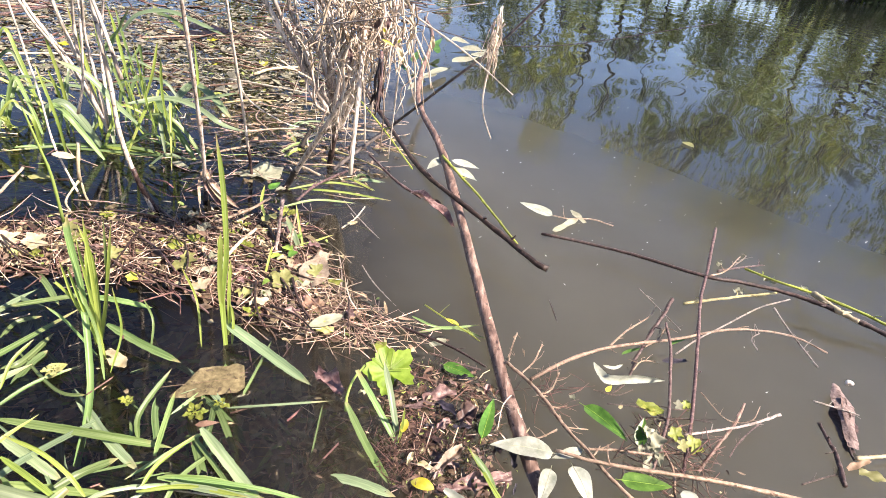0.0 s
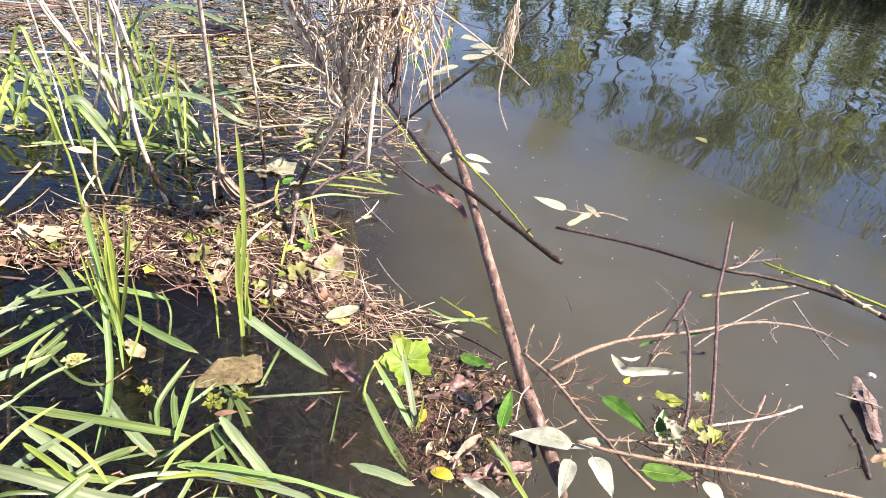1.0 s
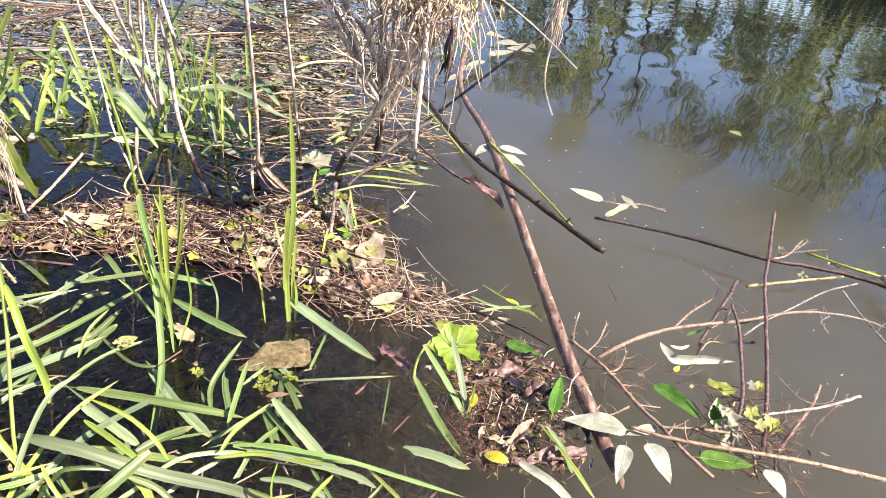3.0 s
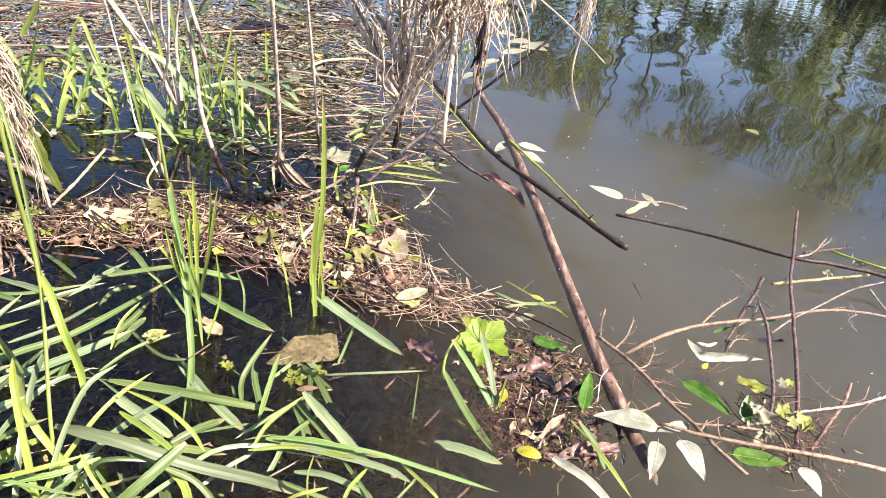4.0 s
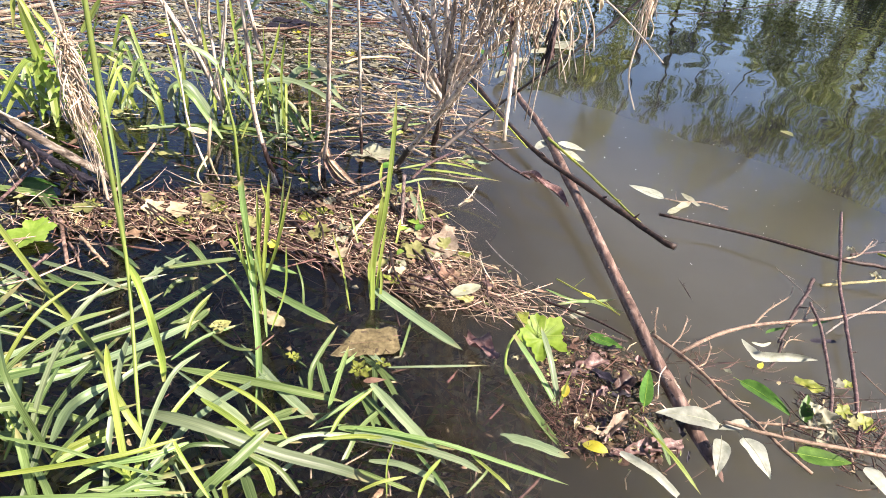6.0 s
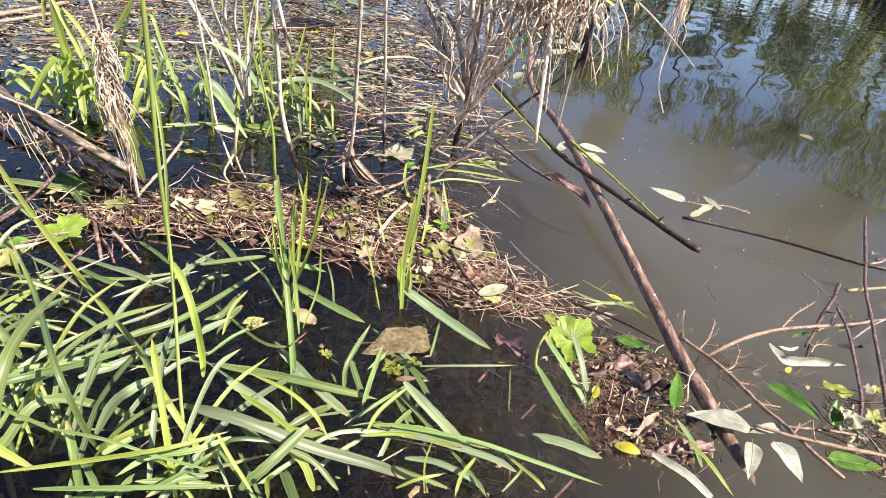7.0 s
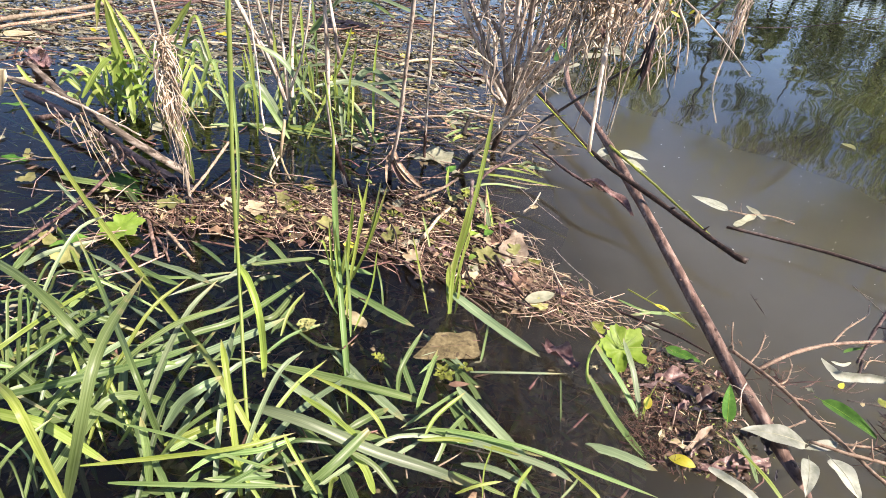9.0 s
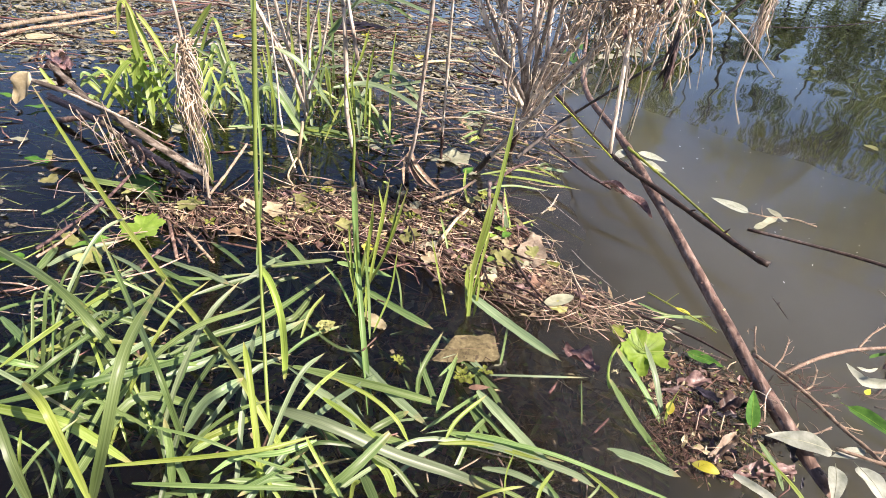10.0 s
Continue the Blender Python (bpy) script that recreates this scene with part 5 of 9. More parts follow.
tube("side_shoot", [(-0.876, 0.985, 0.168), (-0.846, 0.97, 0.233), (-0.821, 0.95, 0.316), (-0.817, 0.95, 0.369)], 0.0027, 0.0014, STALK, stalk_5)
tube("bent_twig", [(-0.661, 1.15, 0.244), (-0.65, 1.18, 0.184), (-0.588, 1.2, 0.143), (-0.541, 1.22, 0.129)], 0.0017, 0.0012, STALK, stalk_5)

# ---- grass in the foreground ----
grass_1 = thing("grass_clump", "clump of broad green grass blades rising from floating debris", "grass", group="grass clumps")
blade(grass_1, [(-0.51, 0.432, 0), (-0.548, 0.507, 0.005), (-0.571, 0.547, 0.03), (-0.6, 0.59, 0.099), (-0.608, 0.595, 0.167), (-0.612, 0.6, 0.193)], 0.0076, GRASS, tip=0.2, base=0.9, fold=0.7)
tube("stem", [(-0.612, 0.597, 0.189), (-0.61, 0.59, 0.25), (-0.613, 0.585, 0.283), (-0.619, 0.58, 0.326)], 0.0019, 0.0009, GRASS_YELLOW, grass_1)
blade(grass_1, [(-0.612, 0.611, 0), (-0.584, 0.585, 0.12), (-0.577, 0.58, 0.17)], 0.0047, GRASS_YELLOW)
blade(grass_1, [(-0.61, 0.618, 0), (-0.56, 0.58, 0.112), (-0.533, 0.57, 0.216)], 0.0037, GRASS_YELLOW)
blade(grass_1, [(-0.611, 0.624, 0), (-0.558, 0.58, 0.12), (-0.541, 0.57, 0.221)], 0.0033, GRASS)
blade(grass_1, [(-0.618, 0.634, 0.01), (-0.562, 0.57, 0.156), (-0.565, 0.56, 0.214)], 0.0031, GRASS_YELLOW)
blade(grass_1, [(-0.591, 0.596, 0), (-0.594, 0.58, 0.081), (-0.596, 0.57, 0.15)], 0.0032, GRASS_YELLOW)
blade(grass_1, [(-0.581, 0.587, 0), (-0.581, 0.58, 0.093), (-0.57, 0.56, 0.202)], 0.0032, GRASS_YELLOW)
blade(grass_1, [(-0.602, 0.613, 0), (-0.602, 0.58, 0.087), (-0.604, 0.57, 0.156)], 0.0032, GRASS_YELLOW)
blade(grass_1, [(-0.562, 0.555, 0), (-0.573, 0.57, 0.058), (-0.578, 0.56, 0.129)], 0.0038, GRASS)
blade(grass_1, [(-0.598, 0.593, 0), (-0.619, 0.58, 0.056), (-0.635, 0.57, 0.084)], 0.0033, GRASS)
blade(grass_1, [(-0.563, 0.568, 0), (-0.548, 0.58, 0.06), (-0.536, 0.56, 0.14)], 0.0027, GRASS_YELLOW)
blade(grass_1, [(-0.484, 0.646, 0), (-0.517, 0.7, 0.035), (-0.53, 0.69, 0.094)], 0.0031, GRASS_YELLOW)
blade(grass_1, [(-0.541, 0.62, 0), (-0.56, 0.66, 0.017), (-0.57, 0.66, 0.052)], 0.0030, GRASS)
blade(grass_1, [(-0.591, 0.596, 0), (-0.567, 0.57, 0.127), (-0.549, 0.55, 0.231)], 0.0043, GRASS_YELLOW)
blade(grass_1, [(-0.622, 0.642, 0), (-0.608, 0.57, 0.116), (-0.618, 0.57, 0.121)], 0.0034, GRASS_YELLOW)
blade(grass_1, [(-0.608, 0.632, 0.02), (-0.55, 0.614, 0.015), (-0.491, 0.606, 0.003)], 0.0100, GRASS)
blade(grass_1, [(-0.683, 0.698, 0.01), (-0.721, 0.673, 0.008), (-0.771, 0.64, 0.004)], 0.0067, GRASS_WET)
blade(grass_1, [(-0.673, 0.691, 0.012), (-0.635, 0.697, 0.01), (-0.587, 0.702, 0.004)], 0.0080, GRASS)
grass_2 = thing("grass_clump", "slim yellow-green grass shoot with one broad floating blade", "grass", group="grass clumps")
blade(grass_2, [(-0.456, 0.659, 0), (-0.46, 0.665, 0.071), (-0.449, 0.66, 0.146), (-0.439, 0.64, 0.248), (-0.434, 0.62, 0.321)], 0.0066, GRASS_YELLOW, base=0.9)
blade(grass_2, [(-0.463, 0.679, 0), (-0.46, 0.66, 0.083), (-0.452, 0.65, 0.15), (-0.45, 0.65, 0.182)], 0.0065, GRASS_YELLOW, base=0.9)
blade(grass_2, [(-0.457, 0.674, 0.01), (-0.452, 0.668, 0.081), (-0.446, 0.665, 0.136)], 0.0046, GRASS_YELLOW)
blade(grass_2, [(-0.449, 0.663, 0), (-0.449, 0.67, 0.034), (-0.451, 0.67, 0.062)], 0.0039, GRASS_YELLOW)
blade(grass_2, [(-0.456, 0.659, 0), (-0.469, 0.68, 0.041), (-0.47, 0.68, 0.069)], 0.0064, GRASS_YELLOW)
blade(grass_2, [(-0.468, 0.674, 0.03), (-0.401, 0.652, 0.012), (-0.318, 0.613, 0.002)], 0.0135, GRASS_BLUE)
grass_3 = thing("grass_clump", "tuft of three broad pale green blades beside a lobed leaf", "grass", group="grass clumps")
blade(grass_3, [(-0.187, 0.49, 0), (-0.223, 0.527, 0.01), (-0.261, 0.568, 0.03)], 0.0091, GRASS, tip=0.6)
blade(grass_3, [(-0.192, 0.549, 0), (-0.223, 0.571, 0.03), (-0.259, 0.605, 0.05)], 0.0075, GRASS, tip=0.4)
blade(grass_3, [(-0.191, 0.554, 0), (-0.21, 0.584, 0.04), (-0.228, 0.619, 0.06)], 0.0082, GRASS_BLUE)
tube("stem", [(-0.254, 0.628, 0.040), (-0.262, 0.604, 0.034), (-0.263, 0.580, 0.028), (-0.259, 0.562, 0.022)], 0.0014, 0.0019, GRASS_YELLOW, grass_3)
blade(grass_3, [(-0.19, 0.55, 0), (-0.189, 0.56, 0.022), (-0.188, 0.55, 0.059)], 0.0040, GRASS_YELLOW)
blade(grass_3, [(-0.068, 0.501, 0), (-0.082, 0.513, 0.02), (-0.105, 0.522, 0.04)], 0.0063, GRASS)
blade(grass_3, [(-0.253, 0.485, 0), (-0.216, 0.479, 0.006), (-0.177, 0.471, 0.006)], 0.0098, GRASS_BLUE)
grass_4 = thing("grass_clump", "broad green grass blades lying flat over dark water", "grass", group="grass clumps")
blade(grass_4, [(-0.623, 0.465, 0.004), (-0.519, 0.465, 0.012), (-0.43, 0.476, 0.003)], 0.0093, GRASS)
blade(grass_4, [(-0.585, 0.53, 0), (-0.505, 0.472, 0.004), (-0.445, 0.439, 0.002)], 0.0105, GRASS_BLUE)
blade(grass_4, [(-0.59, 0.431, 0.02), (-0.543, 0.415, 0.02), (-0.505, 0.407, 0.006)], 0.0096, GRASS_BLUE)
blade(grass_4, [(-0.547, 0.389, 0.05), (-0.507, 0.375, 0.05), (-0.468, 0.364, 0.04)], 0.0053, GRASS_YELLOW)
blade(grass_4, [(-0.493, 0.382, 0.03), (-0.478, 0.407, 0.03), (-0.47, 0.444, 0.01)], 0.0079, GRASS)
blade(grass_4, [(-0.443, 0.463, 0), (-0.44, 0.483, 0.03), (-0.436, 0.503, 0.06)], 0.0057, GRASS)
blade(grass_4, [(-0.471, 0.478, 0), (-0.473, 0.491, 0.03), (-0.465, 0.546, 0.05)], 0.0058, GRASS)
blade(grass_4, [(-0.406, 0.496, 0.02), (-0.352, 0.459, 0.012), (-0.301, 0.424, 0.004)], 0.0116, GRASS_BLUE)
blade(grass_4, [(-0.42, 0.431, 0.01), (-0.366, 0.437, 0.015), (-0.323, 0.438, 0.01)], 0.0078, GRASS)
blade(grass_4, [(-0.557, 0.389, 0.01), (-0.502, 0.394, 0.012), (-0.447, 0.403, 0.008)], 0.0079, GRASS)
blade(grass_4, [(-0.401, 0.546, 0.004), (-0.352, 0.563, 0.006), (-0.282, 0.594, 0.003)], 0.0029, GRASS_BLUE)
blade(grass_4, [(-0.655, 0.519, 0), (-0.656, 0.557, 0.004), (-0.655, 0.58, 0.004)], 0.0082, GRASS_WET)
blade(grass_4, [(-0.684, 0.537, 0), (-0.669, 0.554, 0.003), (-0.672, 0.613, 0.003)], 0.0082, GRASS_WET)
blade(grass_4, [(-0.8, 0.738, 0), (-0.763, 0.715, 0.002), (-0.708, 0.671, 0.002)], 0.0085, GRASS_WET)
blade(grass_4, [(-0.727, 0.587, 0), (-0.73, 0.62, 0.003), (-0.709, 0.64, 0.004)], 0.0057, GRASS_WET)
blade(grass_4, [(-0.418, 0.404, 0.03), (-0.412, 0.425, 0.04), (-0.391, 0.46, 0.05)], 0.0043, GRASS_YELLOW)
blade(grass_4, [(-0.612, 0.465, 0.05), (-0.613, 0.488, 0.07), (-0.608, 0.517, 0.08)], 0.0036, GRASS_YELLOW)
blade(grass_4, [(-0.404, 0.51, 0.004), (-0.424, 0.463, 0.012), (-0.449, 0.421, 0.01)], 0.0041, GRASS)
blade(grass_4, [(-0.447, 0.368, 0.05), (-0.463, 0.372, 0.07), (-0.495, 0.381, 0.08), (-0.54, 0.39, 0.08)], 0.0039, GRASS_YELLOW)
blade(grass_4, [(-0.425, 0.404, 0.02), (-0.382, 0.421, 0.02), (-0.319, 0.424, 0.02)], 0.0043, GRASS_YELLOW)
blade(grass_4, [(-0.693, 0.574, 0), (-0.597, 0.519, 0.006), (-0.556, 0.521, 0.006)], 0.0039, GRASS_WET)
blade(grass_4, [(-0.337, 0.436, 0), (-0.385, 0.471, 0.006), (-0.417, 0.496, 0.006)], 0.0051, GRASS_WET)
blade(grass_4, [(-0.541, 0.574, 0), (-0.492, 0.62, -0.006), (-0.429, 0.635, -0.008)], 0.0057, GRASS_WET)
blade(grass_4, [(-0.401, 0.685, 0), (-0.393, 0.592, 0.004), (-0.392, 0.571, 0.004)], 0.0036, GRASS_WET)
blade(grass_4, [(-0.402, 0.428, 0.02), (-0.318, 0.436, 0.02), (-0.244, 0.437, 0.012), (-0.177, 0.435, 0.006)], 0.0043, GRASS)
blade(grass_4, [(-0.399, 0.421, 0.02), (-0.349, 0.423, 0.02), (-0.29, 0.424, 0.015), (-0.263, 0.419, 0.01)], 0.0066, GRASS_BLUE)
blade(grass_4, [(-0.376, 0.4, 0.01), (-0.344, 0.401, 0.015), (-0.307, 0.397, 0.01), (-0.291, 0.391, 0.004)], 0.0060, GRASS_BLUE)
blade(grass_4, [(-0.336, 0.427, 0.01), (-0.308, 0.401, 0.012), (-0.288, 0.38, 0.01)], 0.0037, GRASS)
blade(grass_4, [(-0.307, 0.415, 0.02), (-0.316, 0.389, 0.02), (-0.318, 0.367, 0.015)], 0.0040, GRASS_YELLOW)
blade(grass_4, [(-0.349, 0.383, 0.06), (-0.351, 0.373, 0.04), (-0.346, 0.363, 0.01)], 0.0018, GRASS_YELLOW)
blade(grass_4, [(-0.279, 0.443, 0.006), (-0.246, 0.418, 0.01), (-0.233, 0.412, 0.004)], 0.0037, GRASS_YELLOW)
blade(grass_4, [(-0.384, 0.385, 0.012), (-0.355, 0.379, 0.014), (-0.322, 0.378, 0.01)], 0.0040, GRASS)
blade(grass_4, [(-0.291, 0.573, 0.012), (-0.284, 0.522, 0.002), (-0.28, 0.487, -0.004)], 0.0022, GRASS_WET)
blade(grass_4, [(-0.372, 0.355, 0.02), (-0.354, 0.363, 0.03), (-0.332, 0.377, 0.03)], 0.0030, GRASS_YELLOW)
blade(grass_4, [(-0.275, 0.396, 0.004), (-0.263, 0.414, 0.012), (-0.259, 0.425, 0.012)], 0.0028, GRASS)
blade(grass_4, [(-1.208, 0.76, 0.004), (-1.153, 0.759, 0.008), (-1.065, 0.782, 0.004)], 0.0108, GRASS)
blade(grass_4, [(-1.099, 0.782, 0.006), (-1.055, 0.753, 0.006), (-1.018, 0.728, 0.003)], 0.0106, GRASS)
blade(grass_4, [(-1.027, 0.513, 0.004), (-1.022, 0.555, 0.006), (-0.991, 0.614, 0.004)], 0.0075, GRASS_BLUE)
blade(grass_4, [(-1.028, 0.497, 0.004), (-1.041, 0.528, 0.006), (-1.057, 0.559, 0.004)], 0.0106, GRASS_WET)
blade(grass_4, [(-1.17, 0.717, 0.02), (-1.12, 0.694, 0.012), (-1.061, 0.664, 0.004)], 0.0055, GRASS_BLUE)
blade(grass_4, [(-1.156, 0.626, 0.002), (-1.153, 0.66, 0.004), (-1.164, 0.703, 0.004)], 0.0046, GRASS_WET)
blade(grass_4, [(-1.085, 0.623, 0.004), (-1, 0.567, 0.01), (-0.908, 0.496, 0.02)], 0.0048, GRASS_YELLOW)
blade(grass_4, [(-0.86, 0.595, 0.004), (-0.818, 0.587, 0.006), (-0.785, 0.579, 0.006)], 0.0081, GRASS_BLUE)
blade(grass_4, [(-0.9, 0.576, 0.004), (-0.853, 0.562, 0.006), (-0.816, 0.56, 0.004)], 0.0066, GRASS)
blade(grass_4, [(-0.88, 0.673, 0.002), (-0.834, 0.65, 0.006), (-0.79, 0.626, 0.006)], 0.0057, GRASS_WET)
blade(grass_4, [(-0.977, 0.576, 0.002), (-0.924, 0.56, 0.006), (-0.862, 0.534, 0.006)], 0.0053, GRASS_BLUE)
blade(grass_4, [(-0.879, 0.624, -0.004), (-0.776, 0.583, -0.002), (-0.682, 0.567, -0.004)], 0.0064, GRASS_WET)
blade(grass_4, [(-0.851, 0.532, -0.006), (-0.775, 0.53, -0.003), (-0.727, 0.573, -0.006)], 0.0055, GRASS_WET)
blade(grass_4, [(-0.754, 0.676, -0.004), (-0.675, 0.595, -0.003), (-0.612, 0.556, -0.006)], 0.0064, GRASS_WET)
blade(grass_4, [(-0.718, 0.506, -0.006), (-0.667, 0.532, -0.003), (-0.606, 0.546, -0.006)], 0.0048, GRASS_WET)
blade(grass_4, [(-0.766, 0.463, -0.004), (-0.7, 0.464, -0.003), (-0.621, 0.454, -0.006)], 0.0055, GRASS_WET)
blade(grass_4, [(-0.559, 0.517, -0.006), (-0.483, 0.478, -0.003), (-0.423, 0.43, -0.006)], 0.0043, GRASS_WET)
blade(grass_4, [(-0.948, 0.602, 0.002), (-0.86, 0.593, 0.004), (-0.765, 0.581, 0.002)], 0.0059, GRASS_BLUE)
blade(grass_4, [(-0.892, 0.561, 0.002), (-0.828, 0.576, 0.004), (-0.771, 0.625, 0.002)], 0.0045, GRASS)
blade(grass_4, [(-0.77, 0.488, 0.002), (-0.741, 0.529, 0.006), (-0.73, 0.592, 0.004)], 0.0048, GRASS_BLUE)
blade(grass_4, [(-0.643, 0.477, 0.002), (-0.629, 0.523, 0.005), (-0.601, 0.567, 0.003)], 0.0040, GRASS)
blade(grass_4, [(-0.847, 0.496, 0.002), (-0.777, 0.47, 0.005), (-0.714, 0.43, 0.004)], 0.0050, GRASS_BLUE)
grass_5 = thing("grass_clump", "dense stand of long green grass leaning over dark water", "grass", group="grass clumps")
blade(grass_5, [(-0.555, 0.339, 0), (-0.6, 0.344, 0.075), (-0.685, 0.42, 0.043), (-0.78, 0.47, 0.058), (-0.944, 0.56, 0.092), (-1.087, 0.64, 0.135), (-1.202, 0.7, 0.184)], 0.0063, GRASS_YELLOW, fold=0.4, base=0.9, tip=0.8)
blade(grass_5, [(-0.638, 0.429, 0.16), (-0.617, 0.413, 0.155), (-0.597, 0.398, 0.13), (-0.601, 0.41, 0.07), (-0.6, 0.407, 0.04)], 0.0070, GRASS_YELLOW, fold=0.7, tip=0.6)
blade(grass_5, [(-0.589, 0.357, 0.05), (-0.546, 0.35, 0.06), (-0.512, 0.353, 0.055), (-0.458, 0.366, 0.03), (-0.396, 0.382, 0.01), (-0.347, 0.38, 0.004)], 0.0110, GRASS_BLUE)
blade(grass_5, [(-0.661, 0.322, 0.02), (-0.641, 0.328, 0.06), (-0.622, 0.334, 0.08), (-0.62, 0.365, 0.07)], 0.0089, GRASS_BLUE, fold=0.6)
blade(grass_5, [(-0.672, 0.218, 0.03), (-0.656, 0.215, 0.07), (-0.635, 0.215, 0.13), (-0.634, 0.239, 0.18), (-0.658, 0.286, 0.18), (-0.713, 0.385, 0.15)], 0.0082, GRASS, twist=0.4)
blade(grass_5, [(-0.662, 0.322, 0), (-0.653, 0.305, 0.05), (-0.666, 0.304, 0.12), (-0.804, 0.42, 0.081), (-0.867, 0.46, 0.121)], 0.0054, GRASS, fold=0.5)
blade(grass_5, [(-0.663, 0.214, 0.04), (-0.677, 0.213, 0.12), (-0.695, 0.22, 0.14), (-0.732, 0.237, 0.13)], 0.0067, GRASS_YELLOW, tip=0.6)
blade(grass_5, [(-0.797, 0.239, 0.08), (-0.736, 0.24, 0.09), (-0.702, 0.245, 0.085), (-0.674, 0.267, 0.03)], 0.0087, GRASS_YELLOW, tip=0.7)
blade(grass_5, [(-0.657, 0.168, 0.1), (-0.66, 0.167, 0.14), (-0.677, 0.177, 0.16), (-0.706, 0.193, 0.17)], 0.0063, GRASS)
blade(grass_5, [(-0.81, 0.255, 0.06), (-0.714, 0.3, 0.09), (-0.699, 0.372, 0.06), (-0.684, 0.417, 0.05)], 0.0069, GRASS)
blade(grass_5, [(-0.769, 0.36, 0.05), (-0.784, 0.354, 0.09), (-0.851, 0.374, 0.11), (-0.959, 0.409, 0.1), (-0.995, 0.412, 0.1)], 0.0089, GRASS)
blade(grass_5, [(-0.711, 0.319, 0), (-0.742, 0.361, 0.004), (-0.789, 0.42, 0.004)], 0.0092, GRASS_WET)
blade(grass_5, [(-0.724, 0.378, -0.004), (-0.755, 0.42, 0), (-0.788, 0.464, 0)], 0.0077, GRASS_WET)
blade(grass_5, [(-0.748, 0.411, 0.02), (-0.717, 0.452, 0.03), (-0.683, 0.507, 0.03), (-0.668, 0.672, 0.01)], 0.0076, GRASS)
blade(grass_5, [(-0.721, 0.373, 0.03), (-0.692, 0.416, 0.03), (-0.67, 0.489, 0.015), (-0.652, 0.551, 0.006)], 0.0093, GRASS_BLUE)
blade(grass_5, [(-0.67, 0.238, 0.06), (-0.597, 0.269, 0.07), (-0.552, 0.292, 0.075), (-0.521, 0.326, 0.07)], 0.0040, GRASS_YELLOW)
blade(grass_5, [(-0.656, 0.273, 0.08), (-0.605, 0.281, 0.075), (-0.563, 0.29, 0.06), (-0.514, 0.299, 0.05)], 0.0029, GRASS)
blade(grass_5, [(-0.659, 0.25, 0.03), (-0.578, 0.27, 0.04), (-0.505, 0.305, 0.03)], 0.0041, GRASS)
blade(grass_5, [(-0.505, 0.308, 0.02), (-0.484, 0.331, 0.04), (-0.467, 0.372, 0.05)], 0.0096, GRASS, tip=0.4)
blade(grass_5, [(-0.427, 0.445, 0), (-0.353, 0.441, 0.006), (-0.296, 0.446, 0.004)], 0.0040, GRASS)
blade(grass_5, [(-0.419, 0.428, 0), (-0.368, 0.435, 0.008), (-0.294, 0.435, 0.004)], 0.0085, GRASS)
blade(grass_5, [(-0.388, 0.407, -0.006), (-0.344, 0.418, -0.004), (-0.295, 0.411, -0.006)], 0.0074, GRASS_WET)
blade(grass_5, [(-0.855, 0.303, 0.05), (-0.836, 0.343, 0.07), (-0.847, 0.427, 0.06), (-0.857, 0.49, 0.04)], 0.0050, GRASS_YELLOW)
blade(grass_5, [(-0.804, 0.278, 0.06), (-0.786, 0.323, 0.08), (-0.804, 0.423, 0.06), (-0.809, 0.469, 0.05)], 0.0054, GRASS)
blade(grass_5, [(-0.963, 0.39, 0.02), (-0.896, 0.361, 0.03), (-0.851, 0.34, 0.03)], 0.0084, GRASS)
blade(grass_5, [(-0.967, 0.418, 0), (-0.869, 0.345, 0.05), (-0.826, 0.312, 0.06)], 0.0025, GRASS_YELLOW)
blade(grass_5, [(-0.747, 0.284, -0.004), (-0.796, 0.351, 0), (-0.883, 0.458, 0)], 0.0113, GRASS_WET)
blade(grass_5, [(-0.794, 0.291, 0), (-0.845, 0.359, 0), (-0.861, 0.395, 0)], 0.0084, GRASS_WET)
blade(grass_5, [(-0.649, 0.308, 0.02), (-0.622, 0.333, 0.03), (-0.61, 0.368, 0.02)], 0.0065, GRASS_YELLOW)
blade(grass_5, [(-0.64, 0.305, 0.02), (-0.628, 0.332, 0.02), (-0.613, 0.347, 0.02)], 0.0075, GRASS)
blade(grass_5, [(-0.701, 0.306, 0), (-0.672, 0.303, 0.05), (-0.681, 0.332, 0.06)], 0.0039, GRASS)
blade(grass_5, [(-0.519, 0.322, 0), (-0.554, 0.301, 0.02), (-0.588, 0.282, 0.03)], 0.0060, GRASS)
blade(grass_5, [(-0.538, 0.314, 0.02), (-0.556, 0.295, 0.03), (-0.569, 0.271, 0.03)], 0.0060, GRASS)
blade(grass_5, [(-0.488, 0.303, 0.03), (-0.514, 0.311, 0.06), (-0.531, 0.322, 0.07)], 0.0034, GRASS_YELLOW)
blade(grass_5, [(-0.527, 0.337, 0.05), (-0.549, 0.313, 0.05), (-0.587, 0.3, 0.04), (-0.599, 0.275, 0.04)], 0.0052, GRASS)
blade(grass_5, [(-0.565, 0.35, 0), (-0.595, 0.369, -0.003), (-0.613, 0.387, -0.003)], 0.0070, GRASS_WET)
blade(grass_5, [(-0.445, 0.336, 0.01), (-0.464, 0.354, 0.02), (-0.492, 0.363, 0.03)], 0.0073, GRASS_YELLOW)
blade(grass_5, [(-0.427, 0.351, 0), (-0.454, 0.358, 0.02), (-0.481, 0.35, 0.04)], 0.0055, GRASS)
blade(grass_5, [(-0.484, 0.322, 0), (-0.478, 0.311, 0.04), (-0.471, 0.311, 0.05)], 0.0042, GRASS_YELLOW)
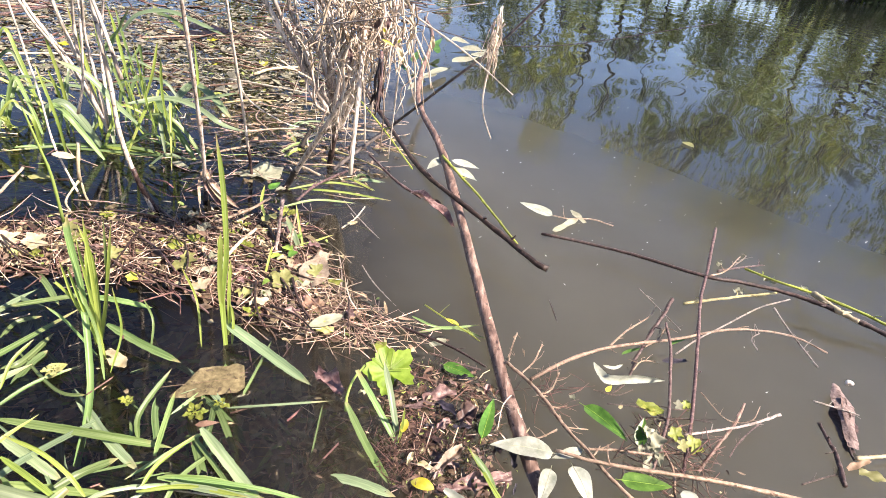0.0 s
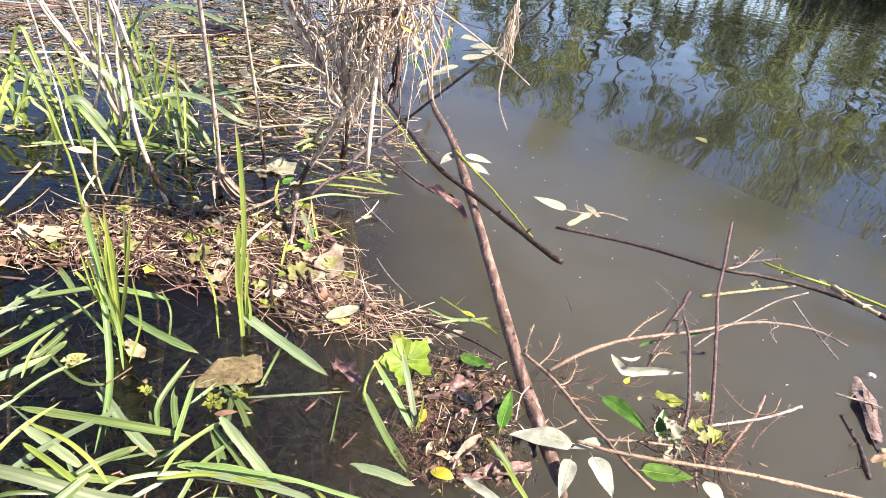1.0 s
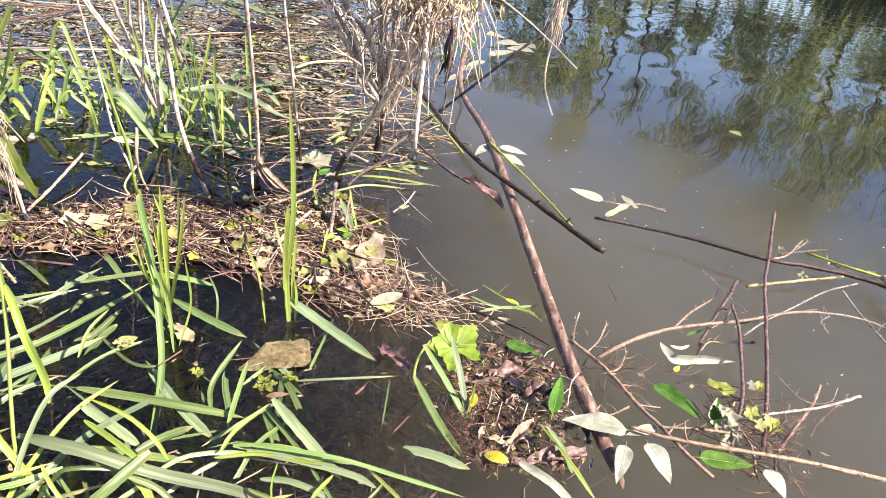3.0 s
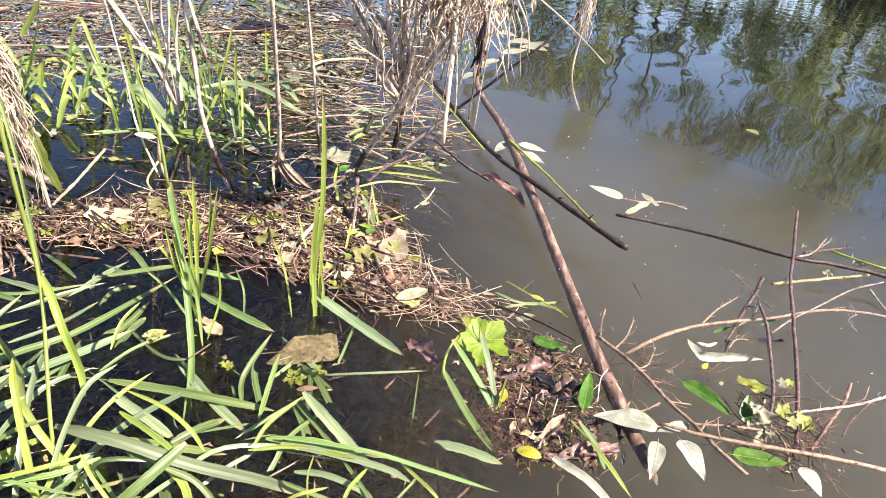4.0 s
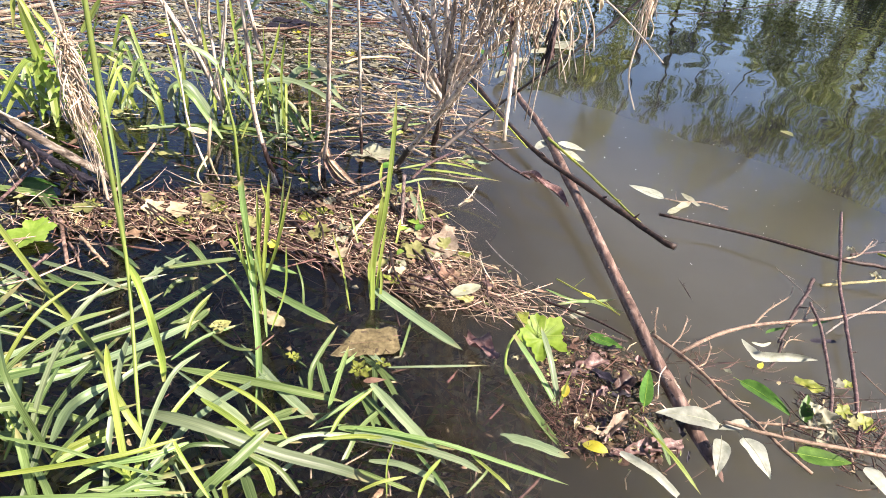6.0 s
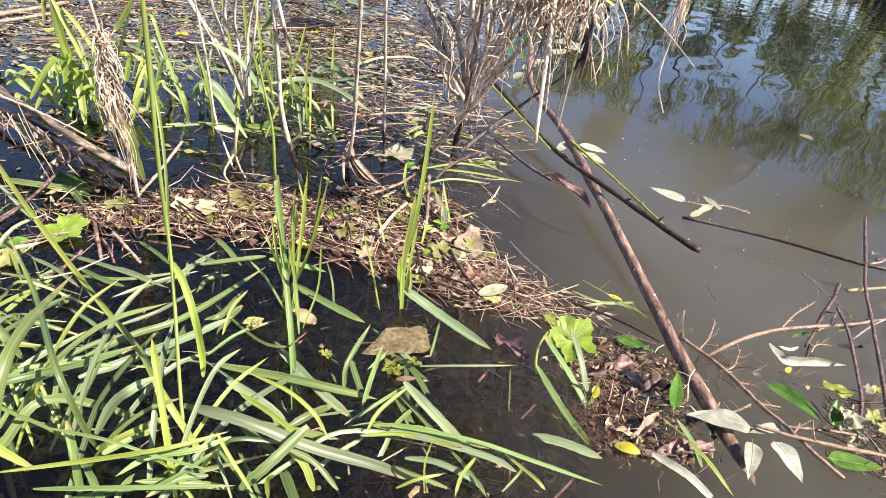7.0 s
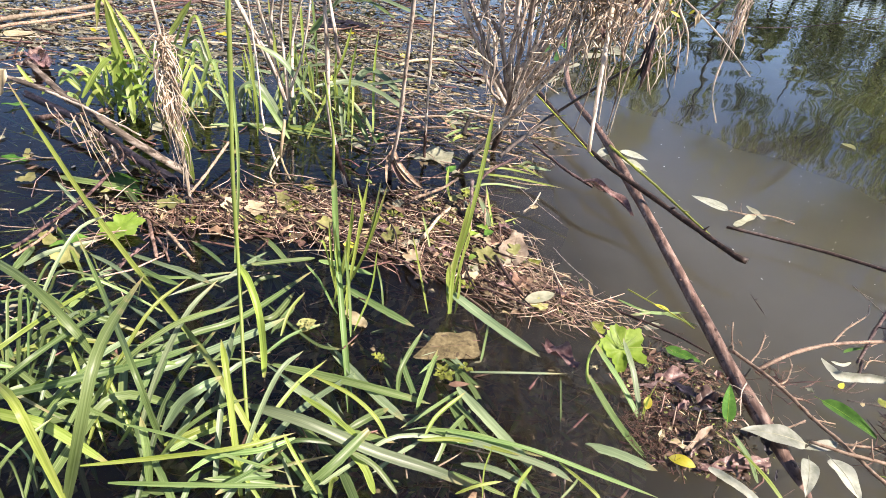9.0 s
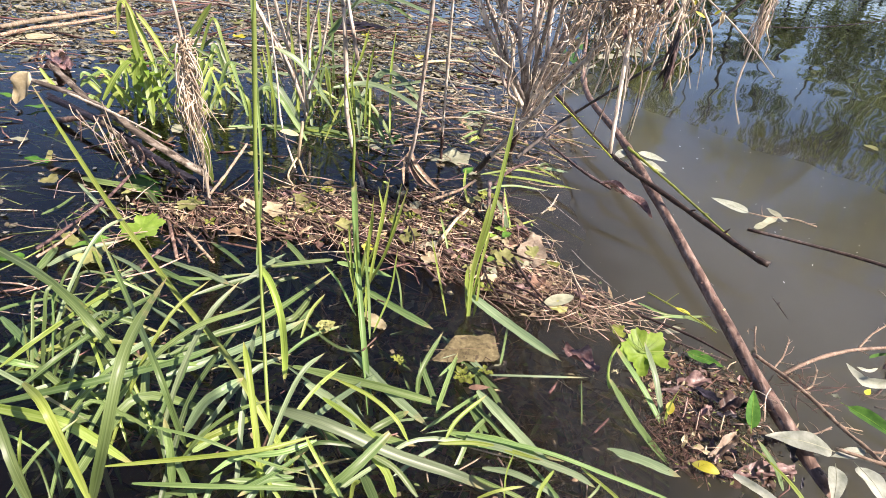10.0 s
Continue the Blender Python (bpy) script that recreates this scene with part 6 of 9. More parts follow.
blade(grass_5, [(-0.791, 0.404, 0), (-0.758, 0.452, 0.01), (-0.712, 0.488, 0.008)], 0.0057, GRASS_WET)
blade(grass_5, [(-0.921, 0.44, 0), (-0.836, 0.421, 0.006), (-0.775, 0.404, 0.006)], 0.0045, GRASS_WET)
blade(grass_5, [(-0.623, 0.468, 0), (-0.682, 0.453, 0), (-0.711, 0.418, 0)], 0.0051, GRASS_WET)
blade(grass_5, [(-0.715, 0.188, 0.06), (-0.693, 0.207, 0.1), (-0.684, 0.238, 0.11)], 0.0029, GRASS)
blade(grass_5, [(-0.743, 0.22, 0.03), (-0.724, 0.213, 0.08), (-0.732, 0.225, 0.09)], 0.0026, GRASS_YELLOW)
blade(grass_5, [(-0.89, 0.319, 0.04), (-0.852, 0.313, 0.05), (-0.833, 0.325, 0.04)], 0.0067, GRASS)
blade(grass_5, [(-0.64, 0.274, 0), (-0.639, 0.277, 0.05), (-0.647, 0.285, 0.08)], 0.0067, GRASS)
blade(grass_5, [(-0.572, 0.276, 0.03), (-0.55, 0.295, 0.04), (-0.53, 0.321, 0.05)], 0.0038, GRASS)
tube("stem", [(-0.565, 0.325, 0.0), (-0.587, 0.352, 0.055), (-0.63, 0.418, 0.157), (-0.632, 0.42, 0.26), (-0.622, 0.412, 0.40), (-0.612, 0.40, 0.56)], 0.0017, 0.0020, GRASS_YELLOW, grass_5, n=20, sides=8, lumps=0.02)
blade(grass_5, [(-0.645, 0.435, 0.155), (-0.629, 0.425, 0.268), (-0.628, 0.42, 0.36), (-0.615, 0.4, 0.439)], 0.0028, GRASS, fold=0.5, tip=0.1, base=0.8)

# ---- grass standing in the still water behind ----
grass_6 = thing("grass_clump", "upright green sedge with arching leaves standing in dark water", "grass", group="grass clumps")
blade(grass_6, [(-1.128, 1.279, 0), (-1.114, 1.25, 0.127), (-1.111, 1.22, 0.245)], 0.0070, GRASS_YELLOW)
blade(grass_6, [(-1.054, 1.278, 0), (-1.077, 1.3, 0.124), (-1.071, 1.25, 0.295)], 0.0083, GRASS_YELLOW)
blade(grass_6, [(-1.033, 1.293, 0), (-1.04, 1.3, 0.157), (-1.015, 1.25, 0.303)], 0.0081, GRASS_YELLOW)
blade(grass_6, [(-1.014, 1.219, 0), (-1.037, 1.2, 0.065), (-1.069, 1.19, 0.105), (-1.097, 1.18, 0.091), (-1.109, 1.18, 0.056)], 0.0168, GRASS_BLUE)
blade(grass_6, [(-0.98, 1.349, 0), (-0.979, 1.25, 0.091), (-1.021, 1.22, 0.161), (-1.08, 1.2, 0.192)], 0.0141, GRASS_BLUE)
blade(grass_6, [(-0.926, 1.2, 0.124), (-0.866, 1.25, 0.134), (-0.797, 1.25, 0.124), (-0.724, 1.22, 0.106), (-0.746, 1.429, 0.02)], 0.0128, GRASS_BLUE)
blade(grass_6, [(-0.9, 1.3, 0.087), (-0.865, 1.35, 0.141), (-0.802, 1.32, 0.135), (-0.742, 1.3, 0.09)], 0.0174, GRASS_BLUE)
blade(grass_6, [(-0.818, 1.292, 0), (-0.847, 1.35, 0.141), (-0.823, 1.3, 0.257)], 0.0061, GRASS_YELLOW)
blade(grass_6, [(-0.877, 1.275, 0), (-0.846, 1.2, 0.145), (-0.812, 1.15, 0.253)], 0.0056, GRASS_YELLOW)
blade(grass_6, [(-1.034, 1.378, 0), (-1.045, 1.35, 0.121), (-1.042, 1.3, 0.209)], 0.0074, GRASS)
blade(grass_6, [(-0.793, 1.2, 0.326), (-0.862, 1.25, 0.307), (-0.91, 1.3, 0.314)], 0.0109, GRASS)
blade(grass_6, [(-0.721, 1.1, 0.31), (-0.786, 1.15, 0.323), (-0.855, 1.2, 0.323)], 0.0091, GRASS)
blade(grass_6, [(-1.129, 1.172, 0), (-1.025, 1.197, 0.004), (-0.801, 1.25, 0.002)], 0.0060, GRASS_WET)
blade(grass_6, [(-1.17, 1.142, 0), (-1.108, 1.187, 0.004), (-1.032, 1.212, 0.004)], 0.0071, GRASS)
blade(grass_6, [(-0.906, 1.256, 0), (-0.979, 1.223, 0.006), (-1.063, 1.213, 0.006)], 0.0071, GRASS_YELLOW)
blade(grass_6, [(-1.199, 1.282, 0), (-1.265, 1.35, 0.039), (-1.253, 1.3, 0.094)], 0.0067, GRASS_YELLOW)
blade(grass_6, [(-1.14, 1.25, 0.149), (-1.146, 1.28, 0.075), (-1.12, 1.257, 0)], 0.0063, GRASS_YELLOW)
blade(grass_6, [(-0.886, 1.2, 0.138), (-0.862, 1.2, 0.203), (-0.846, 1.2, 0.264)], 0.0055, GRASS_YELLOW)
blade(grass_6, [(-1.043, 1.466, 0), (-0.976, 1.3, 0.194), (-0.964, 1.25, 0.31)], 0.0060, GRASS)
blade(grass_6, [(-0.812, 1.251, 0), (-0.848, 1.256, 0.05), (-0.918, 1.307, 0.09), (-0.975, 1.365, 0.1)], 0.0144, GRASS)
blade(grass_6, [(-0.974, 1.166, 0), (-1.009, 1.163, 0.05), (-1.036, 1.157, 0.09), (-1.084, 1.181, 0.1), (-1.075, 1.155, 0.09)], 0.0119, GRASS)
blade(grass_6, [(-0.912, 1.283, 0.01), (-0.881, 1.2, 0.124), (-0.858, 1.15, 0.208), (-0.833, 1.1, 0.279)], 0.0067, GRASS_YELLOW)
blade(grass_6, [(-1.112, 1.501, 0), (-1.058, 1.4, 0.14), (-1.041, 1.35, 0.253), (-1.019, 1.3, 0.308)], 0.0076, GRASS_YELLOW)
blade(grass_6, [(-0.892, 1.1, 0.255), (-0.865, 1.1, 0.289), (-0.798, 1.05, 0.352)], 0.0135, GRASS)
blade(grass_6, [(-0.887, 1.15, 0.284), (-0.848, 1.15, 0.321), (-0.785, 1.15, 0.335), (-0.705, 1.12, 0.326), (-0.652, 1.1, 0.317)], 0.0095, GRASS_BLUE)
blade(grass_6, [(-1.041, 1.142, 0), (-1.016, 1.1, 0.103), (-1.042, 1.1, 0.21)], 0.0057, GRASS_YELLOW)
blade(grass_6, [(-1.125, 1.174, 0), (-1.11, 1.15, 0.061), (-1.12, 1.15, 0.084)], 0.0072, GRASS_YELLOW)
blade(grass_6, [(-0.884, 1.245, 0), (-0.945, 1.235, 0.01), (-1.051, 1.211, 0.008), (-1.167, 1.108, 0.004)], 0.0076, GRASS_WET)
blade(grass_6, [(-1.286, 1.3, 0.07), (-1.193, 1.35, 0.088), (-1.085, 1.38, 0.078)], 0.0081, GRASS_BLUE)
blade(grass_6, [(-1.111, 1.4, 0.09), (-0.976, 1.4, 0.126), (-0.922, 1.4, 0.08)], 0.0082, GRASS_BLUE)
blade(grass_6, [(-0.729, 1.3, 0.156), (-0.823, 1.3, 0.127), (-0.918, 1.32, 0.103)], 0.0077, GRASS_BLUE)
grass_7 = thing("grass_clump", "bright green leafy marsh plant with long blades in dark water", "grass", group="grass clumps")
blade(grass_7, [(-1.302, 1.062, 0), (-1.337, 1.1, 0.078), (-1.338, 1.08, 0.168), (-1.322, 1.05, 0.259)], 0.0159, GRASS_YELLOW)
blade(grass_7, [(-1.414, 1.146, 0), (-1.407, 1.15, 0.108), (-1.352, 1.1, 0.21)], 0.0185, GRASS_YELLOW)
blade(grass_7, [(-1.311, 1.1, 0.12), (-1.337, 1.1, 0.189), (-1.376, 1.1, 0.252), (-1.399, 1.1, 0.185)], 0.0109, GRASS_YELLOW)
blade(grass_7, [(-1.272, 1.1, 0.139), (-1.307, 1.1, 0.193), (-1.344, 1.1, 0.234)], 0.0098, GRASS_YELLOW)
blade(grass_7, [(-1.397, 1.159, 0), (-1.352, 1.15, 0.065), (-1.271, 1.1, 0.146)], 0.0160, GRASS_YELLOW)
blade(grass_7, [(-1.27, 1.022, 0.02), (-1.2, 1, 0.094), (-1.135, 0.98, 0.172), (-1.058, 0.95, 0.29)], 0.0066, GRASS_YELLOW)
blade(grass_7, [(-1.06, 0.9, 0.253), (-1.041, 0.9, 0.275), (-1.009, 0.9, 0.316)], 0.0117, GRASS_YELLOW)
blade(grass_7, [(-1.09, 0.95, 0.153), (-1.08, 0.95, 0.187), (-1.07, 0.95, 0.204)], 0.0096, GRASS_YELLOW)
blade(grass_7, [(-1.008, 0.862, 0), (-0.962, 0.79, 0.095), (-0.963, 0.77, 0.164)], 0.0191, GRASS_YELLOW)
blade(grass_7, [(-1.583, 1.05, 0.083), (-1.566, 1.05, 0.061), (-1.546, 1.05, 0.045)], 0.0078, GRASS_YELLOW)
blade(grass_7, [(-1.242, 1.249, 0), (-1.146, 1.1, 0.087), (-1.172, 1.1, 0.15)], 0.0062, GRASS_YELLOW)
R = random.Random(63)
for k in range(30):
    a = Vector((R.gauss(-1.38, 0.09), R.gauss(1.13, 0.05), R.choice((0.0, R.uniform(0.0, 0.06)))))
    th, L = R.uniform(0, 6.28), R.uniform(0.05, 0.12)
    d = Vector((math.cos(th) * 0.6, math.sin(th) * 0.6, R.uniform(0.3, 1.1))) * L
    blade(grass_7, [a, a + d * 0.5 + Vector((0, 0, 0.01)), a + d * 0.9 + Vector((0, 0, 0.004)), a + d * 1.15 - Vector((0, 0, 0.02))], R.uniform(0.006, 0.013), R.choice((GRASS_YELLOW, GRASS_YELLOW, GRASS)), fold=0.3)
leaf("small_leaf", (-1.382, 1.135, 0.066), (-1.306, 1.042, 0.107), 0.0169, LEAF_BRIGHT, "", parent=grass_7, outline="ovate", bend=0.1)
leaf("small_leaf", (-1.377, 1.117, 0.008), (-1.328, 1.058, 0.024), 0.0147, LEAF_BRIGHT, "", parent=grass_7, outline="ovate", bend=0.1)
leaf("small_leaf", (-1.354, 1.151, 0.04), (-1.283, 1.076, 0.064), 0.0125, LEAF_BRIGHT, "", parent=grass_7, outline="ovate", bend=0.1)
leaf("small_leaf", (-1.379, 1.171, 0.035), (-1.319, 1.136, 0.053), 0.0210, LEAF_BRIGHT, "", parent=grass_7, outline="ovate", bend=0.1)
leaf("small_leaf", (-1.305, 1.176, 0.133), (-1.276, 1.115, 0.146), 0.0210, LEAF_BRIGHT, "", parent=grass_7, outline="ovate", bend=0.1)
leaf("small_leaf", (-1.383, 1.169, 0.087), (-1.364, 1.151, 0.084), 0.0156, LEAF_BRIGHT, "", parent=grass_7, outline="ovate", bend=0.1)
leaf("small_leaf", (-1.333, 1.169, 0.121), (-1.267, 1.126, 0.134), 0.0210, LEAF_BRIGHT, "", parent=grass_7, outline="ovate", bend=0.1)
leaf("small_leaf", (-1.36, 1.179, 0.098), (-1.36, 1.136, 0.113), 0.0210, LEAF_BRIGHT, "", parent=grass_7, outline="ovate", bend=0.1)
leaf("small_leaf", (-1.377, 1.134, 0.036), (-1.352, 1.126, 0.052), 0.0210, LEAF_BRIGHT, "", parent=grass_7, outline="ovate", bend=0.1)
leaf("small_leaf", (-1.211, 1.069, 0.115), (-1.166, 1.044, 0.122), 0.0210, LEAF_BRIGHT, "", parent=grass_7, outline="ovate", bend=0.1)
leaf("small_leaf", (-1.284, 1.098, 0.142), (-1.368, 1.148, 0.103), 0.0210, LEAF_BRIGHT, "", parent=grass_7, outline="ovate", bend=0.1)
leaf("small_leaf", (-1.338, 1.134, 0.061), (-1.305, 1.101, 0.057), 0.0125, LEAF_BRIGHT, "", parent=grass_7, outline="ovate", bend=0.1)
leaf("small_leaf", (-1.369, 1.126, 0.104), (-1.303, 1.09, 0.131), 0.0210, LEAF_BRIGHT, "", parent=grass_7, outline="ovate", bend=0.1)
leaf("small_leaf", (-1.307, 1.116, 0.072), (-1.312, 1.082, 0.069), 0.0210, LEAF_BRIGHT, "", parent=grass_7, outline="ovate", bend=0.1)
leaf("small_leaf", (-1.365, 1.09, 0.142), (-1.369, 1.111, 0.136), 0.0210, LEAF_BRIGHT, "", parent=grass_7, outline="ovate", bend=0.1)
leaf("small_leaf", (-1.34, 1.105, 0.104), (-1.282, 1.043, 0.115), 0.0127, LEAF_BRIGHT, "", parent=grass_7, outline="ovate", bend=0.1)
leaf("small_leaf", (-1.317, 1.082, 0.131), (-1.337, 1.124, 0.118), 0.0210, LEAF_BRIGHT, "", parent=grass_7, outline="ovate", bend=0.1)
leaf("small_leaf", (-1.325, 1.08, 0.049), (-1.363, 1.118, 0.034), 0.0210, LEAF_BRIGHT, "", parent=grass_7, outline="ovate", bend=0.1)
leaf("small_leaf", (-1.394, 1.157, 0.118), (-1.311, 1.062, 0.136), 0.0110, LEAF_BRIGHT, "", parent=grass_7, outline="ovate", bend=0.1)
leaf("small_leaf", (-1.289, 1.095, 0.056), (-1.279, 1.073, 0.051), 0.0132, LEAF_BRIGHT, "", parent=grass_7, outline="ovate", bend=0.1)
leaf("small_leaf", (-1.286, 1.061, 0.116), (-1.34, 1.146, 0.074), 0.0210, LEAF_BRIGHT, "", parent=grass_7, outline="ovate", bend=0.1)
leaf("small_leaf", (-1.296, 1.16, 0.022), (-1.272, 1.102, 0.032), 0.0210, LEAF_BRIGHT, "", parent=grass_7, outline="ovate", bend=0.1)
leaf("small_leaf", (-1.393, 1.157, 0.126), (-1.379, 1.148, 0.138), 0.0194, LEAF_BRIGHT, "", parent=grass_7, outline="ovate", bend=0.1)
leaf("small_leaf", (-1.295, 1.149, 0.029), (-1.232, 1.076, 0.064), 0.0167, LEAF_BRIGHT, "", parent=grass_7, outline="ovate", bend=0.1)
leaf("small_leaf", (-1.323, 1.09, 0.033), (-1.325, 1.097, 0.016), 0.0151, LEAF_BRIGHT, "", parent=grass_7, outline="ovate", bend=0.1)
leaf("small_leaf", (-1.407, 1.155, 0.059), (-1.376, 1.137, 0.052), 0.0175, LEAF_BRIGHT, "", parent=grass_7, outline="ovate", bend=0.1)

# ---- leaves ----
leaf("willow_leaf", (-0.007, 0.572, 0.012), (-0.083, 0.559, 0.018), 0.0274, WILLOW_PALE, "pale silvery willow leaf turned underside up", outline="ovate", bend=0.07, fold=0.1, wave=0.045, n=18, rib=LEAF_PALE)
leaf("willow_leaf", (0.03, 0.585, 0.014), (-0.008, 0.567, 0.008), 0.0154, WILLOW_PALE, "small pale willow leaf turned underside up", outline="lance", rib=LEAF_PALE)
leaf("willow_leaf", (-0.01, 0.547, 0.012), (-0.023, 0.496, 0.004), 0.0189, WILLOW_PALE, "pale silvery willow leaf hanging from a brown branch", outline="ovate", bend=0.09, fold=0.22, wave=0.05, n=18, rib=LEAF_PALE)
leaf("willow_leaf", (0.016, 0.558, 0.012), (0.036, 0.511, 0.004), 0.0235, WILLOW_PALE, "pale silvery willow leaf hanging from a brown branch", outline="ovate", bend=0.09, fold=0.22, wave=0.05, n=18, rib=LEAF_PALE)
leaf("willow_leaf", (0.039, 0.673, 0.006), (0.091, 0.624, 0.004), 0.0244, LEAF_GREEN, "dark green glossy willow leaf lying on water", outline="ovate", bend=0.05, fold=0.3, rib=LEAF_BRIGHT)
leaf("willow_leaf", (0.072, 0.552, 0.012), (0.132, 0.557, 0.012), 0.0231, LEAF_GREEN, "green leaf caught under a branch", outline="ovate", rib=LEAF_BRIGHT)
twisted = thing("willow_leaf", "twisted pale willow leaf curled to a strip above the water", "leaf", group="fallen leaves")
raw("leaf_blade", *blade_data([(0.057, 0.759, 0.016), (0.066, 0.741, 0.014), (0.078, 0.731, 0.012), (0.119, 0.746, 0.01), (0.164, 0.761, 0.006)], 0.0135, fold=0.5, n=18, base=0.1, twist=0.9), WILLOW_PALE, twisted)
raw("leaf_blade", *blade_data([(0.071, 0.759, 0.014), (0.087, 0.760, 0.012), (0.102, 0.772, 0.012)], 0.0045, fold=0.5, n=10, base=0.1), WILLOW_PALE, twisted)
leaf("yellow_leaf", (0.074, 0.716, 0.002), (0.083, 0.729, 0.004), 0.0075, LEAF_YELLOW, "tiny yellow leaf on grey water", outline="ovate")
stick("sunken_twig", [(0.127, 0.797, 0.006), (0.109, 0.754, 0.001), (0.086, 0.720, -0.0005), (0.046, 0.686, -0.002)], 0.0022, 0.0010, BARK_DARK, "dark twig awash in grey water", "branch", spurs=1)
leaf("willow_leaf", (0.011, 1.287, 0.004), (-0.065, 1.316, 0.01), 0.0330, WILLOW_PALE, "pale silvery willow leaf floating on open water", outline="ovate", rib=LEAF_PALE)
leaf("leaf_scrap", (0.065, 1.287, 0.006), (0.012, 1.205, 0.004), 0.0198, LEAF_PALE, "grey-green leaf scrap floating with twigs", outline="ragged")
leaf("leaf_scrap", (0.083, 1.273, 0.006), (0.053, 1.323, 0.01), 0.0187, LEAF_PALE, "grey-green leaf scrap floating with twigs", outline="ragged")
stick("twig", [(0.011, 1.287, 0.004), (0.052, 1.281, 0.006), (0.098, 1.301, 0.006), (0.149, 1.292, 0.003)], 0.0015, 0.0015, BARK_ORANGE, "thin twig holding a floating willow leaf", "branch")
leaf("willow_leaf", (-0.239, 1.375, 0.06), (-0.172, 1.364, 0.055), 0.0319, WILLOW_PALE, "pale willow leaf beside the pole", outline="lance")
leaf("willow_leaf", (-0.232, 1.359, 0.05), (-0.172, 1.325, 0.04), 0.0316, WILLOW_PALE, "pale willow leaf beside the pole", outline="lance")
leaf("willow_leaf", (-0.262, 1.398, 0.055), (-0.29, 1.328, 0.045), 0.0275, WILLOW_PALE, "pale willow leaf beside the pole", outline="lance")
leaf("dead_leaf", (-0.481, 0.562, 0.004), (-0.402, 0.6, 0.006), 0.0448, LEAF_MUD, "large mud-coated olive-brown leaf floating", outline="wedge", fold=0.05, n=18, wave=0.03, rib=LEAF_BROWN)
leaf("oval_leaf", (-0.359, 0.716, 0.014), (-0.319, 0.756, 0.016), 0.0221, LEAF_PALE, "pale oval leaf lying on floating straw", outline="ellipse", rib=LEAF_PALE)
leaf("dead_leaf", (-0.396, 0.812, 0.004), (-0.402, 0.92, 0.02), 0.0480, LEAF_KRAFT, "crumpled brown dead leaf on the edge of the debris", outline="ragged", fold=0.2, wave=0.09, n=18, rib=LEAF_BROWN)
leaf("dead_leaf", (-0.453, 0.82, 0.008), (-0.406, 0.83, 0.008), 0.0261, LEAF_PALE, "pale leaf on floating debris", outline="ovate")
leaf("yellow_leaf", (-0.165, 0.493, 0.008), (-0.138, 0.486, 0.012), 0.0144, LEAF_YELLOW, "bright yellow oval leaf", outline="ellipse", bend=0.08)
leaf("yellow_leaf", (-0.188, 0.556, 0.012), (-0.186, 0.571, 0.02), 0.0102, LEAF_YELLOW, "small yellow-green oval leaf", outline="ellipse")
leaf("yellow_leaf", (0.483, 2.109, 0.003), (0.503, 2.049, 0.004), 0.0367, LEAF_OLIVE, "small pale olive leaf drifting on open water", outline="lance")
leaf("dead_leaf", (-0.702, 1.231, 0.004), (-0.605, 1.243, 0.004), 0.0600, LEAF_PALE, "pale grey-green leaf floating on dark water", outline="wedge", wave=0.09, n=16, rib=LEAF_PALE)
leaf("bark_chip", (-0.183, 0.737, 0.006), (-0.161, 0.758, 0.006), 0.0154, LEAF_PALE, "pale bark chip floating", outline="ragged")
leaf("dead_leaf", (-0.173, 0.622, 0.006), (-0.133, 0.641, 0.014), 0.0206, LEAF_PURPLE, "curled purple-brown dead leaf on the root mat", outline="ragged", fold=0.9, wave=0.2, n=14)
leaf("bark_strip", (-0.195, 0.603, 0.006), (-0.152, 0.619, 0.01), 0.0094, BARK_RED, "red-brown strip of bark on the root mat", outline="ragged", fold=0.5, wave=0.2)
leaf("dead_leaf", (-0.15, 0.614, 0.008), (-0.13, 0.611, 0.008), 0.0123, BLACK_ROOT, "black rotten leaf on the root mat", outline="ragged", fold=0.8)
leaf("dead_leaf", (-0.123, 0.598, 0.006), (-0.103, 0.619, 0.016), 0.0220, LEAF_PURPLE, "curled purple-brown dead leaf by the pole", outline="ragged", fold=1.0, wave=0.25, n=14)
leaf("bark_strip", (-0.178, 0.571, 0.004), (-0.133, 0.555, 0.01), 0.0096, BARK_DARK, "dark wet strip of bark on the root mat", outline="ragged", fold=0.6, wave=0.2)
leaf("dead_leaf", (-0.143, 0.509, 0.004), (-0.114, 0.549, 0.016), 0.0154, LEAF_KRAFT, "curled grey-brown veined leaf on the root mat", outline="ragged", fold=1.3, wave=0.2, n=18, rib=LEAF_BROWN)
leaf("dead_leaf", (-0.118, 0.497, 0.004), (-0.055, 0.526, 0.01), 0.0169, LEAF_PURPLE, "long curled dark purple leaf at the water surface", outline="ragged", fold=0.8, wave=0.2, n=18)
leaf("dead_leaf", (-0.164, 0.521, 0.006), (-0.138, 0.514, 0.008), 0.0086, LEAF_TAN, "curled tan leaf strip on the root mat", outline="lance", fold=0.8, wave=0.2)
leaf("dead_leaf", (-0.319, 0.634, 0.006), (-0.272, 0.598, 0.014), 0.0270, LEAF_PURPLE, "curled dark purple-brown leaf on dark water", outline="ragged", fold=0.9, wave=0.22, n=16)
leaf("willow_leaf", (-0.093, 0.574, 0.01), (-0.084, 0.636, 0.02), 0.0167, LEAF_GREEN, "green willow leaf standing by the pole", outline="ovate", fold=0.4, rib=LEAF_BRIGHT)
leaf("willow_leaf", (-0.157, 0.696, 0.01), (-0.112, 0.68, 0.012), 0.0196, LEAF_GREEN, "green leaf on the root mat", outline="ovate", rib=LEAF_BRIGHT)
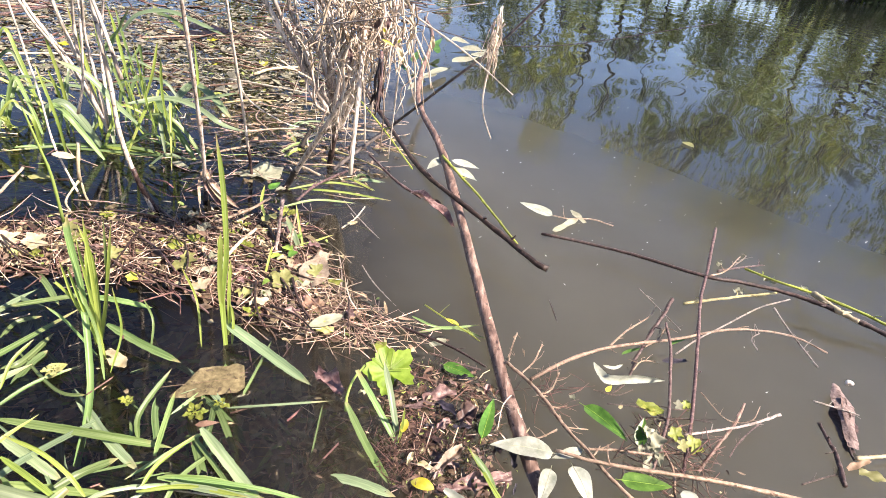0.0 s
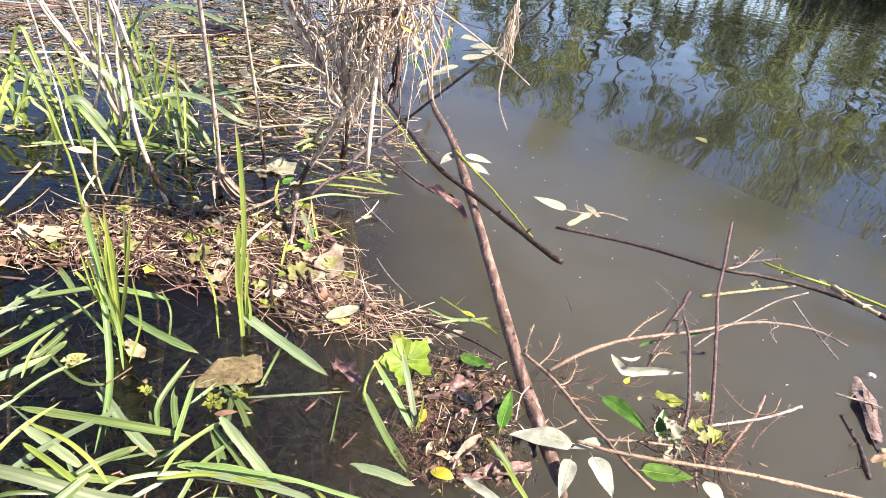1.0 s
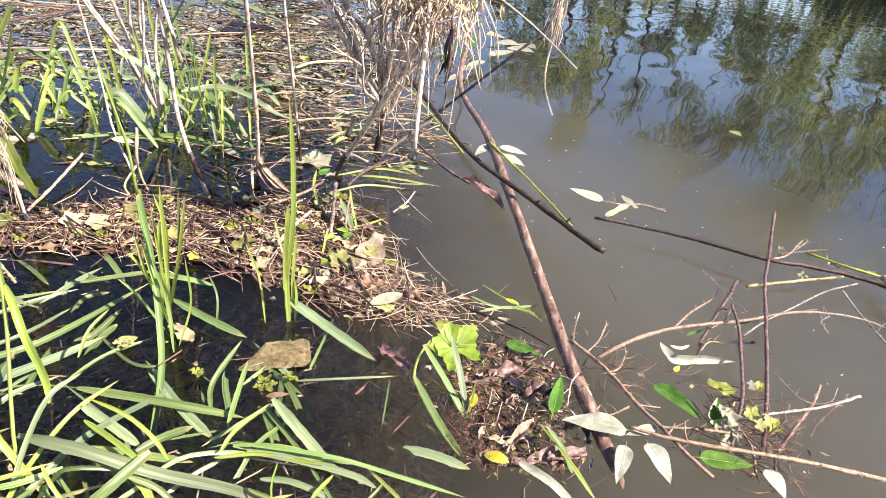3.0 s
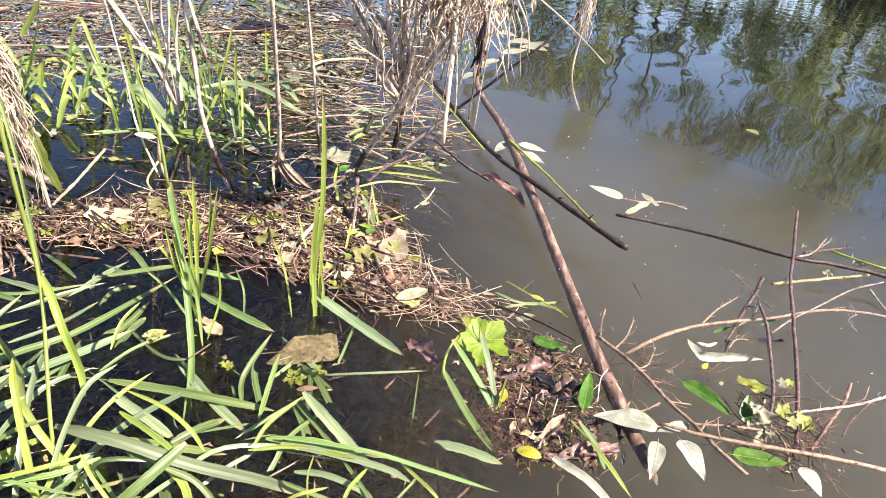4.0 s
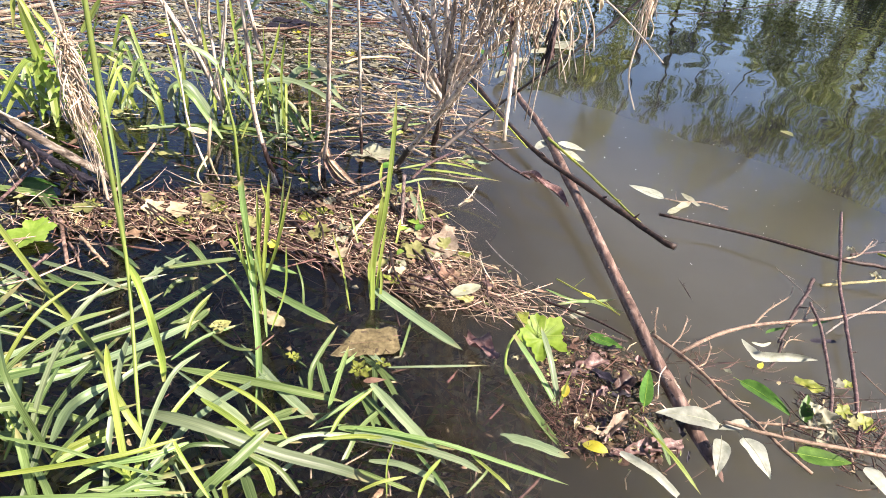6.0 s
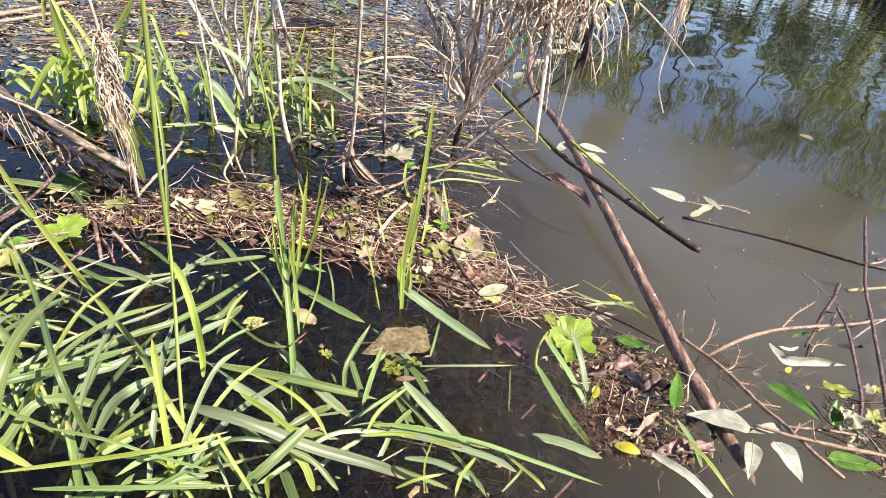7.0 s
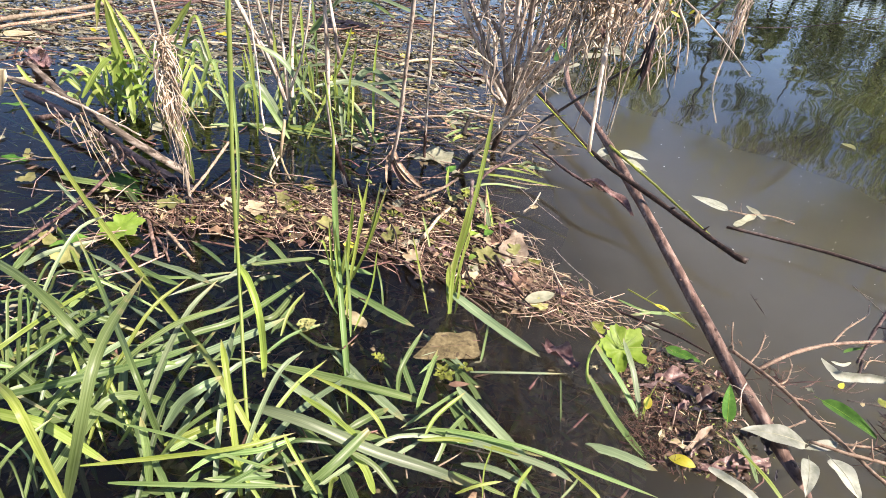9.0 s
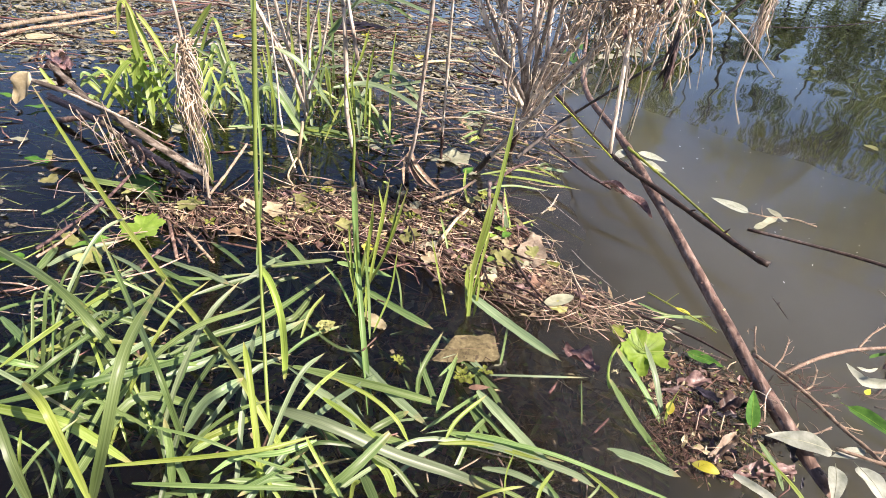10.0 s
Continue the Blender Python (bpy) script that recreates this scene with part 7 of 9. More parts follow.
leaf("bark_strip", (-0.119, 0.5, 0.004), (-0.054, 0.525, 0.004), 0.0145, BARK_DARK, "wet dark strip of bark floating", outline="ragged", wave=0.2)
leaf("dead_leaf", (-0.418, 0.505, 0.012), (-0.393, 0.514, 0.014), 0.0091, LEAF_BROWN, "small red-brown leaf on a grass blade", outline="lance")
leaf("dead_leaf", (-0.595, 0.604, 0), (-0.551, 0.58, 0.002), 0.0233, LEAF_TAN, "crumpled tan leaf in dark water", outline="ragged", wave=0.15)
leaf("leaf_scrap", (-0.63, 0.543, 0.004), (-0.614, 0.562, 0.006), 0.0196, LEAF_OLIVE, "yellow-green leaf on dark water", outline="ovate")
leaf("leaf_scrap", (-0.62, 0.535, 0.004), (-0.621, 0.554, 0.006), 0.0132, LEAF_OLIVE, "yellow-green leaf on dark water", outline="ovate")
leaf("dead_leaf", (0.170, 0.812, 0.004), (0.209, 0.823, 0.005), 0.0125, BLACK_ROOT, "black rotten leaf floating on grey water", outline="ragged")
leaf("willow_leaf", (0.108, 0.808, -0.0012), (0.170, 0.851, -0.002), 0.02, LEAF_GREEN, "green leaf awash below the branches", outline="ovate")
leaf("willow_leaf", (0.191, 0.857, -0.0012), (0.242, 0.897, -0.002), 0.02, LEAF_GREEN, "green leaf awash below the branches", outline="ovate")
leaf("willow_leaf", (0.051, 0.765, -0.0012), (0.058, 0.729, -0.002), 0.015, LEAF_GREEN, "green leaf awash below the branches", outline="ovate")
leaf("willow_leaf", (0.106, 0.624, 0), (0.113, 0.656, 0.02), 0.0165, LEAF_GREEN, "dark green leaf standing in the tangle", outline="ovate", fold=0.4)
leaf("seed_husk", (-1.228, 0.72, 0.196), (-1.262, 0.715, 0.140), 0.030, LEAF_TAN, "withered yellow seed husk hung with straw", outline="ovate", fold=0.5, wave=0.12, normal=(0.35, -0.85, 0.4), n=14)
leaf("water_plant_leaf", (0.112, 0.698, 0.01), (0.145, 0.683, 0.012), 0.018, WEED, "ragged yellow-green leaf caught on twigs", outline="ragged", wave=0.12, n=14)
leaf("water_plant_leaf", (0.118, 0.691, 0.01), (0.135, 0.676, 0.012), 0.013, WEED, "ragged yellow-green leaf caught on twigs", outline="ragged", wave=0.12, n=14)
lobed("leaf", (0.172, 0.630, 0.014), 0.026, (0, -0.5, 1), WEED, "small yellow-green lobed leaf on a drowned twig", turn=1.0, depth=0.3)
lobed("leaf", (0.153, 0.644, 0.014), 0.022, (0, -0.5, 1), WEED, "small yellow-green lobed leaf on a drowned twig", turn=2.4, depth=0.3)
lobed("leaf", (0.157, 0.626, 0.014), 0.017, (0, -0.5, 1), LEAF_OLIVE, "small yellow-green lobed leaf on a drowned twig", turn=0.2, depth=0.3)
lobed("leaf", (0.168, 0.702, 0.014), 0.015, (0, -0.5, 1), LEAF_PALE, "small yellow-green lobed leaf on a drowned twig", turn=0.5, depth=0.3)
lobed("leaf", (0.179, 0.705, 0.014), 0.013, (0, -0.5, 1), WEED, "small yellow-green lobed leaf on a drowned twig", turn=1.9, depth=0.3)
sprig("floating_sprig", (0.181, 0.709, 0.008), 0.0203, 5, WEED, "small yellow-green leaflets on a twig", 6)
leaf("withered_leaf", (0.117, 0.622, 0.03), (0.121, 0.603, 0.012), 0.022, LEAF_PALE, "crumpled whitish leaf hung in the tangle", outline="ragged", fold=0.5, wave=0.2, n=14, normal=(0.2, -0.7, 0.6))
leaf("withered_leaf", (0.113, 0.595, 0.016), (0.102, 0.576, 0.012), 0.014, LEAF_PALE, "crumpled whitish leaf hung in the tangle", outline="ragged", fold=0.6, wave=0.2, n=14, normal=(0.2, -0.7, 0.6))
leaf("willow_leaf", (0.143, 0.553, 0.014), (0.158, 0.524, 0.006), 0.020, WILLOW_PALE, "pale willow leaf hanging under a brown branch", outline="ovate", bend=0.09, fold=0.2)
stick("reed_piece", [(0.082, 0.590, 0.02), (0.098, 0.592, 0.02), (0.112, 0.593, 0.02)], 0.0017, 0.0015, BARK_ORANGE, "short tan reed lying in the tangle", "reed")
sprig("floating_sprig", (-0.43, 0.526, 0.008), 0.0265, 8, WEED, "small yellow-green rosette floating on dark water", 7)
sprig("floating_sprig", (-0.407, 0.547, 0.008), 0.0163, 6, WEED, "small yellow-green rosette floating on dark water", 8)
sprig("floating_sprig", (-0.509, 0.522, 0.008), 0.0172, 6, WEED, "small yellow-green rosette floating on dark water", 9)
sprig("floating_sprig", (-0.621, 0.546, 0.008), 0.0234, 5, LEAF_OLIVE, "yellowing rosette floating on dark water", 10)
lobed("leaf", (-0.714, 0.805, 0.012), 0.0364, (0, -0.25, 1), LEAF_OLIVE, "lobed yellow-green leaf in floating debris", turn=3.6, depth=0.3)
lobed("leaf", (-0.605, 0.837, 0.012), 0.0279, (0, -0.25, 1), LEAF_OLIVE, "lobed yellow-green leaf in floating debris", turn=3.6, depth=0.3)
lobed("leaf", (-0.65, 0.756, 0.012), 0.0225, (0, -0.25, 1), LEAF_YELLOW, "lobed yellow leaf in floating debris", turn=3.6, depth=0.3)
ivy = thing("lobed_leaf", "large bright green lobed leaf with pale veins", "leaf")
ivy_blade = lobed("leaf_blade", (-0.222, 0.636, 0.030), 0.0700, (0.2, -0.45, 0.85), LEAF_IVY, "", parent=ivy, lobes=5, depth=0.24, cup=0.22, turn=2.5, teeth=0.06)
tube("vein", [(-0.222, 0.633, 0.037), (-0.246, 0.637, 0.047)], 0.0007, 0.0003, GRASS_YELLOW, ivy_blade, n=4, sides=4)
tube("vein", [(-0.222, 0.633, 0.037), (-0.237, 0.647, 0.053)], 0.0007, 0.0003, GRASS_YELLOW, ivy_blade, n=4, sides=4)
tube("vein", [(-0.222, 0.633, 0.037), (-0.222, 0.651, 0.054)], 0.0007, 0.0003, GRASS_YELLOW, ivy_blade, n=4, sides=4)
tube("vein", [(-0.222, 0.633, 0.037), (-0.207, 0.647, 0.049)], 0.0007, 0.0003, GRASS_YELLOW, ivy_blade, n=4, sides=4)
tube("vein", [(-0.222, 0.633, 0.037), (-0.198, 0.637, 0.041)], 0.0007, 0.0003, GRASS_YELLOW, ivy_blade, n=4, sides=4)
lobed("leaf", (-0.986, 0.648, 0.01), 0.0707, (0, -0.25, 1), LEAF_BRIGHT, "bright green lobed leaf on floating debris", lobes=7, depth=0.2, teeth=0.08)
lobed("leaf", (-0.994, 0.554, 0.006), 0.0486, (0, -0.25, 1), LEAF_OLIVE, "yellow-green lobed leaf in dark water", lobes=5, depth=0.3)
lobed("leaf", (-1.24, 0.726, 0.006), 0.0339, (0, -0.25, 1), LEAF_OLIVE, "yellow leaf in dark water", lobes=3, depth=0.3)
leaf("leaf_scrap", (-1.135, 0.796, 0.004), (-1.038, 0.763, 0.004), 0.0372, LEAF_GREEN, "pale green leaf floating on dark water", outline="lance")
leaf("leaf_scrap", (-1.158, 0.8, 0.004), (-1.08, 0.809, 0.004), 0.0295, LEAF_GREEN, "pale green leaf floating on dark water", outline="lance")
leaf("dead_leaf", (-2.092, 1.474, 0.006), (-2.091, 1.578, 0.006), 0.0861, LEAF_TAN, "yellowed leaf on the floating mat", outline="lance")
leaf("willow_leaf", (-0.409, 3.095, 0.02), (-0.293, 3.044, 0.03), 0.0964, LEAF_PALE, "pale green willow leaf behind the dead bush", outline="lance")
leaf("willow_leaf", (-0.404, 2.718, 0.02), (-0.305, 2.863, 0.03), 0.0648, LEAF_PALE, "pale green willow leaf behind the dead bush", outline="lance")
leaf("willow_leaf", (-0.343, 2.994, 0.02), (-0.215, 2.9, 0.03), 0.0916, LEAF_PALE, "pale green willow leaf behind the dead bush", outline="lance")
leaf("willow_leaf", (-0.411, 2.583, 0.02), (-0.456, 2.334, 0.03), 0.0485, LEAF_PALE, "pale green willow leaf behind the dead bush", outline="lance")
leaf("willow_leaf", (-0.3, 3.15, 0.02), (-0.213, 3.008, 0.03), 0.0939, LEAF_PALE, "pale green willow leaf behind the dead bush", outline="lance")
leaf("willow_leaf", (-0.438, 2.442, 0.02), (-0.468, 2.263, 0.03), 0.0480, LEAF_PALE, "pale green willow leaf behind the dead bush", outline="lance")
leaf("willow_leaf", (-0.464, 2.263, 0.02), (-0.48, 2.075, 0.03), 0.0371, LEAF_PALE, "pale green willow leaf behind the dead bush", outline="lance")
leaf("willow_leaf", (-0.393, 3.293, 0.02), (-0.475, 3.216, 0.03), 0.1073, LEAF_PALE, "pale green willow leaf behind the dead bush", outline="lance")
leaf("willow_leaf", (-0.526, 2.837, 0.03), (-0.508, 3.099, 0.05), 0.0397, LEAF_GREEN, "dark green leaf behind the dead bush", outline="ovate")
leaf("willow_leaf", (-0.549, 2.535, 0.03), (-0.552, 2.718, 0.05), 0.0314, LEAF_GREEN, "dark green leaf behind the dead bush", outline="ovate")
leaf("willow_leaf", (-0.489, 2.464, 0.03), (-0.508, 2.617, 0.05), 0.0280, LEAF_GREEN, "dark green leaf behind the dead bush", outline="ovate")
leaf("willow_leaf", (-0.482, 2.803, 0.03), (-0.526, 2.989, 0.05), 0.0331, LEAF_GREEN, "dark green leaf behind the dead bush", outline="ovate")
leaf("willow_leaf", (-0.539, 2.364, 0.03), (-0.595, 2.47, 0.05), 0.0323, LEAF_GREEN, "dark green leaf behind the dead bush", outline="ovate")
stick("willow_shoot", [(-0.207, 0.838, 0.006), (-0.173, 0.808, 0.01), (-0.144, 0.787, 0.012), (-0.111, 0.767, 0.008)], 0.0014, 0.0010, TWIG_GREEN, "thin yellow-green sprig floating", "branch")
leaf("yellow_leaf", (-0.168, 0.802, 0.012), (-0.147, 0.793, 0.012), 0.0081, LEAF_YELLOW, "tiny yellow leaf on a sprig")
wisp = thing("grass_wisp", "thin green grass wisp floating", "grass", group="grass wisps")
blade(wisp, [(-0.221, 0.803, 0.004), (-0.173, 0.785, 0.006), (-0.114, 0.815, 0.004)], 0.0043, GRASS)
wisp = thing("grass_wisp", "thin green grass wisp floating", "grass", group="grass wisps")
blade(wisp, [(-0.209, 0.762, 0.004), (-0.157, 0.791, 0.006), (-0.103, 0.782, 0.004)], 0.0043, GRASS)
stick("stem_stump", [(-0.513, 1.015, 0.06), (-0.498, 0.959, 0.03), (-0.482, 0.899, 0)], 0.0037, 0.0031, BARK_PINK, "broken pinkish-grey stalk stub standing in the raft", "stem")
stick("stem_stump", [(-0.48, 1.002, 0.05), (-0.469, 0.946, 0.03), (-0.452, 0.888, 0)], 0.0020, 0.0019, BARK_ORANGE, "short tan stem standing in the raft", "stem")
stick("reed_piece", [(-0.607, 0.935, 0.03), (-0.566, 0.985, 0.04), (-0.543, 1.03, 0.05)], 0.0028, 0.0025, BARK_ORANGE, "tan reed leaning on the raft", "reed")
stick("reed_piece", [(-0.551, 0.833, 0.012), (-0.545, 0.897, 0.02), (-0.532, 0.938, 0.03)], 0.0036, 0.0024, STRAW_OLD, "bent pale reed leaning on the raft", "reed")
stick("twig", [(-0.516, 1.098, 0.02), (-0.499, 1.168, 0.03), (-0.461, 1.273, 0.03)], 0.0031, 0.0025, BARK_RED, "red-brown twig at the edge of the raft", "branch")
grass_8 = thing("grass_clump", "small green and yellow blades growing behind the raft", "grass", group="grass clumps")
blade(grass_8, [(-0.454, 0.945, 0), (-0.467, 0.947, 0.03), (-0.489, 0.969, 0.05)], 0.0101, GRASS_BLUE)
blade(grass_8, [(-0.449, 0.951, 0), (-0.466, 0.974, 0.03), (-0.483, 1.003, 0.06)], 0.0041, GRASS_YELLOW)
blade(grass_8, [(-0.529, 0.961, 0), (-0.462, 0.948, 0.006), (-0.413, 1.015, 0.004)], 0.0041, GRASS_YELLOW)
blade(grass_8, [(-0.541, 1.19, 0.004), (-0.456, 1.206, 0.006), (-0.344, 1.216, 0.002)], 0.0049, GRASS_YELLOW)
blade(grass_8, [(-0.543, 1.072, 0.01), (-0.489, 1.132, 0.012), (-0.411, 1.168, 0.004)], 0.0047, GRASS)
blade(grass_8, [(-0.559, 1.164, 0.01), (-0.489, 1.232, 0.012), (-0.415, 1.254, 0.004)], 0.0050, GRASS_YELLOW)
blade(grass_8, [(-0.553, 1.032, 0), (-0.566, 1.041, 0.03), (-0.575, 1.079, 0.05)], 0.0055, GRASS_YELLOW)
blade(grass_8, [(-0.529, 0.814, 0), (-0.545, 0.83, 0.03), (-0.562, 0.854, 0.05)], 0.0037, GRASS)
blade(grass_8, [(-0.477, 0.845, 0), (-0.477, 0.859, 0.02), (-0.483, 0.891, 0.03)], 0.0038, GRASS_YELLOW)
leaf("small_leaf", (-0.474, 0.925, 0.014), (-0.452, 0.903, 0.02), 0.0179, LEAF_BRIGHT, "", parent=grass_8, outline="ovate", fold=0.3)
leaf("small_leaf", (-0.457, 0.895, 0.014), (-0.442, 0.903, 0.02), 0.0164, LEAF_GREEN, "", parent=grass_8, outline="ovate", fold=0.3)
leaf("small_leaf", (-0.472, 0.896, 0.014), (-0.476, 0.868, 0.02), 0.0148, LEAF_BRIGHT, "", parent=grass_8, outline="ovate", fold=0.3)
leaf("small_leaf", (-0.466, 0.953, 0.014), (-0.458, 0.969, 0.02), 0.0116, LEAF_GREEN, "", parent=grass_8, outline="ovate", fold=0.3)
leaf("small_leaf", (-0.546, 0.999, 0.014), (-0.537, 1.017, 0.02), 0.0172, LEAF_OLIVE, "", parent=grass_8, outline="ovate", fold=0.3)
leaf("small_leaf", (-0.544, 1.031, 0.014), (-0.522, 1.004, 0.02), 0.0156, LEAF_OLIVE, "", parent=grass_8, outline="ovate", fold=0.3)
leaf("small_leaf", (-0.463, 0.801, 0.014), (-0.451, 0.802, 0.02), 0.0152, LEAF_BRIGHT, "", parent=grass_8, outline="ovate", fold=0.3)
leaf("small_leaf", (-0.589, 1.138, 0.014), (-0.579, 1.17, 0.02), 0.0194, LEAF_GREEN, "", parent=grass_8, outline="ovate", fold=0.3)
shrub = thing("dead_shrub", "bleached dead shrub with many forked stems standing in water", "shrub")
SHRUB_STEMS = [
    ([(-0.519, 1.335, 0.128), (-0.569, 1.312, 0.213), (-0.607, 1.289, 0.282), (-0.638, 1.266, 0.347), (-0.66, 1.243, 0.407)], 0.0049, 0.0022, STALK),
    ([(-0.51, 1.335, 0.136), (-0.554, 1.312, 0.21), (-0.589, 1.288, 0.279), (-0.621, 1.265, 0.349), (-0.636, 1.242, 0.41)], 0.0038, 0.0022, STEM_GREY),
    ([(-0.514, 1.335, 0.142), (-0.534, 1.311, 0.231), (-0.553, 1.288, 0.29), (-0.586, 1.264, 0.332), (-0.597, 1.24, 0.395)], 0.0032, 0.0018, STEM_GREY),
    ([(-0.512, 1.335, 0.142), (-0.533, 1.326, 0.216), (-0.549, 1.316, 0.287), (-0.555, 1.307, 0.354), (-0.553, 1.297, 0.418)], 0.0043, 0.0022, STALK),
    ([(-0.512, 1.335, 0.148), (-0.52, 1.309, 0.245), (-0.514, 1.283, 0.296), (-0.517, 1.256, 0.363), (-0.516, 1.23, 0.425)], 0.0054, 0.0026, STEM_GREY),
    ([(-0.51, 1.335, 0.153), (-0.504, 1.32, 0.234), (-0.51, 1.306, 0.305), (-0.501, 1.291, 0.362), (-0.495, 1.277, 0.426)], 0.0038, 0.0022, STEM_GREY),
    ([(-0.507, 1.335, 0.156), (-0.486, 1.326, 0.223), (-0.487, 1.318, 0.295), (-0.487, 1.309, 0.363), (-0.489, 1.301, 0.426)], 0.0038, 0.0018, STALK),
    ([(-0.506, 1.335, 0.158), (-0.469, 1.313, 0.234), (-0.453, 1.291, 0.303), (-0.441, 1.27, 0.362), (-0.436, 1.248, 0.425)], 0.0043, 0.0022, STEM_GREY),
    ([(-0.509, 1.335, 0.149), (-0.496, 1.315, 0.212), (-0.451, 1.294, 0.275), (-0.428, 1.274, 0.32), (-0.408, 1.253, 0.378), (-0.391, 1.233, 0.431)], 0.0049, 0.0026, STEM_GREY),
    ([(-0.516, 1.335, 0.144), (-0.55, 1.315, 0.197), (-0.571, 1.296, 0.258), (-0.57, 1.276, 0.3), (-0.581, 1.257, 0.355), (-0.579, 1.237, 0.407)], 0.0027, 0.0013, STALK),
    ([(-0.52, 1.335, 0.128), (-0.551, 1.304, 0.162), (-0.547, 1.273, 0.224), (-0.552, 1.243, 0.285)], 0.0022, 0.0014, STEM_GREY),
    ([(-0.522, 1.335, 0.121), (-0.566, 1.316, 0.176), (-0.582, 1.297, 0.238), (-0.609, 1.278, 0.283), (-0.651, 1.259, 0.3)], 0.0027, 0.0014, STEM_GREY),
    ([(-0.501, 1.335, 0.163), (-0.488, 1.321, 0.224), (-0.448, 1.307, 0.302), (-0.401, 1.292, 0.354), (-0.37, 1.278, 0.401)], 0.0027, 0.0014, STALK),
    ([(-0.501, 1.31, 0.107), (-0.453, 1.24, 0.237), (-0.408, 1.17, 0.32), (-0.386, 1.1, 0.389), (-0.374, 1.03, 0.43)], 0.0044, 0.0018, STALK),
    ([(-0.498, 1.31, 0.115), (-0.479, 1.24, 0.197), (-0.43, 1.17, 0.317), (-0.414, 1.1, 0.385), (-0.4, 1.03, 0.426)], 0.0038, 0.0014, STEM_GREY),
    ([(-0.499, 1.31, 0.108), (-0.488, 1.24, 0.184), (-0.461, 1.17, 0.281), (-0.446, 1.1, 0.38), (-0.438, 1.03, 0.421)], 0.0038, 0.0014, STEM_GREY),
    ([(-0.495, 1.31, 0.115), (-0.439, 1.24, 0.228), (-0.393, 1.17, 0.287), (-0.355, 1.1, 0.366), (-0.339, 1.03, 0.427)], 0.0033, 0.0014, STALK),
    ([(-0.508, 1.31, 0.106), (-0.498, 1.24, 0.194), (-0.483, 1.17, 0.277), (-0.469, 1.1, 0.377), (-0.461, 1.03, 0.418)], 0.0038, 0.0018, STEM_GREY),
    ([(-0.488, 1.31, 0.142), (-0.435, 1.24, 0.251), (-0.423, 1.17, 0.318), (-0.393, 1.1, 0.37), (-0.384, 1.03, 0.42)], 0.0027, 0.0010, STEM_GREY),
    ([(-0.477, 1.31, 0.157), (-0.422, 1.217, 0.241), (-0.366, 1.123, 0.324), (-0.333, 1.03, 0.369)], 0.0021, 0.0011, STALK),
]
R = random.Random(91)
for pts, r0, r1, m in SHRUB_STEMS:
    stem = tube("stem", pts, r0 * 1.45, r1 * 1.8, m, shrub, n=20, lumps=0.08, wob=0.0012)
    line = glide(pts, 30)
    for k in range(5):          # side twigs that fork away from the stem
        q = R.randint(11, 29)
        t = (line[q + 1] - line[q - 1]).normalized()
        d = (t + Vector((R.gauss(0, 0.55), R.gauss(0, 0.4), R.gauss(0.05, 0.35)))).normalized()
        L = R.uniform(0.03, 0.10)
        e = line[q] + d * L + Vector((0, 0, R.uniform(-0.012, 0.01)))
        mid = line[q].lerp(e, 0.5) + Vector((R.gauss(0, 0.005), R.gauss(0, 0.005), R.gauss(0.003, 0.005)))
        r = R.uniform(0.0014, 0.0029)
        mat_k = R.choice((STRAW, STALK, STEM_GREY, STRAW))
        tube("twig", [line[q], mid, e], r, r * 0.45, mat_k, stem, n=7, sides=5, wob=0.0006)
        if R.random() < 0.55:
            d2 = (d + Vector((R.gauss(0, 0.7), R.gauss(0, 0.5), R.gauss(0, 0.5)))).normalized()
            tube("twig", [mid, mid + d2 * (L * 0.3), mid + d2 * (L * 0.55) + Vector((0, 0, R.uniform(-0.012, 0.004)))], r * 0.7, r * 0.35, mat_k, stem, n=5, sides=4, wob=0.0005)
    for k in range(2):          # limp strands of flood straw draped over it
        p = line[R.randint(9, 29)] + Vector((R.gauss(0, 0.006), R.gauss(0, 0.006), 0.004))
        fall, side = R.uniform(0.03, 0.10), R.gauss(0, 0.02)
        tube("straw", [p + Vector((-side * 0.6, R.gauss(0, 0.01), -fall * 0.3)), p, p + Vector((side * 0.6, R.gauss(0, 0.006), -fall * 0.45)), p + Vector((side + R.gauss(0, 0.008), R.gauss(0, 0.008), -fall))], R.uniform(0.0006, 0.0013), 0.0005, R.choice((STRAW, STRAW, STRAW_OLD)), stem, n=9, sides=4)
for k in range(7):              # loose shreds of bark hanging at the fork
    a = Vector((-0.492 + R.gauss(0, 0.008), 1.30 + R.gauss(0, 0.012), 0.175 + R.gauss(0, 0.012)))
    tube("peeled_bark", [a, a + Vector((R.gauss(0.002, 0.008), -0.015, -0.03)), a + Vector((R.gauss(0.008, 0.016), -0.025, -R.uniform(0.05, 0.10)))], R.uniform(0.0009, 0.0019), 0.0006, R.choice((STRAW, STALK)), shrub, n=7, sides=5, wob=0.001)
ROOT_AT = (-0.284, 0.717, 0.362)
REED = [(-0.336, 0.849, 0.423), (-0.332, 0.825, 0.376), (-0.327, 0.791, 0.308), (-0.321, 0.757, 0.241)]
bush_near = thing("flood_straw_bundle", "bundle of bleached flood straw and black roots hanging from thin branches", "straw bundle")

# ---- more of the dense foreground grass ----


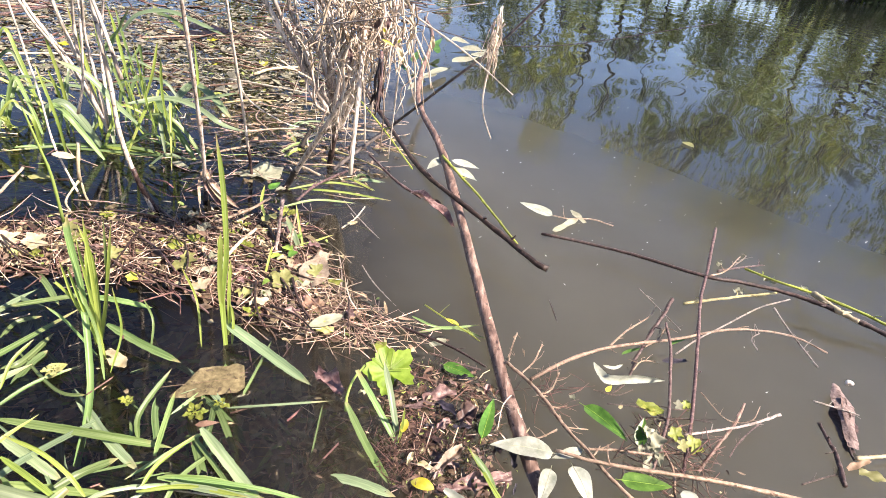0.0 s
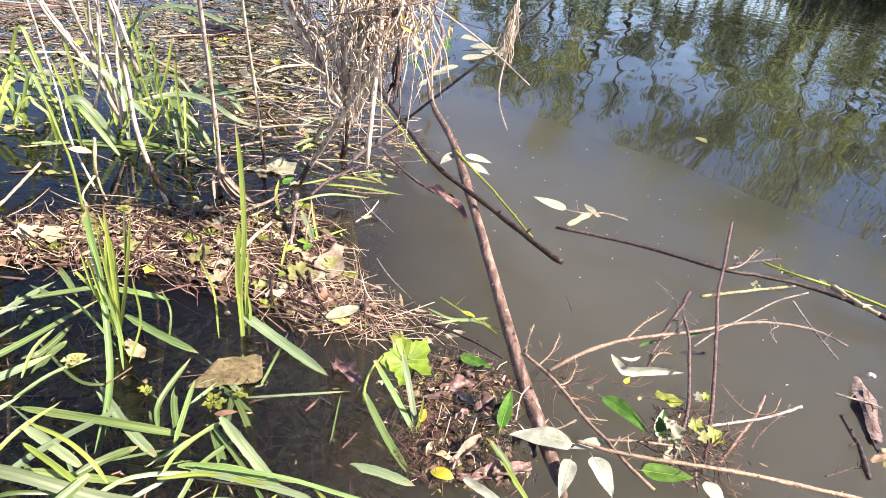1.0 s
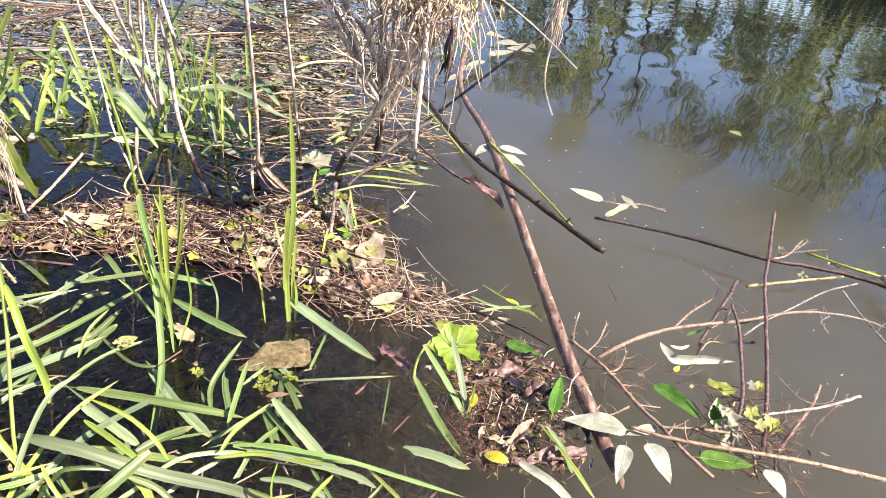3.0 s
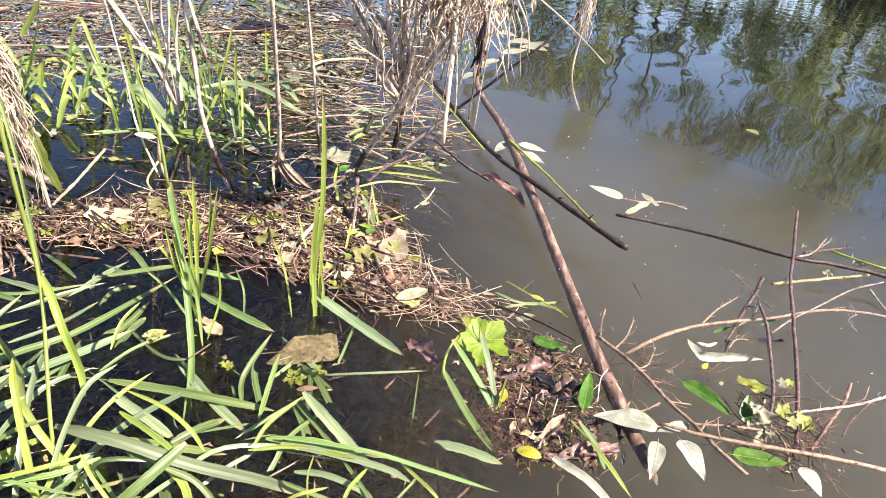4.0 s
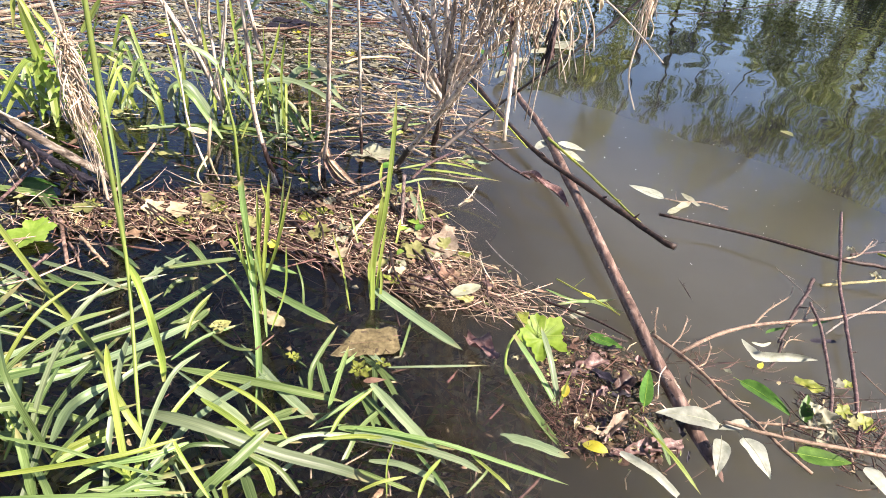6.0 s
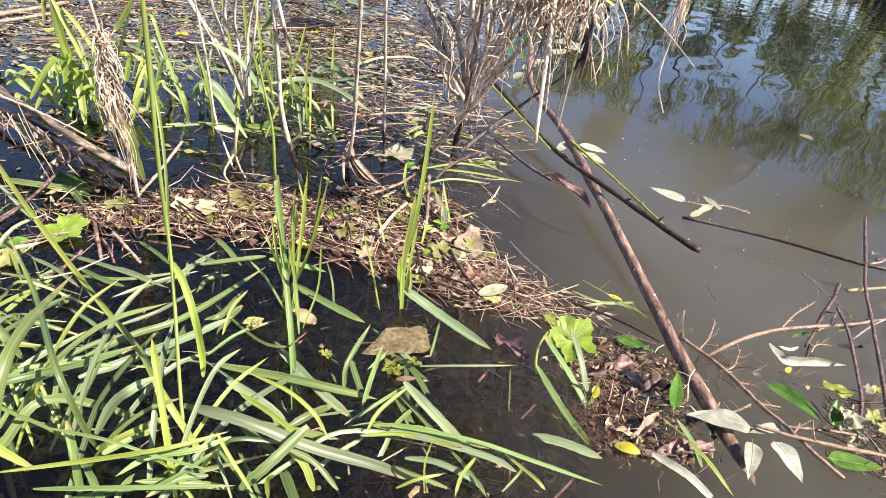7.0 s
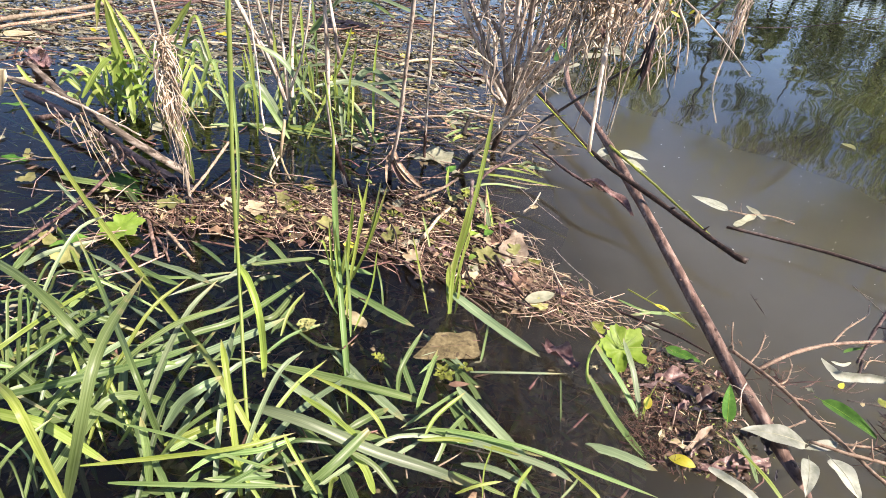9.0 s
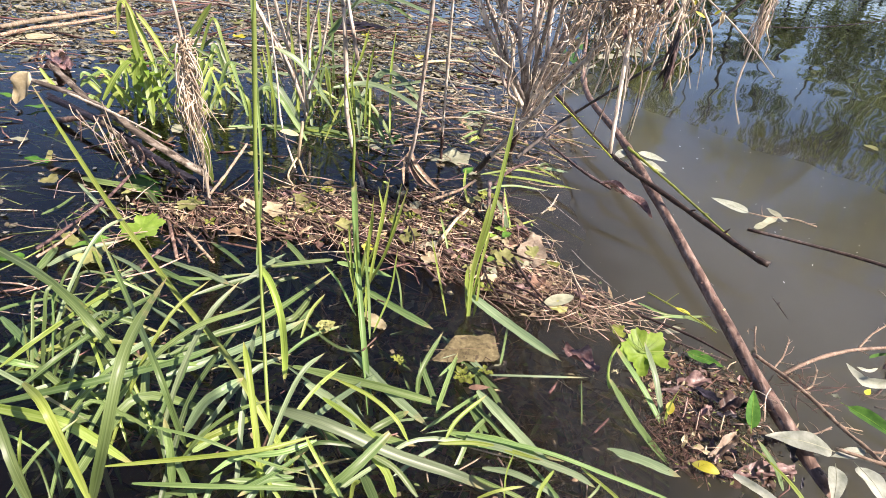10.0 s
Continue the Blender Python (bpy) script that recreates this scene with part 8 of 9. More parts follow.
def grass_clump(x, y, blades, length, rise, heading, spread, rng, mats, width=(0.006, 0.014)):
    """Blades that leave one foot, arch and come down towards the water."""
    clump = thing("grass_clump", "clump of arching green grass blades leaning over dark water", "grass", group="grass clumps")
    for k in range(blades):
        th = heading + rng.gauss(0, spread)
        L, up = length * rng.uniform(0.6, 1.4), rise * rng.uniform(0.3, 1.2)
        a = Vector((x + rng.gauss(0, 0.012), y + rng.gauss(0, 0.012), -0.012))
        d = Vector((math.cos(th), math.sin(th), 0))
        end = a + d * L + Vector((0, 0, rng.choice((-0.014, max(0.003, up * rng.uniform(-0.3, 1.0))))))
        mid = a + d * (L * 0.45) + Vector((rng.gauss(0, 0.01), rng.gauss(0, 0.01), up))
        line = [a, a.lerp(mid, 0.5) + Vector((0, 0, up * 0.2)), mid, end]
        if rng.random() < 0.22 and up > 0.02:       # a broken blade, its end hanging down
            line = [a, line[1], mid, mid + d * 0.006 + Vector((0, 0, -0.002)), mid + d * (L * 0.18) + Vector((rng.gauss(0, 0.02), rng.gauss(0, 0.02), -up * 0.8))]
        blade(clump, line, rng.uniform(*width), rng.choice(mats), fold=rng.uniform(0.12, 0.55), twist=rng.gauss(0, 0.5), base=0.25, n=16)
    return clump


R = random.Random(31)
LUSH = (GRASS, GRASS_BLUE, GRASS_WET, GRASS_YELLOW, GRASS_BLUE, GRASS, GRASS_WET)
for x, y, n, L, up, th in ((-0.80, 0.30, 4, 0.24, 0.07, 1.6), (-0.72, 0.25, 2, 0.24, 0.08, 0.9), (-0.64, 0.30, 1, 0.20, 0.06, 1.9), (-0.60, 0.24, 2, 0.24, 0.06, 1.4), (-0.52, 0.30, 2, 0.20, 0.04, 0.4), (-0.88, 0.38, 2, 0.20, 0.06, 1.2), (-0.47, 0.36, 2, 0.18, 0.02, 2.6), (-0.40, 0.38, 2, 0.16, 0.02, 0.2), (-0.95, 0.30, 4, 0.24, 0.06, 0.6)):
    grass_clump(x, y, n, L, up, th, 0.8, R, LUSH, (0.0035, 0.0085))
for x, y, n, L, up, th in ((-0.85, 0.34, 5, 0.15, 0.10, 1.2), (-0.70, 0.33, 3, 0.14, 0.09, 2.0), (-0.56, 0.33, 2, 0.13, 0.07, 1.0), (-0.78, 0.26, 5, 0.16, 0.09, 0.4), (-0.64, 0.27, 2, 0.15, 0.08, 2.6), (-0.50, 0.27, 4, 0.14, 0.05, 1.5), (-0.92, 0.44, 3, 0.13, 0.07, 0.2)):
    grass_clump(x, y, n, L, up, th, 1.3, R, (GRASS, GRASS_WET, GRASS_YELLOW, GRASS_WET, GRASS), (0.0016, 0.0042))
for x, y, n, L, up, th in ((-0.82, 0.28, 5, 0.16, 0.025, 1.0), (-0.70, 0.24, 3, 0.16, 0.03, 2.0), (-0.60, 0.28, 3, 0.15, 0.02, 0.5), (-0.72, 0.34, 3, 0.14, 0.02, 2.8), (-0.54, 0.24, 4, 0.15, 0.02, 1.6), (-0.92, 0.33, 4, 0.15, 0.03, 0.3), (-0.45, 0.28, 4, 0.14, 0.015, 2.4)):
    grass_clump(x, y, n, L, up, th, 1.2, R, (GRASS_WET, GRASS_WET, GRASS_WET, GRASS), (0.003, 0.009))
for x, y, n, L, up in ((-0.86, 0.36, 2, 0.14, 0.15), (-0.76, 0.30, 3, 0.14, 0.14), (-0.66, 0.31, 3, 0.13, 0.12), (-0.58, 0.30, 4, 0.13, 0.11)):
    clump = thing("grass_clump", "slim yellow-green grass blades rising steeply from dark water", "grass", group="grass clumps")
    for k in range(n):          # slim blades that rise steeply and lean over
        th = R.choice((2.4, 2.0, 0.7, 1.2)) + R.gauss(0, 0.3)
        d = Vector((math.cos(th), math.sin(th), 0)) * L * R.uniform(0.5, 1.3)
        a, top = Vector((x + R.gauss(0, 0.03), y + R.gauss(0, 0.02), -0.01)), up * R.uniform(0.6, 1.3)
        blade(clump, [a, a + d * 0.3 + Vector((0, 0, top * 0.5)), a + d * 0.65 + Vector((0, 0, top * 0.85)), a + d + Vector((0, 0, top * R.uniform(0.75, 1.0)))], R.uniform(0.0028, 0.006), R.choice((GRASS_YELLOW, GRASS, GRASS_YELLOW, GRASS_BLUE)), fold=R.uniform(0.2, 0.6), n=14)
for x, y, n, L, up, th in ((-0.80, 0.55, 6, 0.14, 0.004, 0.3), (-0.95, 0.48, 6, 0.16, 0.004, 0.8), (-0.70, 0.52, 5, 0.13, 0.003, 2.5), (-1.05, 0.95, 6, 0.16, 0.004, 0.2), (-0.90, 1.15, 6, 0.16, 0.004, 3.0)):
    grass_clump(x, y, n, L, up, th, 0.9, R, (GRASS_WET, GRASS_WET, GRASS_BLUE), (0.005, 0.010))
for x, y, n, L, up, th in ((-1.10, 1.30, 4, 0.16, 0.15, 1.5), (-0.98, 1.36, 3, 0.14, 0.17, 0.5), (-1.35, 1.42, 4, 0.16, 0.16, 2.0), (-1.5, 1.3, 4, 0.18, 0.16, 1.0)):
    grass_clump(x, y, n, L, up, th, 1.2, R, (GRASS, GRASS_YELLOW, GRASS_YELLOW, GRASS_BLUE), (0.004, 0.009))

# ---- dead shrub hung with flood straw ----
R = random.Random(11)
tube("foot", [(-0.540, 1.40, -0.06), (-0.533, 1.372, 0.0), (-0.522, 1.350, 0.05), (-0.512, 1.335, 0.085)], 0.0078, 0.0062, BARK_DARK, shrub, "thick dark foot of the shrub", n=14, lumps=0.15)

# branches that carry the hung straw nearer by
for a, m, b, r in (((-0.55, 1.25, 0.24), (-0.40, 0.95, 0.40), (-0.20, 0.62, 0.50), 0.0022), ((-0.30, 0.90, 0.42), (-0.12, 0.95, 0.405), (0.14, 1.0, 0.47), 0.0014), ((-0.40, 0.80, 0.41), (-0.30, 0.74, 0.44), (-0.18, 0.74, 0.475), 0.0014)):
    tube("branch", [a, m, b], r * 0.55, r * 0.35, BARK_DARK if b[0] > 0 else TWIG_GREY, bush_near, n=16, sides=6)
def fibre(plant, top, end, wob, r, mat):
    line = [top] + [top.lerp(end, f) + Vector((R.gauss(0, wob), R.gauss(0, wob), 0)) for f in (0.3, 0.6)] + [end]
    tube("straw", line, r, r * 0.55, mat, plant, n=8, sides=5)


for k in range(210):        # the matted knot of flood straw
    c = Vector((R.gauss(-0.345, 0.027), 0.85 + R.gauss(0, 0.02), R.uniform(0.37, 0.46)))
    d = Vector((R.gauss(0, 0.5), R.gauss(0, 0.4), R.gauss(0, 1))).normalized() * R.uniform(0.012, 0.035)
    fibre(bush_near, c - d, c + d, 0.004, R.uniform(0.0006, 0.0015), R.choice((STRAW_OLD, STRAW)))
for k in range(48):         # strands that hang out of it
    x = R.gauss(-0.345, 0.032)
    top = Vector((x, 0.85 + R.gauss(0, 0.02), R.uniform(0.38, 0.47)))
    low = top.z - R.choice((R.uniform(0.03, 0.07), R.uniform(0.05, 0.10), R.uniform(0.08, 0.17)))
    fibre(bush_near, top, Vector((x + R.gauss(0, 0.018), top.y + R.gauss(0, 0.015), low)), 0.005, R.uniform(0.0009, 0.0021), R.choice((STRAW, STRAW, STRAW_OLD)))
for k in range(26):
    x = R.gauss(-0.275, 0.018)
    top = Vector((x, 0.80 + R.gauss(0, 0.02), R.uniform(0.40, 0.47)))
    fibre(bush_near, top, Vector((x + R.gauss(0, 0.014), top.y + R.gauss(0, 0.015), top.z - R.uniform(0.03, 0.08))), 0.005, R.uniform(0.0006, 0.0014), R.choice((STRAW, STRAW_OLD)))
G0, G1 = Vector(GREY_LINE[1]), Vector(GREY_LINE[3])
for k in range(18):         # straw wound along the grey branch
    f = R.uniform(0.0, 0.7)
    c = G0.lerp(G1, f) + Vector((R.gauss(0, 0.010), R.gauss(0, 0.012), R.gauss(0.004, 0.010)))
    d = (G1 - G0).normalized() * R.uniform(0.03, 0.08) + Vector((R.gauss(0, 0.012), R.gauss(0, 0.012), R.gauss(0, 0.016)))
    fibre(bush_near, c - d * 0.5, c + d * 0.5, 0.004, R.uniform(0.0007, 0.0018), R.choice((STRAW, STRAW, STRAW_OLD)))
for k in range(22):         # a smaller tuft further out
    x = R.gauss(-0.165, 0.005)
    top = Vector((x, 0.90 + R.gauss(0, 0.01), R.uniform(0.40, 0.46)))
    fibre(bush_near, top, Vector((x + R.gauss(0, 0.008), top.y + R.gauss(0, 0.01), R.uniform(0.355, 0.40))), 0.003, R.uniform(0.0006, 0.0013), R.choice((STRAW, STRAW_OLD)))
for k in range(10):         # dry leaves caught in it
    c = Vector((R.gauss(-0.29, 0.03), 0.80 + R.gauss(0, 0.02), R.uniform(0.39, 0.44)))
    leaf("dry_leaf", c, c + Vector((R.gauss(0, 0.008), R.gauss(0, 0.006), -R.uniform(0.012, 0.024))), R.uniform(0.004, 0.008), R.choice((LEAF_TAN, STRAW_OLD, LEAF_PURPLE)), "", parent=bush_near, normal=(0.3, -0.8, 0.4), fold=0.5, wave=0.2, outline="lance")
for k in range(10):
    top = Vector((ROOT_AT[0] + R.gauss(0, 0.0018), ROOT_AT[1] + R.gauss(0, 0.005), ROOT_AT[2] + 0.045 + R.gauss(0, 0.006)))
    end = Vector((ROOT_AT[0] + R.gauss(0, 0.0025), ROOT_AT[1] + R.gauss(0, 0.006), ROOT_AT[2] - R.uniform(0.005, 0.022)))
    tube("black_root", [top, top.lerp(end, 0.5) + Vector((R.gauss(0, 0.003), R.gauss(0, 0.003), 0)), end], R.uniform(0.0009, 0.0020), 0.0007, R.choice((BLACK_ROOT, LEAF_PURPLE, BARK_DARK)), bush_near, n=10, sides=6, lumps=0.4)
for k in range(5):
    c = Vector((ROOT_AT[0] + R.gauss(0, 0.002), ROOT_AT[1] + R.gauss(0, 0.005), ROOT_AT[2] + R.uniform(0.0, 0.04)))
    leaf("black_root", c, c + Vector((R.gauss(0, 0.005), R.gauss(0, 0.004), -R.uniform(0.012, 0.026))), R.uniform(0.002, 0.0045), R.choice((BLACK_ROOT, BARK_DARK, LEAF_PURPLE)), "", parent=bush_near, normal=(0.3, -0.8, 0.4), fold=0.6, wave=0.3, outline="ragged")
tube("straw", REED, 0.0030, 0.0026, STRAW, bush_near, "thick pale reed hanging straight down", n=10)
tube("straw", [(-0.165, 0.90, 0.42), (-0.172, 0.905, 0.35), (-0.168, 0.91, 0.31), (-0.150, 0.912, 0.272)], 0.0016, 0.0008, STRAW, bush_near, n=14, sides=5)
tube("straw", [(-0.27, 0.80, 0.445), (-0.20, 0.85, 0.40), (-0.13, 0.90, 0.345)], 0.0012, 0.0009, STRAW, bush_near, n=10, sides=6)
for k in range(3):
    c = (-0.262 + R.gauss(0, 0.02), 0.69 + R.gauss(0, 0.01), 0.435 + R.gauss(0, 0.008))
    leaf("small_leaf", c, (c[0] + R.gauss(0, 0.006), c[1] + R.gauss(0, 0.005), c[2] + 0.005), 0.003, LEAF_YELLOW, "", parent=bush_near, normal=(0, -0.8, 0.5))

# ---- straw caught on a stem, and a husk ----
tuft = thing("straw_tuft", "tuft of bleached dead straw caught on an upright stem", "straw tuft")
tube("stem", [(-0.955, 0.78, -0.03), (-0.95, 0.76, 0.14), (-0.945, 0.735, 0.29), (-0.96, 0.72, 0.42)], 0.0025, 0.0022, STRAW, tuft, n=12)
for k in range(96):
    th, q = R.uniform(0, 6.28), R.uniform(0.2, 1)
    z0 = R.uniform(0.19, 0.30)
    z1 = z0 - R.uniform(0.04, 0.10) if k > 18 else R.uniform(0.04, 0.14)
    q *= 0.75 if k > 18 else 0.5
    a = Vector((-0.943 + 0.017 * q * math.cos(th), 0.735 + 0.017 * q * math.sin(th), z0))
    b = Vector((-0.944 + 0.016 * q * math.cos(th) + max(0, 0.14 - z1) * 0.16 + R.gauss(0, 0.004), 0.745 + 0.016 * q * math.sin(th), z1))
    tube("straw", [a, a.lerp(b, 0.3) + Vector((R.gauss(0, 0.008), R.gauss(0, 0.006), 0)), a.lerp(b, 0.65) + Vector((R.gauss(0, 0.008), R.gauss(0, 0.006), 0)), b], R.uniform(0.0006, 0.0016), 0.0005, R.choice((STRAW_OLD, STRAW, STRAW)), tuft, n=9, sides=5)
for k in range(46):
    th = R.uniform(0, 6.28)
    c = Vector((-0.941, 0.735, R.uniform(0.24, 0.295)))
    d = Vector((math.cos(th), math.sin(th), R.gauss(0.3, 0.8))) * R.uniform(0.008, 0.02)
    tube("straw", [c - d * 0.6, c + Vector((R.gauss(0, 0.004), 0, R.gauss(0, 0.006))), c + d], 0.0010, 0.0006, STRAW_OLD, tuft, n=5, sides=5)
for x, dx, z in ((0.0, 0.030, 0.13), (0.010, 0.042, 0.16)):
    tube("straw", [(-0.943 + x, 0.735, 0.22), (-0.94 + x + dx * 0.5, 0.74, 0.185), (-0.94 + x + dx, 0.74, z)], 0.0010, 0.0006, STRAW_OLD, tuft, n=8, sides=5)
husk = thing("straw_husk", "yellowed seed husk with dangling straw above dark water", "straw tuft")
for k in range(7):
    c = Vector((-1.06 + R.gauss(0, 0.012), 0.66 + R.gauss(0, 0.01), 0.185 + R.gauss(0, 0.012)))
    e = c + Vector((R.gauss(0.005, 0.03), R.gauss(0, 0.015), -R.uniform(0.02, 0.11)))
    tube("straw", [c, c.lerp(e, 0.5) + Vector((R.gauss(0, 0.01), 0, 0)), e], 0.0008, 0.0005, STRAW_OLD, husk, n=8, sides=5)

# ---- floating debris ----
R = random.Random(21)
RAFT = [(-1.16, 0.60), (-1.08, 0.79), (-0.86, 0.93), (-0.66, 1.02), (-0.50, 1.12), (-0.42, 1.0), (-0.385, 0.90), (-0.33, 0.83), (-0.21, 0.77), (-0.27, 0.71), (-0.40, 0.70), (-0.54, 0.74), (-0.68, 0.74), (-0.84, 0.72), (-0.98, 0.62)]
CORE = [(-1.05, 0.66), (-0.88, 0.88), (-0.66, 0.98), (-0.50, 1.05), (-0.42, 0.92), (-0.36, 0.82), (-0.25, 0.76), (-0.40, 0.72), (-0.56, 0.77), (-0.72, 0.77), (-0.86, 0.75)]
WET_RAFT = [(-1.08, 0.66), (-0.88, 0.86), (-0.66, 0.96), (-0.50, 1.02), (-0.44, 0.92), (-0.38, 0.82), (-0.27, 0.75), (-0.42, 0.73), (-0.56, 0.78), (-0.72, 0.78), (-0.88, 0.74)]
tagged(flecks("leaf_litter", spots_in(WET_RAFT, 950, R, 0.025), ROT_BITS, R, (0.006, 0.030), z=(-0.004, 0.002), tilt=0.08, broad=(0.3, 0.8)), "dark rotten leaves that bed the floating raft", "leaf litter", kind="stuff")
tagged(straws("root_fibres", spots_in(CORE, 1100, R, 0.025), ROOTS, R, (0.02, 0.11), (0.0004, 0.0013), z=(-0.001, 0.006), heading=-0.6, spread=0.4, tilt=0.05), "dark reddish fibres and twigs in the floating raft", "debris", kind="stuff")
tagged(straws("floating_straw", spots_in(CORE, 520, R, 0.02) + spots_in(RAFT, 150, R, 0.03), STRAW_BITS, R, (0.02, 0.13), (0.0003, 0.0010), z=(0.001, 0.011), heading=-0.6, spread=0.7, tilt=0.06), "tangled raft of brown floating straw and reed bits", "debris", kind="stuff")
TIP = [(-0.42, 0.80), (-0.34, 0.83), (-0.21, 0.77), (-0.19, 0.74), (-0.27, 0.70), (-0.40, 0.72)]
tagged(straws("floating_straw", spots_in(TIP, 190, R, 0.02), STRAW_BITS, R, (0.015, 0.08), (0.0003, 0.0009), z=(0.001, 0.011), heading=-0.3, spread=0.9, tilt=0.12), "pale dry straw heaped at the tip of the raft", "debris", kind="stuff")
tagged(flecks("leaf_litter", spots_in(CORE, 380, R, 0.02) + spots_in(RAFT, 140, R, 0.03), LITTER_BITS, R, (0.006, 0.030), z=(0.002, 0.009), tilt=0.2, broad=(0.12, 0.45)), "brown and olive leaf scraps in the floating raft", "leaf litter", kind="stuff")
for k, (x, y) in enumerate(spots_in(CORE, 74, R, 0.03)):
    th, L = R.uniform(0, 6.28), R.uniform(0.012, 0.036)
    z = R.uniform(0.006, 0.012)
    m, lab = R.choice(((LEAF_OLIVE, "olive-yellow leaf lying in the floating straw"), (WEED, "yellow-green leaf lying in the floating straw"), (LEAF_PALE, "pale leaf lying in the floating straw"), (LEAF_BROWN, "brown dead leaf lying in the floating straw"), (LEAF_TAN, "tan dead leaf lying in the floating straw"), (LEAF_PURPLE, "purple-brown dead leaf lying in the floating straw")))
    leaf("raft_leaf", (x, y, z), (x + L * math.cos(th), y + L * math.sin(th), z + R.gauss(0, 0.003)), L * R.uniform(0.5, 0.85), m, lab, group="leaves in the raft", n=8, outline=R.choice(("lance", "ovate", "ragged", "ragged")), fold=R.uniform(0.0, 0.5), wave=0.16)
for k, (x, y) in enumerate(spots_in(CORE, 34, R)):
    th, L = -0.55 + R.gauss(0, 0.4), R.uniform(0.05, 0.17)
    d = Vector((math.cos(th), math.sin(th), R.gauss(0, 0.03))) * L * 0.5
    c = Vector((x, y, R.uniform(0.008, 0.016)))
    m, lab = R.choice(((BARK_DARK, "dark rotten twig in the floating raft"), (BARK_RED, "red-brown twig in the floating raft"), (BARK, "brown reed stem in the floating raft"), (BARK_DARK, "dark rotten twig in the floating raft")))
    stick("raft_stick", [c - d, c + Vector((R.gauss(0, 0.006), R.gauss(0, 0.006), 0.003)), c + d], R.uniform(0.0012, 0.0028), R.uniform(0.0008, 0.0016), m, lab, "stick", n=8, sides=6, group="sticks in the raft")
for k, (x, y) in enumerate(spots_in(CORE, 8, R, 0.02)):
    m, lab = R.choice(((LEAF_OLIVE, "broad olive-yellow lobed leaf lying on the floating raft"), (LEAF_OLIVE, "broad olive-yellow lobed leaf lying on the floating raft"), (WEED, "broad yellow-green lobed leaf lying on the floating raft"), (LEAF_TAN, "broad tan dead leaf lying on the floating raft")))
    lobed("leaf", (x, y, 0.013), R.uniform(0.028, 0.048), (R.gauss(0, 0.15), -0.2, 1), m, lab, turn=R.uniform(0, 6.28), depth=0.28)
tagged(flecks("leaf_litter", spots_in(CORE, 150, R, 0.03), GREEN_BITS, R, (0.004, 0.014), z=(0.003, 0.010)), "yellow-green weed scraps in the floating raft", "leaf litter", kind="stuff")
for k, (x, y) in enumerate(spots_in(CORE, 12, R, 0.02)):
    sprig("weed_sprig", (x, y, 0.010), R.uniform(0.02, 0.036), R.randint(4, 7), WEED, "small yellow-green weed sprig in the floating raft", 200 + k)
FAR_MAT = [(-1.55, 1.50), (-1.30, 1.68), (-1.05, 1.80), (-0.75, 1.62), (-0.70, 1.55), (-0.74, 1.9), (-0.80, 2.7), (-0.85, 4.5), (-0.7, 8.0), (-9, 9.0), (-9, 1.2), (-2.2, 1.0)]
near_mat = FAR_MAT[:7] + [(-0.8, 2.9), (-3.3, 2.9), (-2.6, 1.1)]
tagged(straws("floating_straw", spots_in(near_mat, 110, R, 0.06), STRAW_BITS, R, (0.03, 0.14), (0.0004, 0.0011), z=(-0.001, 0.005), heading=0.15, spread=0.4, tilt=0.03), "thin straw floating behind the grass", "debris", kind="stuff")
tagged(straws("root_fibres", spots_in(near_mat, 600, R, 0.06), MAT_BITS, R, (0.02, 0.12), (0.0005, 0.0016), z=(-0.001, 0.003), heading=0.15, spread=0.5, tilt=0.03), "dull olive rotten stems floating behind the grass", "debris", kind="stuff")
tagged(flecks("leaf_litter", spots_in(near_mat, 9000, R, 0.06), MAT_BITS, R, (0.008, 0.032), z=(-0.006, -0.002), tilt=0.03, broad=(0.25, 0.7)), "dull brown and olive leaves in the floating mat", "leaf litter", kind="stuff")
tagged(flecks("leaf_litter", spots_in(near_mat, 6500, R, 0.06), MAT_BITS, R, (0.008, 0.034), z=(0.0, 0.0015), tilt=0.06, broad=(0.2, 0.6)), "brown and olive leaf scraps lying on the floating mat", "leaf litter", kind="stuff")
tagged(flecks("leaf_litter", spots_in(FAR_MAT, 16000, R, 0.08), MAT_BITS, R, (0.02, 0.07), z=(-0.003, 0.002), tilt=0.04, broad=(0.25, 0.7)), "dull brown leaves in the far floating mat", "leaf litter", kind="stuff")
tagged(straws("root_fibres", spots_in(FAR_MAT, 3200, R, 0.08), ROOTS, R, (0.05, 0.25), (0.0015, 0.004), z=(-0.001, 0.006), heading=0.15, spread=0.6), "dark stems in the far floating mat", "debris", kind="stuff")
tagged(flecks("leaf_litter", spots_in(near_mat, 700, R, 0.06), GREEN_BITS, R, (0.008, 0.03), z=(-0.002, 0.003)), "olive-green weed scraps in the floating mat", "leaf litter", kind="stuff")
for k, (x, y) in enumerate(spots_in(near_mat, 50, R)):
    th, L = R.uniform(0, 6.28), R.uniform(0.025, 0.06)
    m, lab = R.choice(((LEAF_PALE, "pale leaf on the floating mat"), (LEAF_TAN, "tan dead leaf on the floating mat"), (LEAF_OLIVE, "olive leaf on the floating mat"), (LEAF_YELLOW, "yellow leaf on the floating mat"), (LEAF_BROWN, "brown dead leaf on the floating mat")))
    leaf("mat_leaf", (x, y, 0.004), (x + L * math.cos(th), y + L * math.sin(th), 0.006 + abs(R.gauss(0, 0.004))), L * R.uniform(0.35, 0.6), m, lab, group="leaves on the floating mat", n=8, outline=R.choice(("lance", "ovate", "ragged")), fold=R.uniform(0.0, 0.3), wave=0.1)
